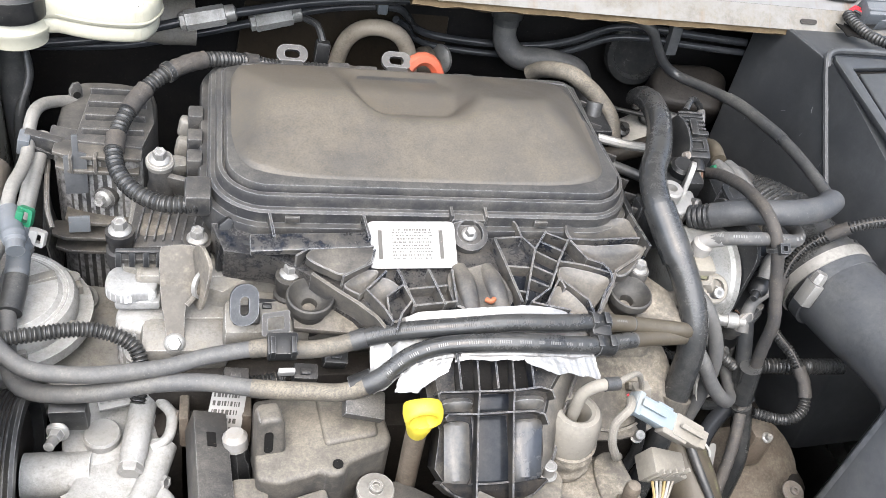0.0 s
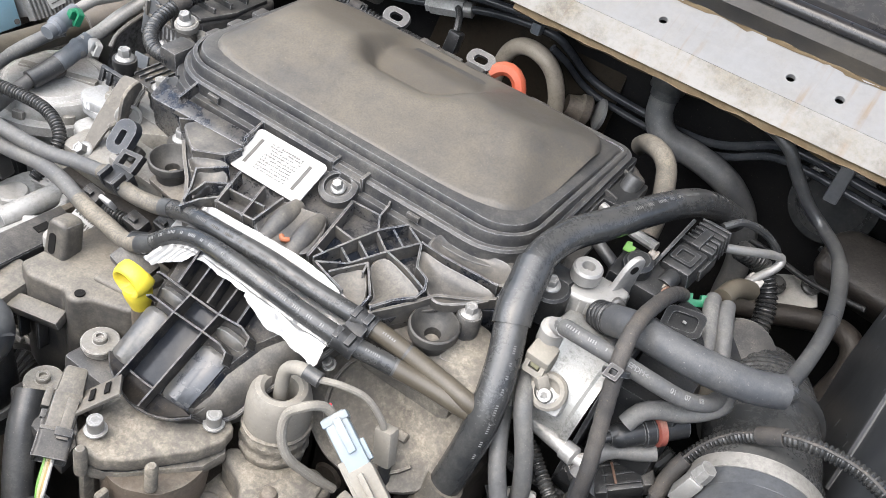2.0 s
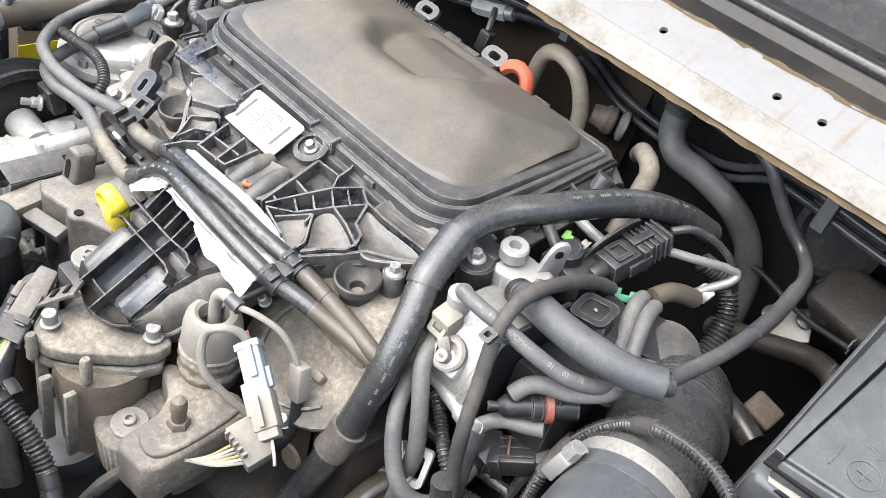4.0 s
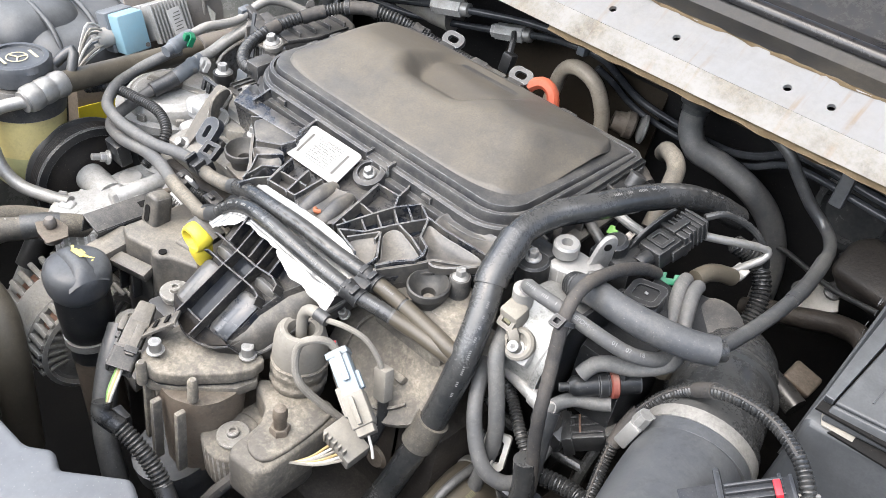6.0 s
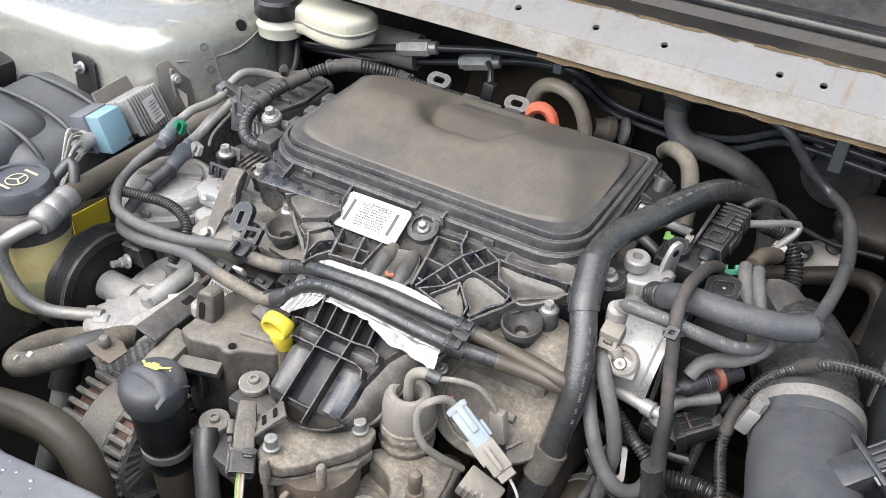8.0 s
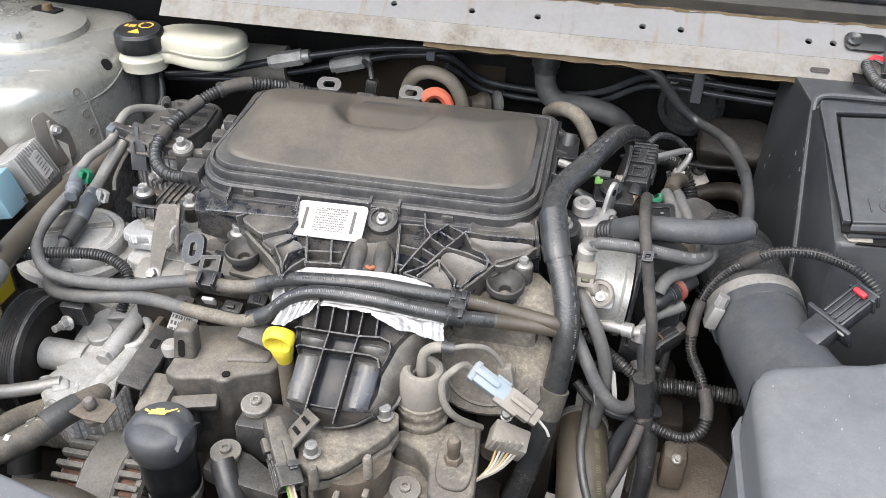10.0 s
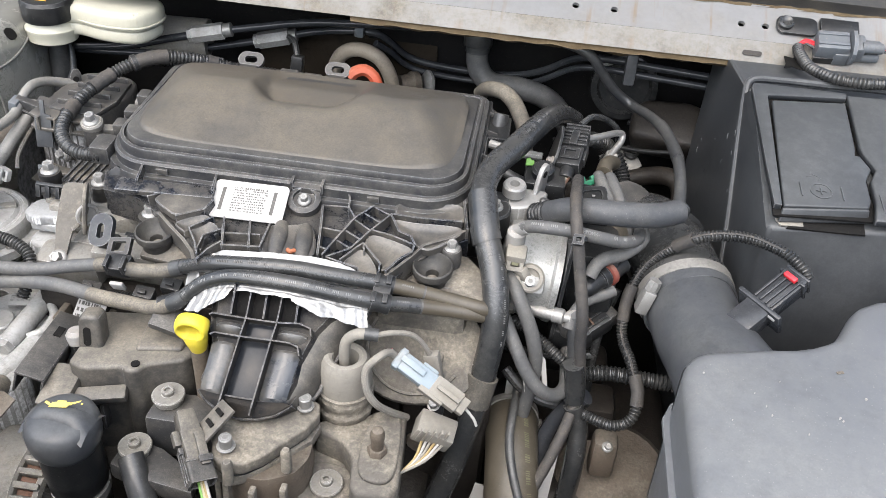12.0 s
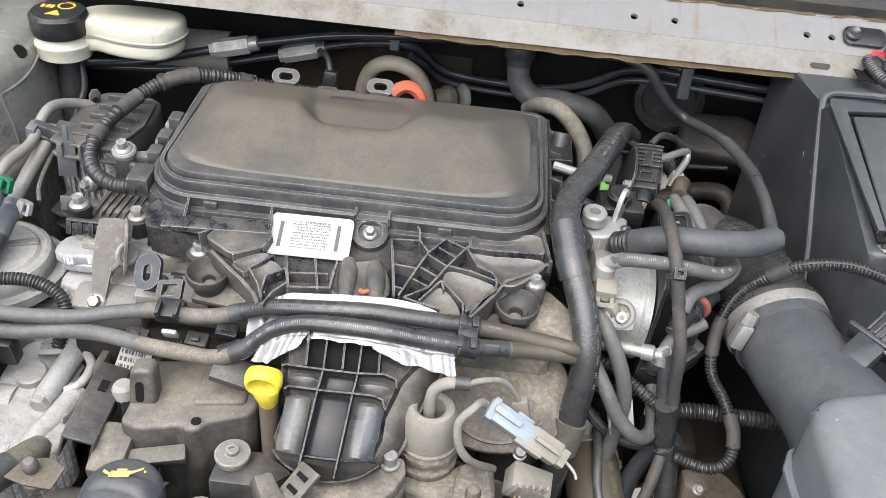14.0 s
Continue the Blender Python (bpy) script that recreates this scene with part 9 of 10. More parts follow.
    part("clip", ring_plate(rounded(-0.008, -0.006, 0.008, 0.006, 0.0055), rounded(-0.003, -0.0022, 0.003, 0.0022, 0.002), 0.004, (0.497, 0.531, 0.938), (0.8, 0.2, 0.4), (-0.3, 0.3, 0.9)), "grey", v)
    return ob


solenoid()
# hoses at the cover's right end
hose("crankcase_hose", [(0.364, 0.892, 1.000), (0.372, 0.880, 1.012), (0.384, 0.861, 1.0215), (0.396, 0.850, 1.024), (0.4075, 0.838, 1.020), (0.4176, 0.8125, 1.016), (0.4265, 0.787, 1.006), (0.430, 0.770, 0.985)], 0.0098, "rubber_dusty", "dusty grey crankcase hose beside the cover", seg=16)
hose("crankcase_pipe", [(0.398, 0.775, 1.03), (0.395, 0.765, 1.005), (0.39, 0.755, 0.97)], 0.009, "rubber", "grey stub pipe beside the cover", seg=14)
hose("drain_hose", [(0.55, 0.70, 0.985), (0.565, 0.71, 0.965), (0.57, 0.70, 0.93), (0.56, 0.68, 0.90)], 0.009, "rubber", "black rubber hose curving down")
hose("rear_conduit", [(0.505, 0.80, 1.0), (0.53, 0.815, 0.985), (0.55, 0.80, 0.96), (0.555, 0.77, 0.93), (0.55, 0.74, 0.9)], 0.010, "conduit", "black corrugated conduit behind the solenoid", "conduit", corrugated(0.0042, 0.24), 0.001)


def air_sensor():
    ob = thing("air_flow_sensor", (0.665, 0.51, 0.99), "black ribbed air flow sensor with a red locking tab", "sensor")
    a, b = Vector((0.640, 0.489, 0.985)), Vector((0.691, 0.529, 1.019))
    d = (b - a).normalized()
    up = (-0.3, -0.35, 0.9)
    part("base", block(a + d * 0.010, (0.026, 0.022, 0.036), d, up, bevel=0.003), "gloss", ob)
    part("flange", block(a + d * 0.026, (0.048, 0.026, 0.005), d, up, bevel=0.002), "gloss", ob)
    part("plug", block(a + d * 0.05, (0.024, 0.018, 0.050), d, up, bevel=0.002), "gloss", ob)
    for k in range(4):
        part("rib", block(a + d * 0.048 + d.cross(Vector(up)).normalized() * (0.009 - 0.006 * k) + Vector((-0.003, -0.0035, 0.0095)), (0.002, 0.003, 0.038), d, up, bevel=0.0005), "gloss", ob)
    part("collar", block(a + d * 0.066, (0.028, 0.021, 0.003), d, up, bevel=0.001), "gloss", ob)
    part("collar", block(a + d * 0.073, (0.026, 0.019, 0.003), d, up, bevel=0.001), "gloss", ob)
    part("red_tab", block(a + d * 0.062 + Vector((-0.003, -0.004, 0.012)), (0.013, 0.005, 0.005), d, up, bevel=0.001), "red", ob, "red locking tab")
    part("worn_patch", block(a + d * 0.0225 + Vector((0.006, -0.011, 0.006)), (0.016, 0.003, 0.003), d, up, bevel=0.001), "ink_pale", ob, "pale worn patch")
    for k, m in enumerate(("white_plastic", "beige", "slate", "beige")):
        part("wire", tube([b - d * 0.002 + Vector((0.002 * k - 0.003, 0, 0)), b + d * 0.010 + Vector((0, -0.001, 0.001)), b + d * 0.014 + Vector((0.001, 0.004, -0.004))], 0.0013, seg=6), m, ob)
    return ob


air_sensor()

# ---- left side of the bay ----
def strut_tower():
    ob = thing("strut_tower", (-0.4, 0.85, 0.5), "champagne painted suspension strut tower", "strut tower", kind="structure")
    part("shell", prism([(-0.62, 0.64), (-0.30, 0.65), (-0.235, 0.69), (-0.205, 0.78), (-0.215, 0.90), (-0.25, 0.99), (-0.62, 1.03)], 0.62, (0, 0, 1.055), (1, 0, 0), (0, 1, 0), bevel=0.035, seg=6), "paint", ob)
    part("raised_top", lathe([(0.085, -0.01), (0.078, 0.012), (0.06, 0.018), (0, 0.02)], (-0.36, 0.86, 1.052), (0, 0, 1), 40), "paint", ob)
    part("slot", prism(rounded(-0.022, -0.010, 0.022, 0.010, 0.004), 0.002, (-0.352, 0.90, 1.073), (1, -0.2, 0), (0.2, 1, 0), bevel=0), "deep", ob, "dark slot with a rusty clip")
    part("slot_clip", lathe([(0.008, 0), (0.006, 0.008), (0, 0.009)], (-0.35, 0.898, 1.073), (0, 0, 1), 12), "rust", ob)
    bolt(ob, (-0.335, 0.80, 1.063), (0, -0.1, 1), 0.024)
    bolt(ob, (-0.43, 0.90, 1.066), (0, -0.1, 1), 0.022)
    part("welded_panel", prism([(-0.05, -0.12), (0.050, -0.12), (0.050, 0.018), (0.028, 0.036), (-0.04, 0.036)], 0.003, (-0.266, 0.674, 0.955), (0.85, 0.53, 0), (0, 0, 1), bevel=0.001), "paint", ob)
    side = Vector((0.94, -0.32, 0.1)).normalized()
    for p in ((-0.2215, 0.736, 1.030), (-0.2175, 0.740, 0.999), (-0.2155, 0.744, 0.972)):
        part("spot_weld", ring_plate(arc(0, 0, 0.0055, 0, 360, 16)[:-1], arc(0, 0, 0.0038, 0, 360, 16)[:-1], 0.0012, Vector(p) + side * 0.001, (0.32, 0.94, 0), (-0.1, 0.03, 1)), "steel_dark", ob)
    # pressed seams and sealer lines over the shoulder
    for r_, pts_ in ((0.0016, [(-0.275, 0.728, 1.0555), (-0.250, 0.738, 1.053), (-0.226, 0.744, 1.038), (-0.217, 0.747, 1.022), (-0.2145, 0.752, 0.996), (-0.212, 0.757, 0.965), (-0.211, 0.76, 0.90)]),
                     (0.0014, [(-0.2345, 0.698, 1.018), (-0.226, 0.722, 1.014), (-0.214, 0.755, 1.013), (-0.2075, 0.785, 1.016), (-0.2065, 0.815, 1.024), (-0.212, 0.86, 1.04)]),
                     (0.0024, [(-0.236, 0.689, 1.01), (-0.235, 0.691, 0.96), (-0.235, 0.691, 0.88), (-0.235, 0.691, 0.80)])):
        part("seam", tube(pts_, r_, seg=8), "clamp", ob, "dirty sealer line")
    part("hole", lathe([(0.008, 0), (0.008, 0.002), (0, 0.002)], (-0.2145, 0.802, 1.0415), (0.75, -0.1, 0.65), 20), "deep", ob, "round drain hole")
    part("side_bracket", prism([(-0.02, -0.03), (0.02, -0.03), (0.02, 0.022), (0.008, 0.03), (-0.02, 0.03)], 0.004, (-0.345, 0.642, 0.985), (1, 0, 0), (0, 0, 1), bevel=0.001), "black", ob)
    bolt(ob, (-0.345, 0.638, 1.0), (0, -1, 0.2), 0.02)
    return ob


strut_tower()


def brake_reservoir():
    ob = thing("brake_fluid_reservoir", (-0.15, 0.9, 0.98), "ivory plastic brake fluid reservoir with a black cap", "fluid reservoir")
    body_ = smooth([(-0.168, 0.838), (-0.150, 0.846), (-0.132, 0.840), (-0.105, 0.834), (-0.072, 0.836), (-0.057, 0.850), (-0.050, 0.880), (-0.062, 0.905), (-0.105, 0.912), (-0.15, 0.905), (-0.172, 0.888), (-0.178, 0.860)], 3)
    part("tank", prism(body_, 0.026, (0, 0, 1.080), (1, 0, 0), (0, 1, -0.01), bevel=0.008, seg=4), "reservoir", ob)
    part("tank_floor", prism([(-0.115 + (a_ + 0.115) * 0.95, 0.874 + (b_ - 0.874) * 0.93) for a_, b_ in body_], 0.020, (0, 0, 1.058), (1, 0, 0), (0, 1, -0.01), bevel=0.008, seg=4), "reservoir", ob)
    part("seam", prism([(-0.115 + (a_ + 0.115) * 1.02, 0.874 + (b_ - 0.874) * 1.03) for a_, b_ in body_], 0.0026, (0, 0, 1.0625), (1, 0, 0), (0, 1, -0.01), bevel=0.001), "reservoir", ob)
    part("neck", lathe([(0.022, -0.032), (0.030, -0.028), (0.0315, -0.016), (0.0325, -0.0145), (0.0325, -0.012), (0.0305, -0.010), (0.028, -0.002), (0.025, 0.004)], (-0.186, 0.850, 1.052), (0, 0, 1), 36), "reservoir", ob)
    c = Vector((-0.186, 0.848, 1.052))
    cap = part("cap", lathe([(0.031, 0.0), (0.032, 0.004), (0.0315, 0.022), (0.029, 0.026), (0.02, 0.0265), (0, 0.0265)], c, (0, -0.05, 1), 48, shape=lambda a, h: 1 + (0.03 * (math.sin(24 * a) > 0) if 0.003 < h < 0.023 else 0)), "black", ob, "black ribbed cap")
    own = bmesh.new()

    def q(pts_):
        own.faces.new([own.verts.new(c + Vector((a, b, 0.0270 + 0.05 * b))) for a, b in pts_])

    q([(-0.008, -0.018), (0.010, -0.018), (0.001, -0.004)])
    for a0, a1 in ((0, 120), (130, 240), (250, 350)):
        pts_ = arc(0.006, 0.010, 0.010, a0, a1, 6)
        q(pts_ + arc(0.006, 0.010, 0.0075, a1, a0, 6))
    for x in (-0.021, -0.015, -0.010):
        q([(x, 0.0), (x + 0.004, 0.0), (x + 0.004, 0.009), (x, 0.009)])
    part("symbols", own, "orange_print", cap, "orange warning symbols")
    part("cylinder", lathe([(0.026, 0.0), (0.026, 0.09)], (-0.11, 0.945, 1.005), (1, 0.1, 0), 24), "alu_dirty", ob)
    return ob


brake_reservoir()
hose("clutch_line", [(-0.195, 0.895, 1.01), (-0.185, 0.88, 0.97), (-0.195, 0.86, 0.93), (-0.2, 0.85, 0.86)], 0.005, "rubber", "thin black fluid line below the reservoir", "line")
hose("fluid_hose", [(-0.20, 0.88, 1.005), (-0.20, 0.875, 0.95), (-0.195, 0.865, 0.85), (-0.19, 0.85, 0.7)], 0.013, "rubber", "grey fluid hose running down from the reservoir")


def module():
    ob = thing("control_module", (-0.245, 0.638, 0.95), "finned aluminium control module on a steel bracket", "control module")
    u = Vector((-0.1, 1, 0.03)).normalized()
    up = Vector((-0.40, -0.16, 0.9)).normalized()
    ax = u.cross(up).normalized()
    up = ax.cross(u)
    o = Vector((-0.231, 0.638, 0.976))

    def at(a, b, d):
        return o + u * a + up * b + ax * d

    part("housing", block(at(0, 0, -0.02), (0.054, 0.046, 0.034), ax, up, bevel=0.003), "alu_clean", ob)
    part("step", block(at(0.0, 0.012, -0.028), (0.058, 0.024, 0.02), ax, up, bevel=0.002), "alu_clean", ob)
    for k in range(11):
        part("fin", block(at(-0.026 + 0.0052 * k, -0.002, -0.001), (0.0024, 0.050, 0.010), ax, up, bevel=0.0005), "alu_clean", ob)
    part("label", block(at(0.004, -0.004, 0.0052), (0.020, 0.032, 0.0016), ax, up, bevel=0, spin=6), "paper", ob, "white type label")
    own = bmesh.new()
    for k in range(6):
        block(at(0.004 + 0.001 * (k % 3), -0.015 + 0.0042 * k, 0.0062), (0.013 - 0.004 * (k % 2), 0.0011, 0.0004), ax, up, bm=own, bevel=0, spin=6)
    part("print", own, "ink", ob)
    part("bracket", block(at(0.004, 0.004, -0.042), (0.075, 0.075, 0.003), ax, up, bevel=0.001), "steel_dark", ob)
    part("bracket_ear", prism(smooth([(-0.018, -0.03), (0.022, -0.03), (0.022, 0.02), (0.01, 0.034), (-0.012, 0.034), (-0.018, 0.02)]), 0.003, (-0.236, 0.69, 0.985), (0.35, 0.94, 0), (-0.2, 0, 1), bevel=0.0008), "steel_dark", ob)
    bolt(ob, (-0.230, 0.69, 0.998), (0.9, -0.35, 0.2), 0.018)
    r = thing("relay", (-0.245, 0.585, 0.93), "pale blue relay with a grey base and bundled wires", "relay")
    u = Vector((0.0, 1, 0.1)).normalized()
    up = Vector((-0.24, -0.3, 0.9)).normalized()
    ax = u.cross(up).normalized()
    up = ax.cross(u)
    o = Vector((-0.2300, 0.585, 0.967))
    part("case", block(at(0, 0, -0.013), (0.036, 0.050, 0.026), ax, up, bevel=0.0025), "blue", r, "pale blue case")
    part("notch", lathe([(0.003, 0), (0.003, 0.0008), (0, 0.0008)], at(0.013, -0.019, 0.0), ax, 12), "ink", r)
    part("base", block(at(-0.002, 0.001, -0.038), (0.040, 0.052, 0.026), ax, up, bevel=0.003), "slate", r)
    part("collar", lathe([(0.013, 0), (0.012, 0.02), (0.0, 0.02)], at(-0.018, -0.004, -0.034), -u, 16), "grey", r)
    for k, m in enumerate(("white_plastic", "beige", "slate", "white_plastic", "beige", "beige", "white_plastic")):
        p = at(-0.030, -0.014 + 0.0045 * k, -0.030 + 0.004 * (k % 2))
        part("wire", tube([p, p + Vector((0.004, -0.016, -0.004 + 0.002 * k)), p + Vector((0.004, -0.036 + 0.002 * k, -0.018 + 0.002 * k)), p + Vector((-0.004, -0.050 + 0.003 * k, -0.046))], 0.0017, seg=6), m, r)
    return ob


module()


def steering_reservoir():
    ob = thing("steering_fluid_reservoir", (-0.206, 0.427, 0.82), "translucent steering fluid reservoir with a black cap", "fluid reservoir")
    c = Vector((-0.206, 0.427, 0.955))
    cap = part("cap", lathe([(0.032, 0.0), (0.036, 0.003), (0.037, 0.020), (0.034, 0.026), (0.029, 0.0265), (0.028, 0.0235), (0.0, 0.0235)], c, (0, -0.05, 1), 56, shape=lambda a, h: 1 + (0.07 * max(0.0, math.cos(4 * a)) ** 4 if h < 0.024 else 0)), "clean", ob, "dark grey lobed screw cap")
    part("emblem", ring_plate(arc(0, 0, 0.012, 0, 360, 28)[:-1], arc(0, 0, 0.0105, 0, 360, 28)[:-1], 0.0004, c + Vector((0, -0.001, 0.0250)), (1, 0, 0), (0, 1, 0.05)), "emblem", cap, "faded yellow steering wheel emblem")
    own = bmesh.new()
    for a in (90, 210, 330):
        block(c + Vector((0.005 * math.cos(radians(a)), 0.005 * math.sin(radians(a)), 0.0246)), (0.002, 0.011, 0.0005), (0, -0.05, 1), (math.cos(radians(a)), math.sin(radians(a)), 0), bm=own, bevel=0)
    block(c + Vector((0, -0.018, 0.0246)), (0.02, 0.003, 0.0005), (0, -0.05, 1), bm=own, bevel=0)
    block(c + Vector((0, 0.018, 0.0246)), (0.02, 0.003, 0.0005), (0, -0.05, 1), bm=own, bevel=0)
    part("emblem_marks", own, "emblem", cap)
    part("shoulder", lathe([(0.046, -0.035), (0.046, -0.012), (0.04, -0.002), (0.03, 0.0)], c, (0, 0, 1), 40), "black_dusty", ob)
    part("tank", lathe([(0.043, -0.085), (0.0445, -0.035)], c, (0, 0, 1), 40), "fluid", ob, "amber translucent wall")
    part("tank_lower", lathe([(0.03, -0.14), (0.041, -0.125), (0.043, -0.0845)], c, (0, 0, 1), 40), "fluid_low", ob, "greenish fluid below the level")
    hose("reservoir_hose", [(-0.19, 0.46, 0.97), (-0.185, 0.48, 0.985), (-0.175, 0.475, 0.975), (-0.17, 0.465, 0.955)], 0.006, "rubber", "thin grey hose beside the reservoir")
    return ob


steering_reservoir()
tank = thing("coolant_tank", (-0.4, 0.57, 0.8), "dark grey moulded coolant tank with a screw cap", "coolant tank")
own = bmesh.new()
for at_, size in (((-0.37, 0.58, 0.885), (0.20, 0.20, 0.15)), ((-0.40, 0.52, 0.91), (0.17, 0.13, 0.13))):
    block(at_, size, (0.12, -0.1, 1), bm=own, bevel=0.045, seg=8)
part("tank", own, "tub", tank)
for k in range(3):
    part("band", tube([(-0.475, 0.515 + 0.055 * k, 0.93), (-0.44, 0.515 + 0.055 * k, 0.968), (-0.34, 0.515 + 0.055 * k, 0.966), (-0.29, 0.515 + 0.055 * k, 0.94), (-0.272, 0.515 + 0.055 * k, 0.88)], 0.0035, seg=12), "tub", tank)
part("neck", lathe([(0.035, 0), (0.033, 0.03)], (-0.40, 0.695, 0.94), (0, 0, 1), 28), "clean", tank)
part("cap", lathe([(0.036, 0.0), (0.037, 0.02), (0.034, 0.027), (0, 0.028)], (-0.40, 0.695, 0.968), (0, 0, 1), 32, shape=lambda a, h: 1 + 0.03 * (math.sin(12 * a) > 0)), "black", tank, "black screw cap")
box = thing("fuse_box", (-0.26, 0.53, 0.78), "dark red-brown box with a yellow caution label", "box")
part("box", block((-0.28, 0.545, 0.83), (0.06, 0.07, 0.14), (0, 0, 1), bevel=0.008), "rusty", box)
part("label", block((-0.243, 0.535, 0.858), (0.001, 0.055, 0.035), (0, 0, 1), (0, 1, 0), bevel=0), "yellow", box, "yellow caution label")
rail = thing("fender_rail", (-0.52, 0.45, 0.9), "black fender rail with a pale seal", "fender rail", kind="structure")
part("rail", block((-0.52, 0.45, 0.95), (0.05, 0.6, 0.05), (0.2, 0, 1), bevel=0.01), "black", rail)
part("edge", block((-0.555, 0.45, 0.99), (0.02, 0.6, 0.02), (0.2, 0, 1), bevel=0.006), "paint", rail)

# metal fuel pipes with their quick couplings
ob = thing("fuel_pipe", (-0.16, 0.68, 0.97), "grey steel fuel pipe with a green coupling clip", "fuel pipe")
part("pipe", tube([(-0.1590, 0.618, 0.9850), (-0.1606, 0.6261, 0.9865), (-0.1595, 0.6443, 0.9920), (-0.1560, 0.668, 0.9925), (-0.1545, 0.690, 0.9950), (-0.1552, 0.708, 1.0040), (-0.1535, 0.728, 1.0120), (-0.1490, 0.746, 1.0110), (-0.140, 0.765, 1.004), (-0.122, 0.785, 0.994)], 0.0056, seg=14), "clamp", ob)
part("coupling", tube([(-0.1480, 0.578, 0.977), (-0.1510, 0.592, 0.980), (-0.1555, 0.606, 0.9825), (-0.1590, 0.620, 0.985)], 0.0088, seg=18, step=0.002, shape=lambda s, a, w: 0.80 if s < 0.010 else (1.12 if 0.013 < s < 0.017 else 1.0)), "slate", ob)
part("clip", block((-0.1500, 0.6085, 0.9850), (0.006, 0.012, 0.020), (0.3, 0.2, 1), bevel=0.0012), "green", ob, "green locking clip")
part("clip_tab", ring_plate(rounded(-0.006, -0.0075, 0.006, 0.0075, 0.002), rounded(-0.003, -0.0045, 0.003, 0.0045, 0.001), 0.006, (-0.1455, 0.6080, 0.9880), (0.9, -0.3, -0.2), (0.2, 0.3, 0.9)), "green", ob)
ob = thing("fuel_pipe", (-0.15, 0.66, 0.95), "grey steel fuel pipe with a white coupling clip", "fuel pipe")
part("pipe", tube([(-0.1555, 0.625, 0.951), (-0.1548, 0.6477, 0.9585), (-0.1524, 0.6663, 0.9695), (-0.1505, 0.6853, 0.9775), (-0.1480, 0.7028, 0.986), (-0.1455, 0.722, 0.994)], 0.0074, seg=14), "clamp", ob)
part("coupling", tube([(-0.1545, 0.590, 0.935), (-0.1550, 0.606, 0.9405), (-0.1555, 0.622, 0.947), (-0.1555, 0.634, 0.952)], 0.0096, seg=18, step=0.002, shape=lambda s, a, w: 0.86 if s < 0.006 else (1.14 if 0.030 < s < 0.035 else 1.0)), "slate", ob)
part("clip", block((-0.1470, 0.6285, 0.9485), (0.007, 0.010, 0.020), (0.3, 0.3, 1), bevel=0.0012), "white_plastic", ob, "white locking clip")
part("clip_tab", ring_plate(rounded(-0.006, -0.007, 0.006, 0.007, 0.002), rounded(-0.003, -0.004, 0.003, 0.004, 0.001), 0.006, (-0.1425, 0.6275, 0.9505), (0.9, -0.3, -0.2), (0.2, 0.3, 0.9)), "white_plastic", ob)
part("sleeve", tube([(-0.156, 0.562, 0.926), (-0.155, 0.58, 0.931), (-0.1545, 0.594, 0.936)], 0.0098, seg=16), "rubber", ob)
ob = thing("pipe_holder", (-0.145, 0.7, 0.98), "black plastic pipe holder", "clip")
part("body", block((-0.143, 0.704, 0.999), (0.034, 0.010, 0.014), (0.3, -0.1, 1), bevel=0.002), "black_dusty", ob)
part("clip", block((-0.158, 0.700, 1.000), (0.010, 0.016, 0.018), (0.2, -0.2, 1), bevel=0.002), "slate", ob)
part("arm", block((-0.120, 0.712, 0.996), (0.040, 0.020, 0.010), (0.2, -0.3, 1), bevel=0.002), "black_dusty", ob)
part("stay", strip([(-0.150, 0.70, 0.990), (-0.132, 0.706, 0.978), (-0.112, 0.712, 0.990)], 0.003, 0.008, Vector((0, -0.4, 0.9))), "black_dusty", ob)

# ---- firewall side ----
for nm, z0, pts in (("brake_line", 0, [(-0.19, 0.90, 0.992), (-0.12, 0.905, 1.0), (-0.06, 0.915, 1.014), (-0.009, 0.924, 1.025), (0.05, 0.93, 1.037), (0.12, 0.935, 1.05), (0.2, 0.935, 1.058), (0.3, 0.945, 1.06)]),
                    ("brake_line", 1, [(-0.19, 0.91, 0.985), (-0.10, 0.925, 0.985), (-0.03, 0.945, 0.992), (0.067, 0.968, 1.010), (0.12, 0.972, 1.024), (0.17, 0.968, 1.034), (0.21, 0.97, 1.034), (0.228, 0.985, 1.018), (0.245, 1.005, 0.995), (0.275, 1.01, 0.984), (0.34, 1.0, 0.984), (0.40, 0.99, 0.99), (0.44, 0.97, 1.01), (0.48, 0.95, 1.04), (0.52, 0.935, 1.05), (0.58, 0.925, 1.05), (0.65, 0.92, 1.048)])):
    ob = thing(nm, pts[2], "black coated brake line with a silver union", "brake line", "brake lines")
    part("line", tube(pts, 0.0052, seg=12), "gloss", ob)
    if z0:
        part("line_twin", tube([(x, y - 0.002, z - 0.013) for x, y, z in pts[6:]], 0.0045, seg=12), "gloss", ob)
    u = Vector(pts[3])
    d = (Vector(pts[4]) - Vector(pts[2])).normalized()
    part("union", lathe([(0.006, -0.028), (0.0095, -0.027), (0.0095, -0.022), (0.0115, -0.021), (0.0115, 0.021), (0.0095, 0.022), (0.0095, 0.027), (0.006, 0.028)], u, d, 6), "alu", ob, "silver hexagonal union")
    part("union_nut", lathe([(0.0095, 0.022), (0.0095, 0.032), (0.006, 0.034)], u, d, 12), "steel", ob)
ob = thing("line_clip", (0.55, 0.92, 1.04), "black plastic line clip", "clip")
part("clip", block((0.55, 0.922, 1.045), (0.014, 0.012, 0.04), (0, 0.1, 1), bevel=0.002), "clean", ob)
ob = thing("line_clip", (0.19, 0.955, 1.03), "black plastic line clip", "clip")
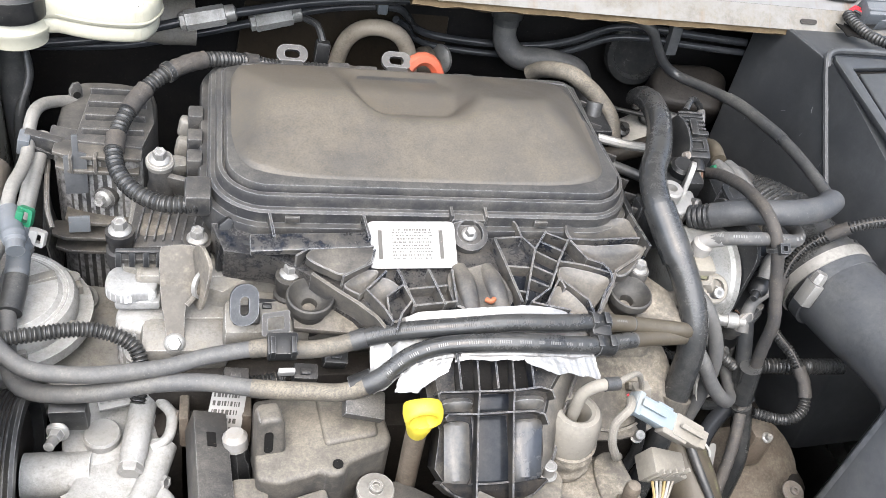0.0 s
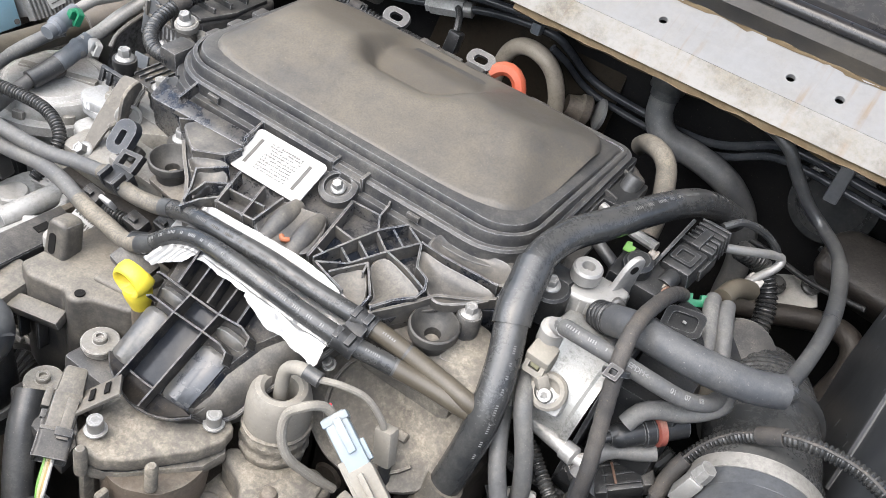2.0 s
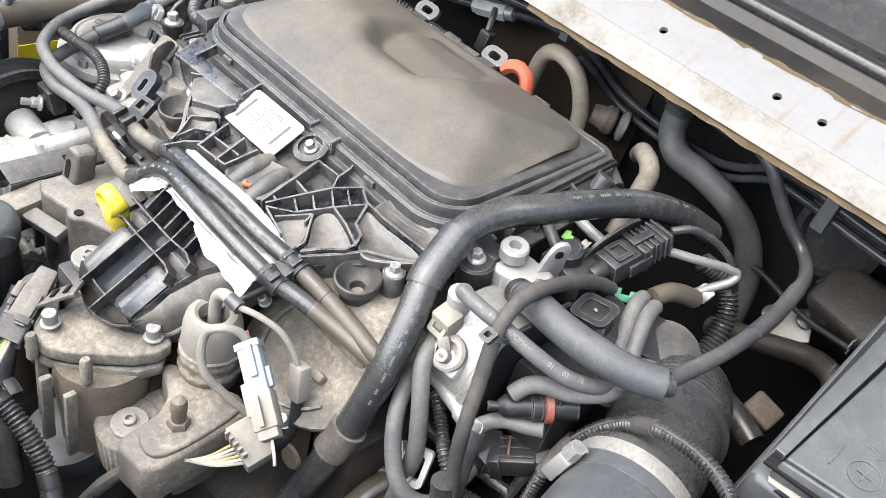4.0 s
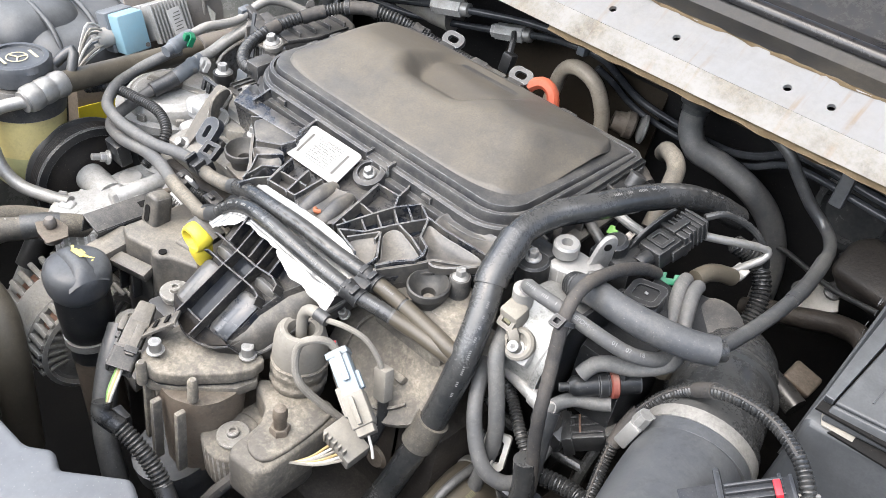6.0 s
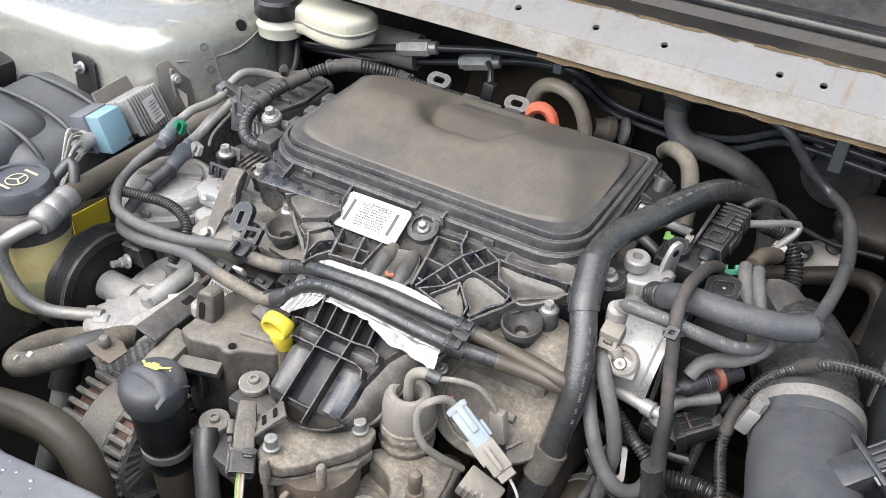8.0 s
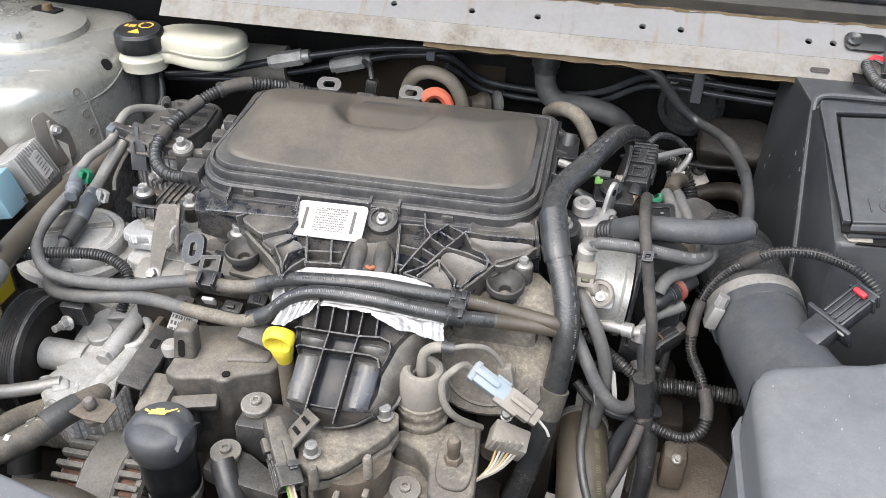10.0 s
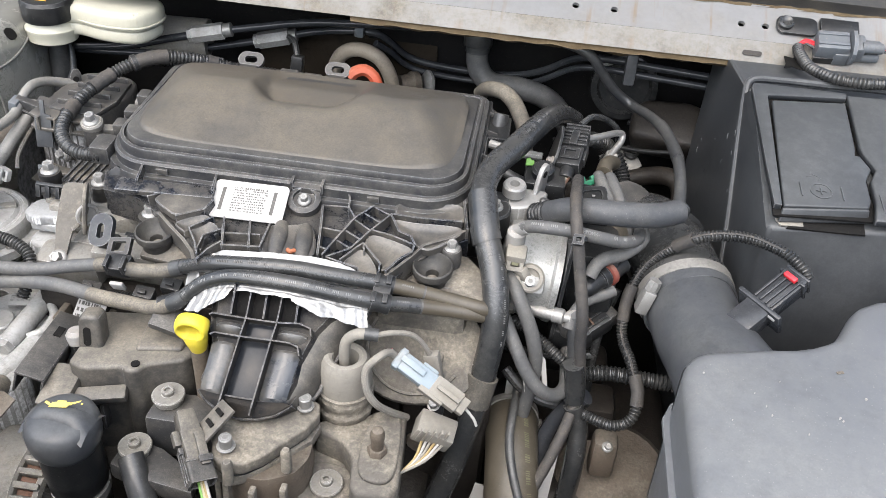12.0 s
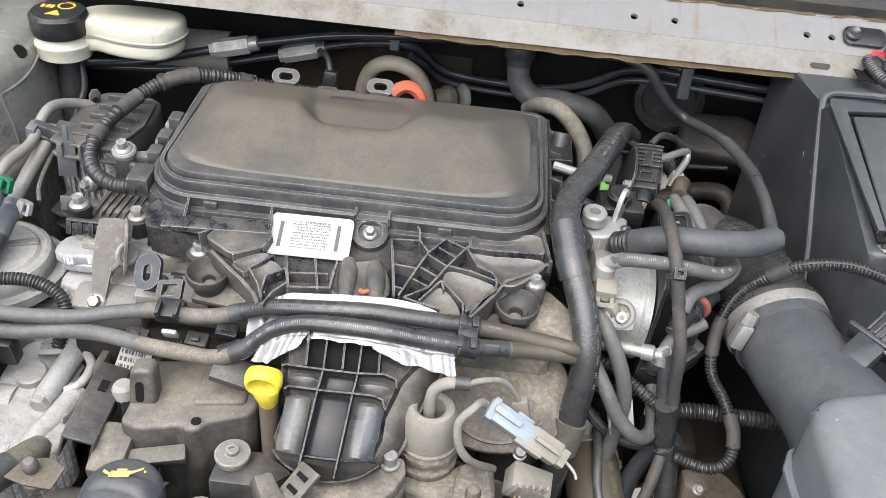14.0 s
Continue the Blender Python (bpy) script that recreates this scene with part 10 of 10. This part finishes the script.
part("clip", block((0.19, 0.957, 1.042), (0.012, 0.012, 0.02), (0, 0.1, 1), bevel=0.002), "slate", ob)
ob = thing("heater_flange", (0.35, 0.98, 1.07), "grey heater pipe flange under the cowl", "flange")
part("collar", lathe([(0.0185, -0.03), (0.0195, -0.028), (0.0195, -0.004), (0.017, 0.0), (0.017, 0.02)], (0.349, 0.977, 1.062), (0, 0.15, 1), 28), "rubber", ob)
part("plate", block((0.345, 0.98, 1.087), (0.075, 0.05, 0.004), (0, 0.1, 1), bevel=0.001), "steel_dark", ob)
shield = thing("heat_shield", (0.15, 1.02, 0.95), "bronze heat shield felt behind the engine", "heat shield")
part("felt", prism([(-0.14, -0.10), (0.13, -0.10), (0.13, 0.04), (0.10, 0.06), (0.04, 0.055), (-0.02, 0.06), (-0.12, 0.05)], 0.006, (0.16, 1.018, 0.985), (1, 0, 0), (0, 0.1, 1), bevel=0.002), "bronze", shield)
part("bead", tube([(0.10, 1.01, 1.02), (0.12, 1.01, 1.03), (0.17, 1.01, 1.03), (0.19, 1.012, 1.01)], 0.003, seg=8), "bronze", shield)
turbo = thing("turbo_pipe", (0.19, 0.97, 0.95), "heat-tinted steel turbo oil pipe bent in a loop", "pipe")
part("pipe", tube([(0.146, 0.975, 0.92), (0.147, 0.98, 0.955), (0.156, 0.975, 0.988), (0.173, 0.968, 1.006), (0.195, 0.962, 1.011), (0.217, 0.962, 1.002), (0.231, 0.965, 0.980), (0.237, 0.97, 0.95), (0.238, 0.968, 0.915)], 0.0100, seg=18), "hotpipe", turbo)
part("flange", lathe([(0.015, 0), (0.018, 0.003), (0.018, 0.012), (0.015, 0.015), (0.012, 0.03)], (0.268, 1.0, 0.955), (-0.8, -0.5, 0.1), 20), "rusty", turbo)
part("ring", lathe([(0.014, 0), (0.019, 0.002), (0.019, 0.006), (0.013, 0.010)], (0.285, 1.0, 0.958), (-0.8, -0.5, 0.1), 20), "steel", turbo)
hose("orange_hose", [(0.203, 0.838, 1.024), (0.210, 0.841, 1.031), (0.2210, 0.843, 1.034), (0.2330, 0.843, 1.027), (0.2410, 0.839, 1.008), (0.2425, 0.838, 0.99)], 0.0072, "orange", "bright orange ribbed silicone hose", shape=lambda s, a, w: 1 + 0.05 * math.cos(8 * a))
RH = [(-0.03, 0.800, 1.030), (0.02, 0.822, 1.026), (0.07, 0.831, 1.021), (0.12, 0.834, 1.018), (0.17, 0.834, 1.014), (0.22, 0.834, 1.012), (0.27, 0.834, 1.013), (0.32, 0.832, 1.014), (0.36, 0.826, 1.012), (0.395, 0.81, 1.004)]
ob = thing("rear_harness", (0.2, 0.84, 0.99), "black corrugated harness clipped behind the cover", "conduit")
part("conduit", tube(RH, 0.0066, seg=14, step=0.001, shape=corrugated(0.0042, 0.26)), "conduit", ob)
for a_, b_ in ((0.10, 0.16), (0.40, 0.46), (0.60, 0.64), (0.88, 1.0)):
    part("tape", tube(cut(RH, a_, b_), 0.0074, seg=14, step=0.002, shape=taped()), "tape", ob)
for x, y, z in ((0.035, 0.826, 1.029), (0.128, 0.833, 1.022), (0.158, 0.833, 1.020), (0.265, 0.833, 1.018), (0.345, 0.829, 1.018)):
    part("clip", block((x, y, z), (0.022, 0.010, 0.006), (0, -0.3, 1), bevel=0.0015), "black_dusty", ob)
    part("clip_leg", block((x, y - 0.009, z - 0.006), (0.012, 0.006, 0.010), (0, -0.3, 1), bevel=0.001), "black_dusty", ob)
ob = thing("rear_plug", (0.08, 0.9, 0.99), "small black plug on a wire behind the cover", "plug")
part("plug", block((0.118, 0.905, 1.003), (0.016, 0.016, 0.026), (0.1, 0.1, 1), bevel=0.003), "black", ob)
part("wire", tube([(0.118, 0.905, 1.016), (0.112, 0.915, 1.03), (0.10, 0.93, 1.03)], 0.004, seg=8), "black", ob)
sr = thing("steering_boot", (0.6, 0.97, 0.9), "dusty bronze-grey housing and rubber ring on the firewall", "boot")
part("ring", lathe([(0.044, 0.0), (0.048, -0.006), (0.046, -0.014), (0.038, -0.016), (0.034, -0.008)], (0.556, 1.015, 0.985), (0, 1, -0.1), 36), "rubber_black", sr)
part("boot", prism([(-0.048, -0.032), (0.05, -0.038), (0.055, 0.02), (0.03, 0.032), (-0.035, 0.03), (-0.05, 0.012)], 0.06, (0.615, 0.955, 0.968), (1, -0.25, 0.1), (0.1, 0.75, 0.66), bevel=0.012, seg=4), "oily_iron", sr)
part("flange", strip([(0.567, 0.975, 0.946), (0.60, 0.952, 0.944), (0.64, 0.935, 0.95)], 0.004, 0.006, Vector((0, -0.5, 0.85))), "black", sr)
fl = thing("floor_bracket", (0.568, 0.97, 0.87), "grey galvanised plate in the bay's corner", "bracket")
part("plate", prism([(-0.030, 0.018), (0.018, 0.024), (0.032, -0.012), (0.010, -0.022), (-0.016, -0.016)], 0.003, (0.566, 0.968, 0.888), (0.85, -0.1, 0.4), (-0.1, 0.8, 0.6), bevel=0.0008), "clamp", fl)
for p_ in ((0.580, 0.972, 0.903), (0.548, 0.968, 0.885)):
    part("stud", lathe([(0.011, 0), (0.011, 0.005), (0.006, 0.007), (0.005, 0.014), (0, 0.014)], p_, (0.1, -0.5, 0.8), 16), "rubber_black", fl)
hose("floor_pipe", [(0.50, 0.96, 0.83), (0.53, 0.953, 0.85), (0.558, 0.95, 0.862), (0.606, 0.948, 0.883), (0.637, 0.93, 0.893), (0.650, 0.915, 0.875), (0.645, 0.90, 0.83)], 0.0125, "oily_iron", "dusty brown pipe low in the bay", seg=18)
hose("floor_pipe", [(0.53, 0.90, 0.80), (0.56, 0.885, 0.82), (0.59, 0.87, 0.825), (0.62, 0.86, 0.82)], 0.014, "rubber_black", "black pipe low in the bay", seg=18)
hose("floor_line", [(0.47, 0.99, 0.90), (0.51, 0.98, 0.914), (0.577, 0.95, 0.919), (0.634, 0.93, 0.932)], 0.0032, "black", "thin black line low in the bay", "line")
ob = thing("yellow_scrap", (0.60, 0.90, 0.82), "dull yellow insulation scrap low in the bay", "insulation")
part("scrap", block((0.605, 0.905, 0.825), (0.035, 0.03, 0.012), (0.2, -0.4, 1), bevel=0.004, seg=3), "rusty", ob)

# ---- cowl's end: connector and its conduit ----
ob = thing("washer_connector", (0.76, 0.86, 1.11), "slate blue electrical connector with red wires by the cowl", "connector")
d, side = Vector((1, -0.02, 0.05)).normalized(), Vector((0, -0.5, 0.85))
c0 = Vector((0.744, 0.864, 1.123))
wing = d.cross(side).normalized()
part("body", block(c0 + d * 0.019, (0.026, 0.026, 0.036), d, side, bevel=0.003), "slate", ob)
part("shoulder", block(c0 + d * 0.031 - side * 0.006, (0.030, 0.020, 0.018), d, side, bevel=0.003), "slate", ob)
part("collar", lathe([(0.016, -0.003), (0.0195, -0.002), (0.0195, 0.002), (0.016, 0.003)], c0 + d * 0.041, d, 20, shape=lambda a_, h_: 1 + 0.06 * (math.cos(4 * a_) > 0.5)), "slate", ob)
part("socket", block(c0 + d * 0.048, (0.024, 0.024, 0.014), d, side, bevel=0.004), "slate", ob)
for e_ in (-0.010, 0.0, 0.010):
    part("seal_tube", lathe([(0.0062, 0.0), (0.0062, 0.022), (0.0048, 0.0235), (0.0035, 0.020), (0, 0.020)], c0 + d * 0.050 + side * e_ * 0.8 + wing * (0.005 if e_ else -0.005), d, 14), "slate", ob)
part("latch", block(c0 + d * 0.014 + wing * 0.012 - side * 0.010, (0.004, 0.010, 0.026), d, side, bevel=0.001), "black", ob)
part("latch_foot", block(c0 + d * 0.010 - side * 0.017, (0.020, 0.008, 0.020), d, side, bevel=0.0015), "black", ob)
for e_ in (-0.007, 0.007):
    part("rail", block(c0 + d * 0.018 + side * 0.0135 + wing * e_, (0.003, 0.003, 0.034), d, side, bevel=0.0008), "slate", ob)
for k in range(3):
    part("wire", tube([c0 + wing * (0.004 * k - 0.004), c0 + Vector((-0.010, 0, 0.005 - 0.002 * k)), c0 + Vector((-0.017, -0.002, 0.0 - 0.002 * k))], 0.0019, seg=6), ("red", "red", "black")[k], ob)
    part("wire", tube([c0 + d * 0.070 + wing * (0.004 * k - 0.004), c0 + d * 0.082 + Vector((0, -0.002, -0.001)), c0 + d * 0.092 + Vector((0, -0.006, -0.010))], 0.0019, seg=6), ("black", "red", "black")[k], ob)
hose("cowl_conduit", [(0.7265, 0.863, 1.1195), (0.7265, 0.848, 1.1165), (0.7325, 0.8185, 1.113), (0.7440, 0.799, 1.1135), (0.7565, 0.788, 1.114), (0.782, 0.783, 1.1145), (0.808, 0.789, 1.1145), (0.85, 0.80, 1.114)], 0.0066, "conduit", "black corrugated conduit over the battery box", "conduit", corrugated(0.0042, 0.24), 0.001)
ob = thing("rubber_buffer", (0.713, 0.888, 1.13), "black rubber buffer plate on the cowl", "buffer")
part("plate", prism(rounded(-0.0235, -0.0125, 0.0235, 0.0125, 0.008), 0.005, (0.7265, 0.8885, 1.1365), (1, 0, 0), (0, 0.84, 0.54), bevel=0.0015), "black", ob)
part("tail_plate", block((0.775, 0.893, 1.1375), (0.045, 0.020, 0.006), (0, -0.54, 0.84), bevel=0.002), "black", ob)
part("button", lathe([(0.009, 0), (0.009, 0.004), (0.007, 0.006), (0.004, 0.004), (0, 0.004)], (0.7125, 0.8885, 1.1365), (0, -0.54, 0.84), 20), "rubber_black", ob)

# ---- front edge ----
slam = thing("slam_panel_cover", (0.0, 0.1, 0.95), "grey plastic slam panel cover wet with drops", "panel cover")
part("sheet", prism([(-0.62, -0.16), (0.46, -0.16), (0.44, 0.02), (0.395, 0.034), (0.36, 0.004), (0.345, 0.010), (0.33, -0.002), (0.2, -0.010), (0.12, -0.019), (0.08, -0.010), (0.0, 0.008), (-0.1, 0.028), (-0.62, 0.06)], 0.02, (0.0, 0.182, 1.0), (1, 0, 0), (0, 1, 0.05), bevel=0.005, seg=3), "airbox", slam)
own = bmesh.new()
rnd = random.Random(3)
for k in range(190):
    x, y = rnd.uniform(-0.05, 0.40), 0.160 - abs(rnd.gauss(0, 0.05))
    r = rnd.uniform(0.0006, 0.0026)
    lathe([(r, 0), (r * 0.9, r * 0.25), (r * 0.5, r * 0.45), (0, r * 0.5)], (x, y, 1.0 + 0.05 * (y - 0.182)), (0, -0.05, 1), 8, bm=own)
tagged(part("drops", own, "drop", slam, "scattered water drops"), kind="stuff")
part("seal", tube([(0.16, 0.18, 0.955), (0.25, 0.182, 0.955), (0.33, 0.186, 0.95), (0.42, 0.21, 0.935)], 0.007, seg=16, step=0.03), "rubber_black", slam, "black rubber edge seal")
hose("radiator_hose", [(-0.14, 0.272, 0.81), (-0.09, 0.275, 0.83), (-0.030, 0.282, 0.835), (0.008, 0.284, 0.82), (0.030, 0.280, 0.785), (0.036, 0.278, 0.73), (0.034, 0.278, 0.65)], 0.0185, "brown_hose", "thick dusty radiator hose curving down", seg=20)
ob = thing("steel_tube", (-0.13, 0.36, 0.67), "bare steel tube with a black collar", "pipe")
part("tube", tube([(-0.124, 0.325, 0.67), (-0.1348, 0.3776, 0.75), (-0.137, 0.388, 0.766)], 0.0125, seg=16), "steel", ob)
part("collar", tube([(-0.1345, 0.376, 0.748), (-0.137, 0.388, 0.766), (-0.139, 0.398, 0.780)], 0.017, seg=18), "black", ob)
hose("lower_hose", [(0.20, 0.30, 0.70), (0.16, 0.31, 0.77), (0.13, 0.335, 0.815), (0.11, 0.36, 0.84)], 0.012, "rubber", "grey rubber hose low beside the valve")

# ---- low right corner ----
gear = thing("gearbox", (0.5, 0.5, 0.55), "grey cast aluminium gearbox housing", "gearbox")
part("housing", block((0.55, 0.58, 0.65), (0.18, 0.22, 0.18), (0, 0, 1), bevel=0.02, seg=3), "oily_iron", gear)
part("nose", lathe([(0.07, 0.0), (0.075, 0.02), (0.06, 0.05), (0.03, 0.06)], (0.57, 0.53, 0.70), (0, -0.5, 1), 28), "rusty", gear)
part("lug", block((0.552, 0.50, 0.79), (0.026, 0.026, 0.05), bevel=0.006), "rusty", gear)
part("lug", block((0.535, 0.565, 0.78), (0.06, 0.05, 0.06), bevel=0.01), "oily_iron", gear)
part("lug", block((0.53, 0.62, 0.80), (0.05, 0.04, 0.05), bevel=0.01), "oily_iron", gear)
bolt(gear, (0.553, 0.488, 0.812), (0, -0.6, 1), 0.014)
bolt(gear, (0.595, 0.46, 0.755), (0, -0.3, 1), 0.03, "washer", "steel_dark")
ic = thing("intercooler_hose", (0.456, 0.49, 0.78), "large brownish intercooler hose with a steel clamp", "hose")
IC = [(0.4535, 0.530, 0.797), (0.455, 0.505, 0.798), (0.458, 0.475, 0.793), (0.461, 0.448, 0.780), (0.464, 0.425, 0.757), (0.466, 0.41, 0.72), (0.466, 0.405, 0.66)]
part("hose", tube(IC, 0.0275, seg=30, shape=worn(0.02)), "brown_hose", ic, "brownish rubber hose")
part("clamp", tube([(0.4535, 0.531, 0.797), (0.4538, 0.522, 0.7975)], 0.0292, seg=32, step=0.003), "clamp", ic, "dull steel hose clamp")
part("clamp_ear", block((0.447, 0.533, 0.832), (0.008, 0.003, 0.020), (0, 0.2, 1), bevel=0.001), "steel", ic)
part("clamp_ear", block((0.483, 0.524, 0.790), (0.004, 0.010, 0.016), (0.3, 0, 1), bevel=0.001), "steel", ic)
part("stub", tube([(0.4535, 0.529, 0.797), (0.452, 0.56, 0.785), (0.45, 0.60, 0.75), (0.45, 0.62, 0.68)], 0.024, seg=24), "black", ic, "black pipe end")
part("printing", marks([Vector(p) for p in IC[:5]], 0.0278, 0.25, 0.85, (0.45, 0.0, 0.9), width=0.0016, height=0.0055, gap=0.0009, seed=21, words=(4, 8)), "ink_olive", ic, "faded greenish print")
part("label", block((0.43, 0.455, 0.735), (0.02, 0.002, 0.05), (0.2, 0.2, 1), bevel=0), "paper", ic, "white bar-code label")
hose("low_conduit", [(0.50, 0.53, 0.86), (0.54, 0.535, 0.868), (0.58, 0.53, 0.872), (0.64, 0.53, 0.87)], 0.0085, "conduit", "black corrugated conduit low behind the loop", "conduit", corrugated(0.0042, 0.24), 0.001)
hose("low_hose", [(0.455, 0.55, 0.835), (0.455, 0.52, 0.836), (0.453, 0.49, 0.833), (0.453, 0.465, 0.824), (0.459, 0.44, 0.810), (0.472, 0.415, 0.785), (0.485, 0.40, 0.75)], 0.0045, "rubber", "thin grey hose over the intercooler hose")
LP = [(0.524, 0.508, 0.858), (0.507, 0.510, 0.835), (0.491, 0.502, 0.803), (0.484, 0.482, 0.765), (0.48, 0.46, 0.71)]
hose("looped_cable", LP, 0.009, "gloss", "glossy black sleeved cable looping down", "cable", step=0.004)
hose("looped_cable", [(0.512, 0.50, 0.852), (0.520, 0.497, 0.83), (0.522, 0.48, 0.79), (0.518, 0.47, 0.73)], 0.0105, "rubber_black", "black sleeved cable hanging down", "cable")
ob = thing("white_tag", (0.487, 0.47, 0.74), "white paper tag low beside the cables", "tag")
part("tag", prism(rounded(-0.011, -0.035, 0.011, 0.035, 0.008), 0.001, (0.494, 0.478, 0.765), (0.9, 0.3, 0.1), (0.1, 0.5, 0.85), bevel=0), "paper", ob)
ob = thing("low_plug", (0.53, 0.55, 0.9), "black multi-pin plug beside the harness", "plug")
lp_d, lp_up = Vector((0.75, 0.55, 0.35)).normalized(), (-0.3, -0.4, 0.85)
lp_o = Vector((0.5225, 0.5666, 0.9049))
part("plug", block(lp_o, (0.026, 0.022, 0.034), lp_d, lp_up, bevel=0.003), "black", ob)
part("shroud", block(lp_o - lp_d * 0.016, (0.030, 0.026, 0.010), lp_d, lp_up, bevel=0.002), "black", ob)
part("socket", block(lp_o + lp_d * 0.020, (0.022, 0.018, 0.014), lp_d, lp_up, bevel=0.003), "black_dusty", ob)
for k in range(3):
    part("rib", block(lp_o + basis(lp_d, lp_up) @ Vector((-0.008 + 0.008 * k, 0.0115, 0.0)), (0.002, 0.003, 0.03), lp_d, lp_up, bevel=0.0005), "black", ob)
part("clip", block(lp_o + basis(lp_d, lp_up) @ Vector((0.0, 0.014, -0.004)), (0.018, 0.0016, 0.002), lp_d, lp_up, bevel=0.0005), "copper", ob, "copper spring clip")
for k in range(3):
    part("lead", tube([lp_o - lp_d * 0.02 + Vector((0, 0, 0.003 * k - 0.003)), lp_o - lp_d * 0.03 + Vector((0.0, -0.004, -0.008)), lp_o + Vector((-0.024, -0.03, -0.05))], 0.0016, seg=6), ("symbol", "black", "beige")[k], ob)
part("stub", tube([(0.505, 0.505, 0.90), (0.510, 0.505, 0.875), (0.512, 0.503, 0.855)], 0.0105, seg=14), "rubber_black", ob)
ob = thing("white_buckle", (0.445, 0.52, 0.86), "white plastic cable buckle beside the return hose", "clip")
part("frame", ring_plate(rounded(-0.012, -0.017, 0.012, 0.017, 0.004), rounded(-0.007, -0.011, 0.007, 0.011, 0.003), 0.005, (0.470, 0.512, 0.872), (0.9, 0.3, 0.2), (-0.2, 0.4, 0.9)), "white_plastic", ob)
part("tongue", block((0.470, 0.510, 0.874), (0.006, 0.004, 0.028), (-0.2, 0.4, 0.9), bevel=0.001), "white_plastic", ob)
hose("small_conduit", [(0.44, 0.555, 0.905), (0.455, 0.545, 0.905), (0.47, 0.535, 0.9), (0.485, 0.525, 0.895), (0.50, 0.52, 0.885)], 0.006, "conduit", "short corrugated conduit under the throttle", "conduit", corrugated(0.0034, 0.26), 0.00075)
for pts_ in ([(0.44, 0.53, 0.86), (0.46, 0.52, 0.845), (0.49, 0.515, 0.835), (0.53, 0.53, 0.83)], [(0.43, 0.545, 0.885), (0.45, 0.55, 0.87), (0.48, 0.56, 0.862), (0.53, 0.57, 0.86)], [(0.545, 0.60, 0.93), (0.535, 0.585, 0.90), (0.53, 0.57, 0.86), (0.53, 0.56, 0.82)]):
    hose("black_cable", pts_, 0.0055, "rubber_black", "thin black cable deep beside the throttle", "cable", seg=10)
ob = thing("starter_plug", (0.5, 0.56, 0.9), "black plastic plug housing deep under the harness", "plug")
part("housing", block((0.497, 0.556, 0.898), (0.034, 0.028, 0.03), (0.2, -0.3, 1), bevel=0.004), "black", ob)
part("neck", lathe([(0.010, 0), (0.010, 0.02), (0.008, 0.024)], (0.497, 0.546, 0.91), (-0.1, -0.5, 0.8), 16), "black_dusty", ob)
ob = thing("cable_tie", (0.488, 0.527, 1.03), "black cable tie round the harness", "cable tie")
part("band", lathe([(0.0085, -0.002), (0.0095, -0.002), (0.0095, 0.002), (0.0085, 0.002)], (0.4885, 0.5295, 1.028), (0.3, -0.55, -0.8), 18), "black", ob)
part("head", ring_plate(rounded(-0.005, -0.005, 0.005, 0.005, 0.001), rounded(-0.0025, -0.0022, 0.0025, 0.0022, 0.0006), 0.005, (0.488, 0.519, 1.036), (1, 0, 0), (0.1, 0.8, 0.6)), "black", ob)
hose("grey_branch_hose", [(0.500, 0.535, 0.935), (0.503, 0.527, 0.915), (0.507, 0.52, 0.892), (0.51, 0.515, 0.87)], 0.0075, "rubber", "grey branch hose beside the harness")
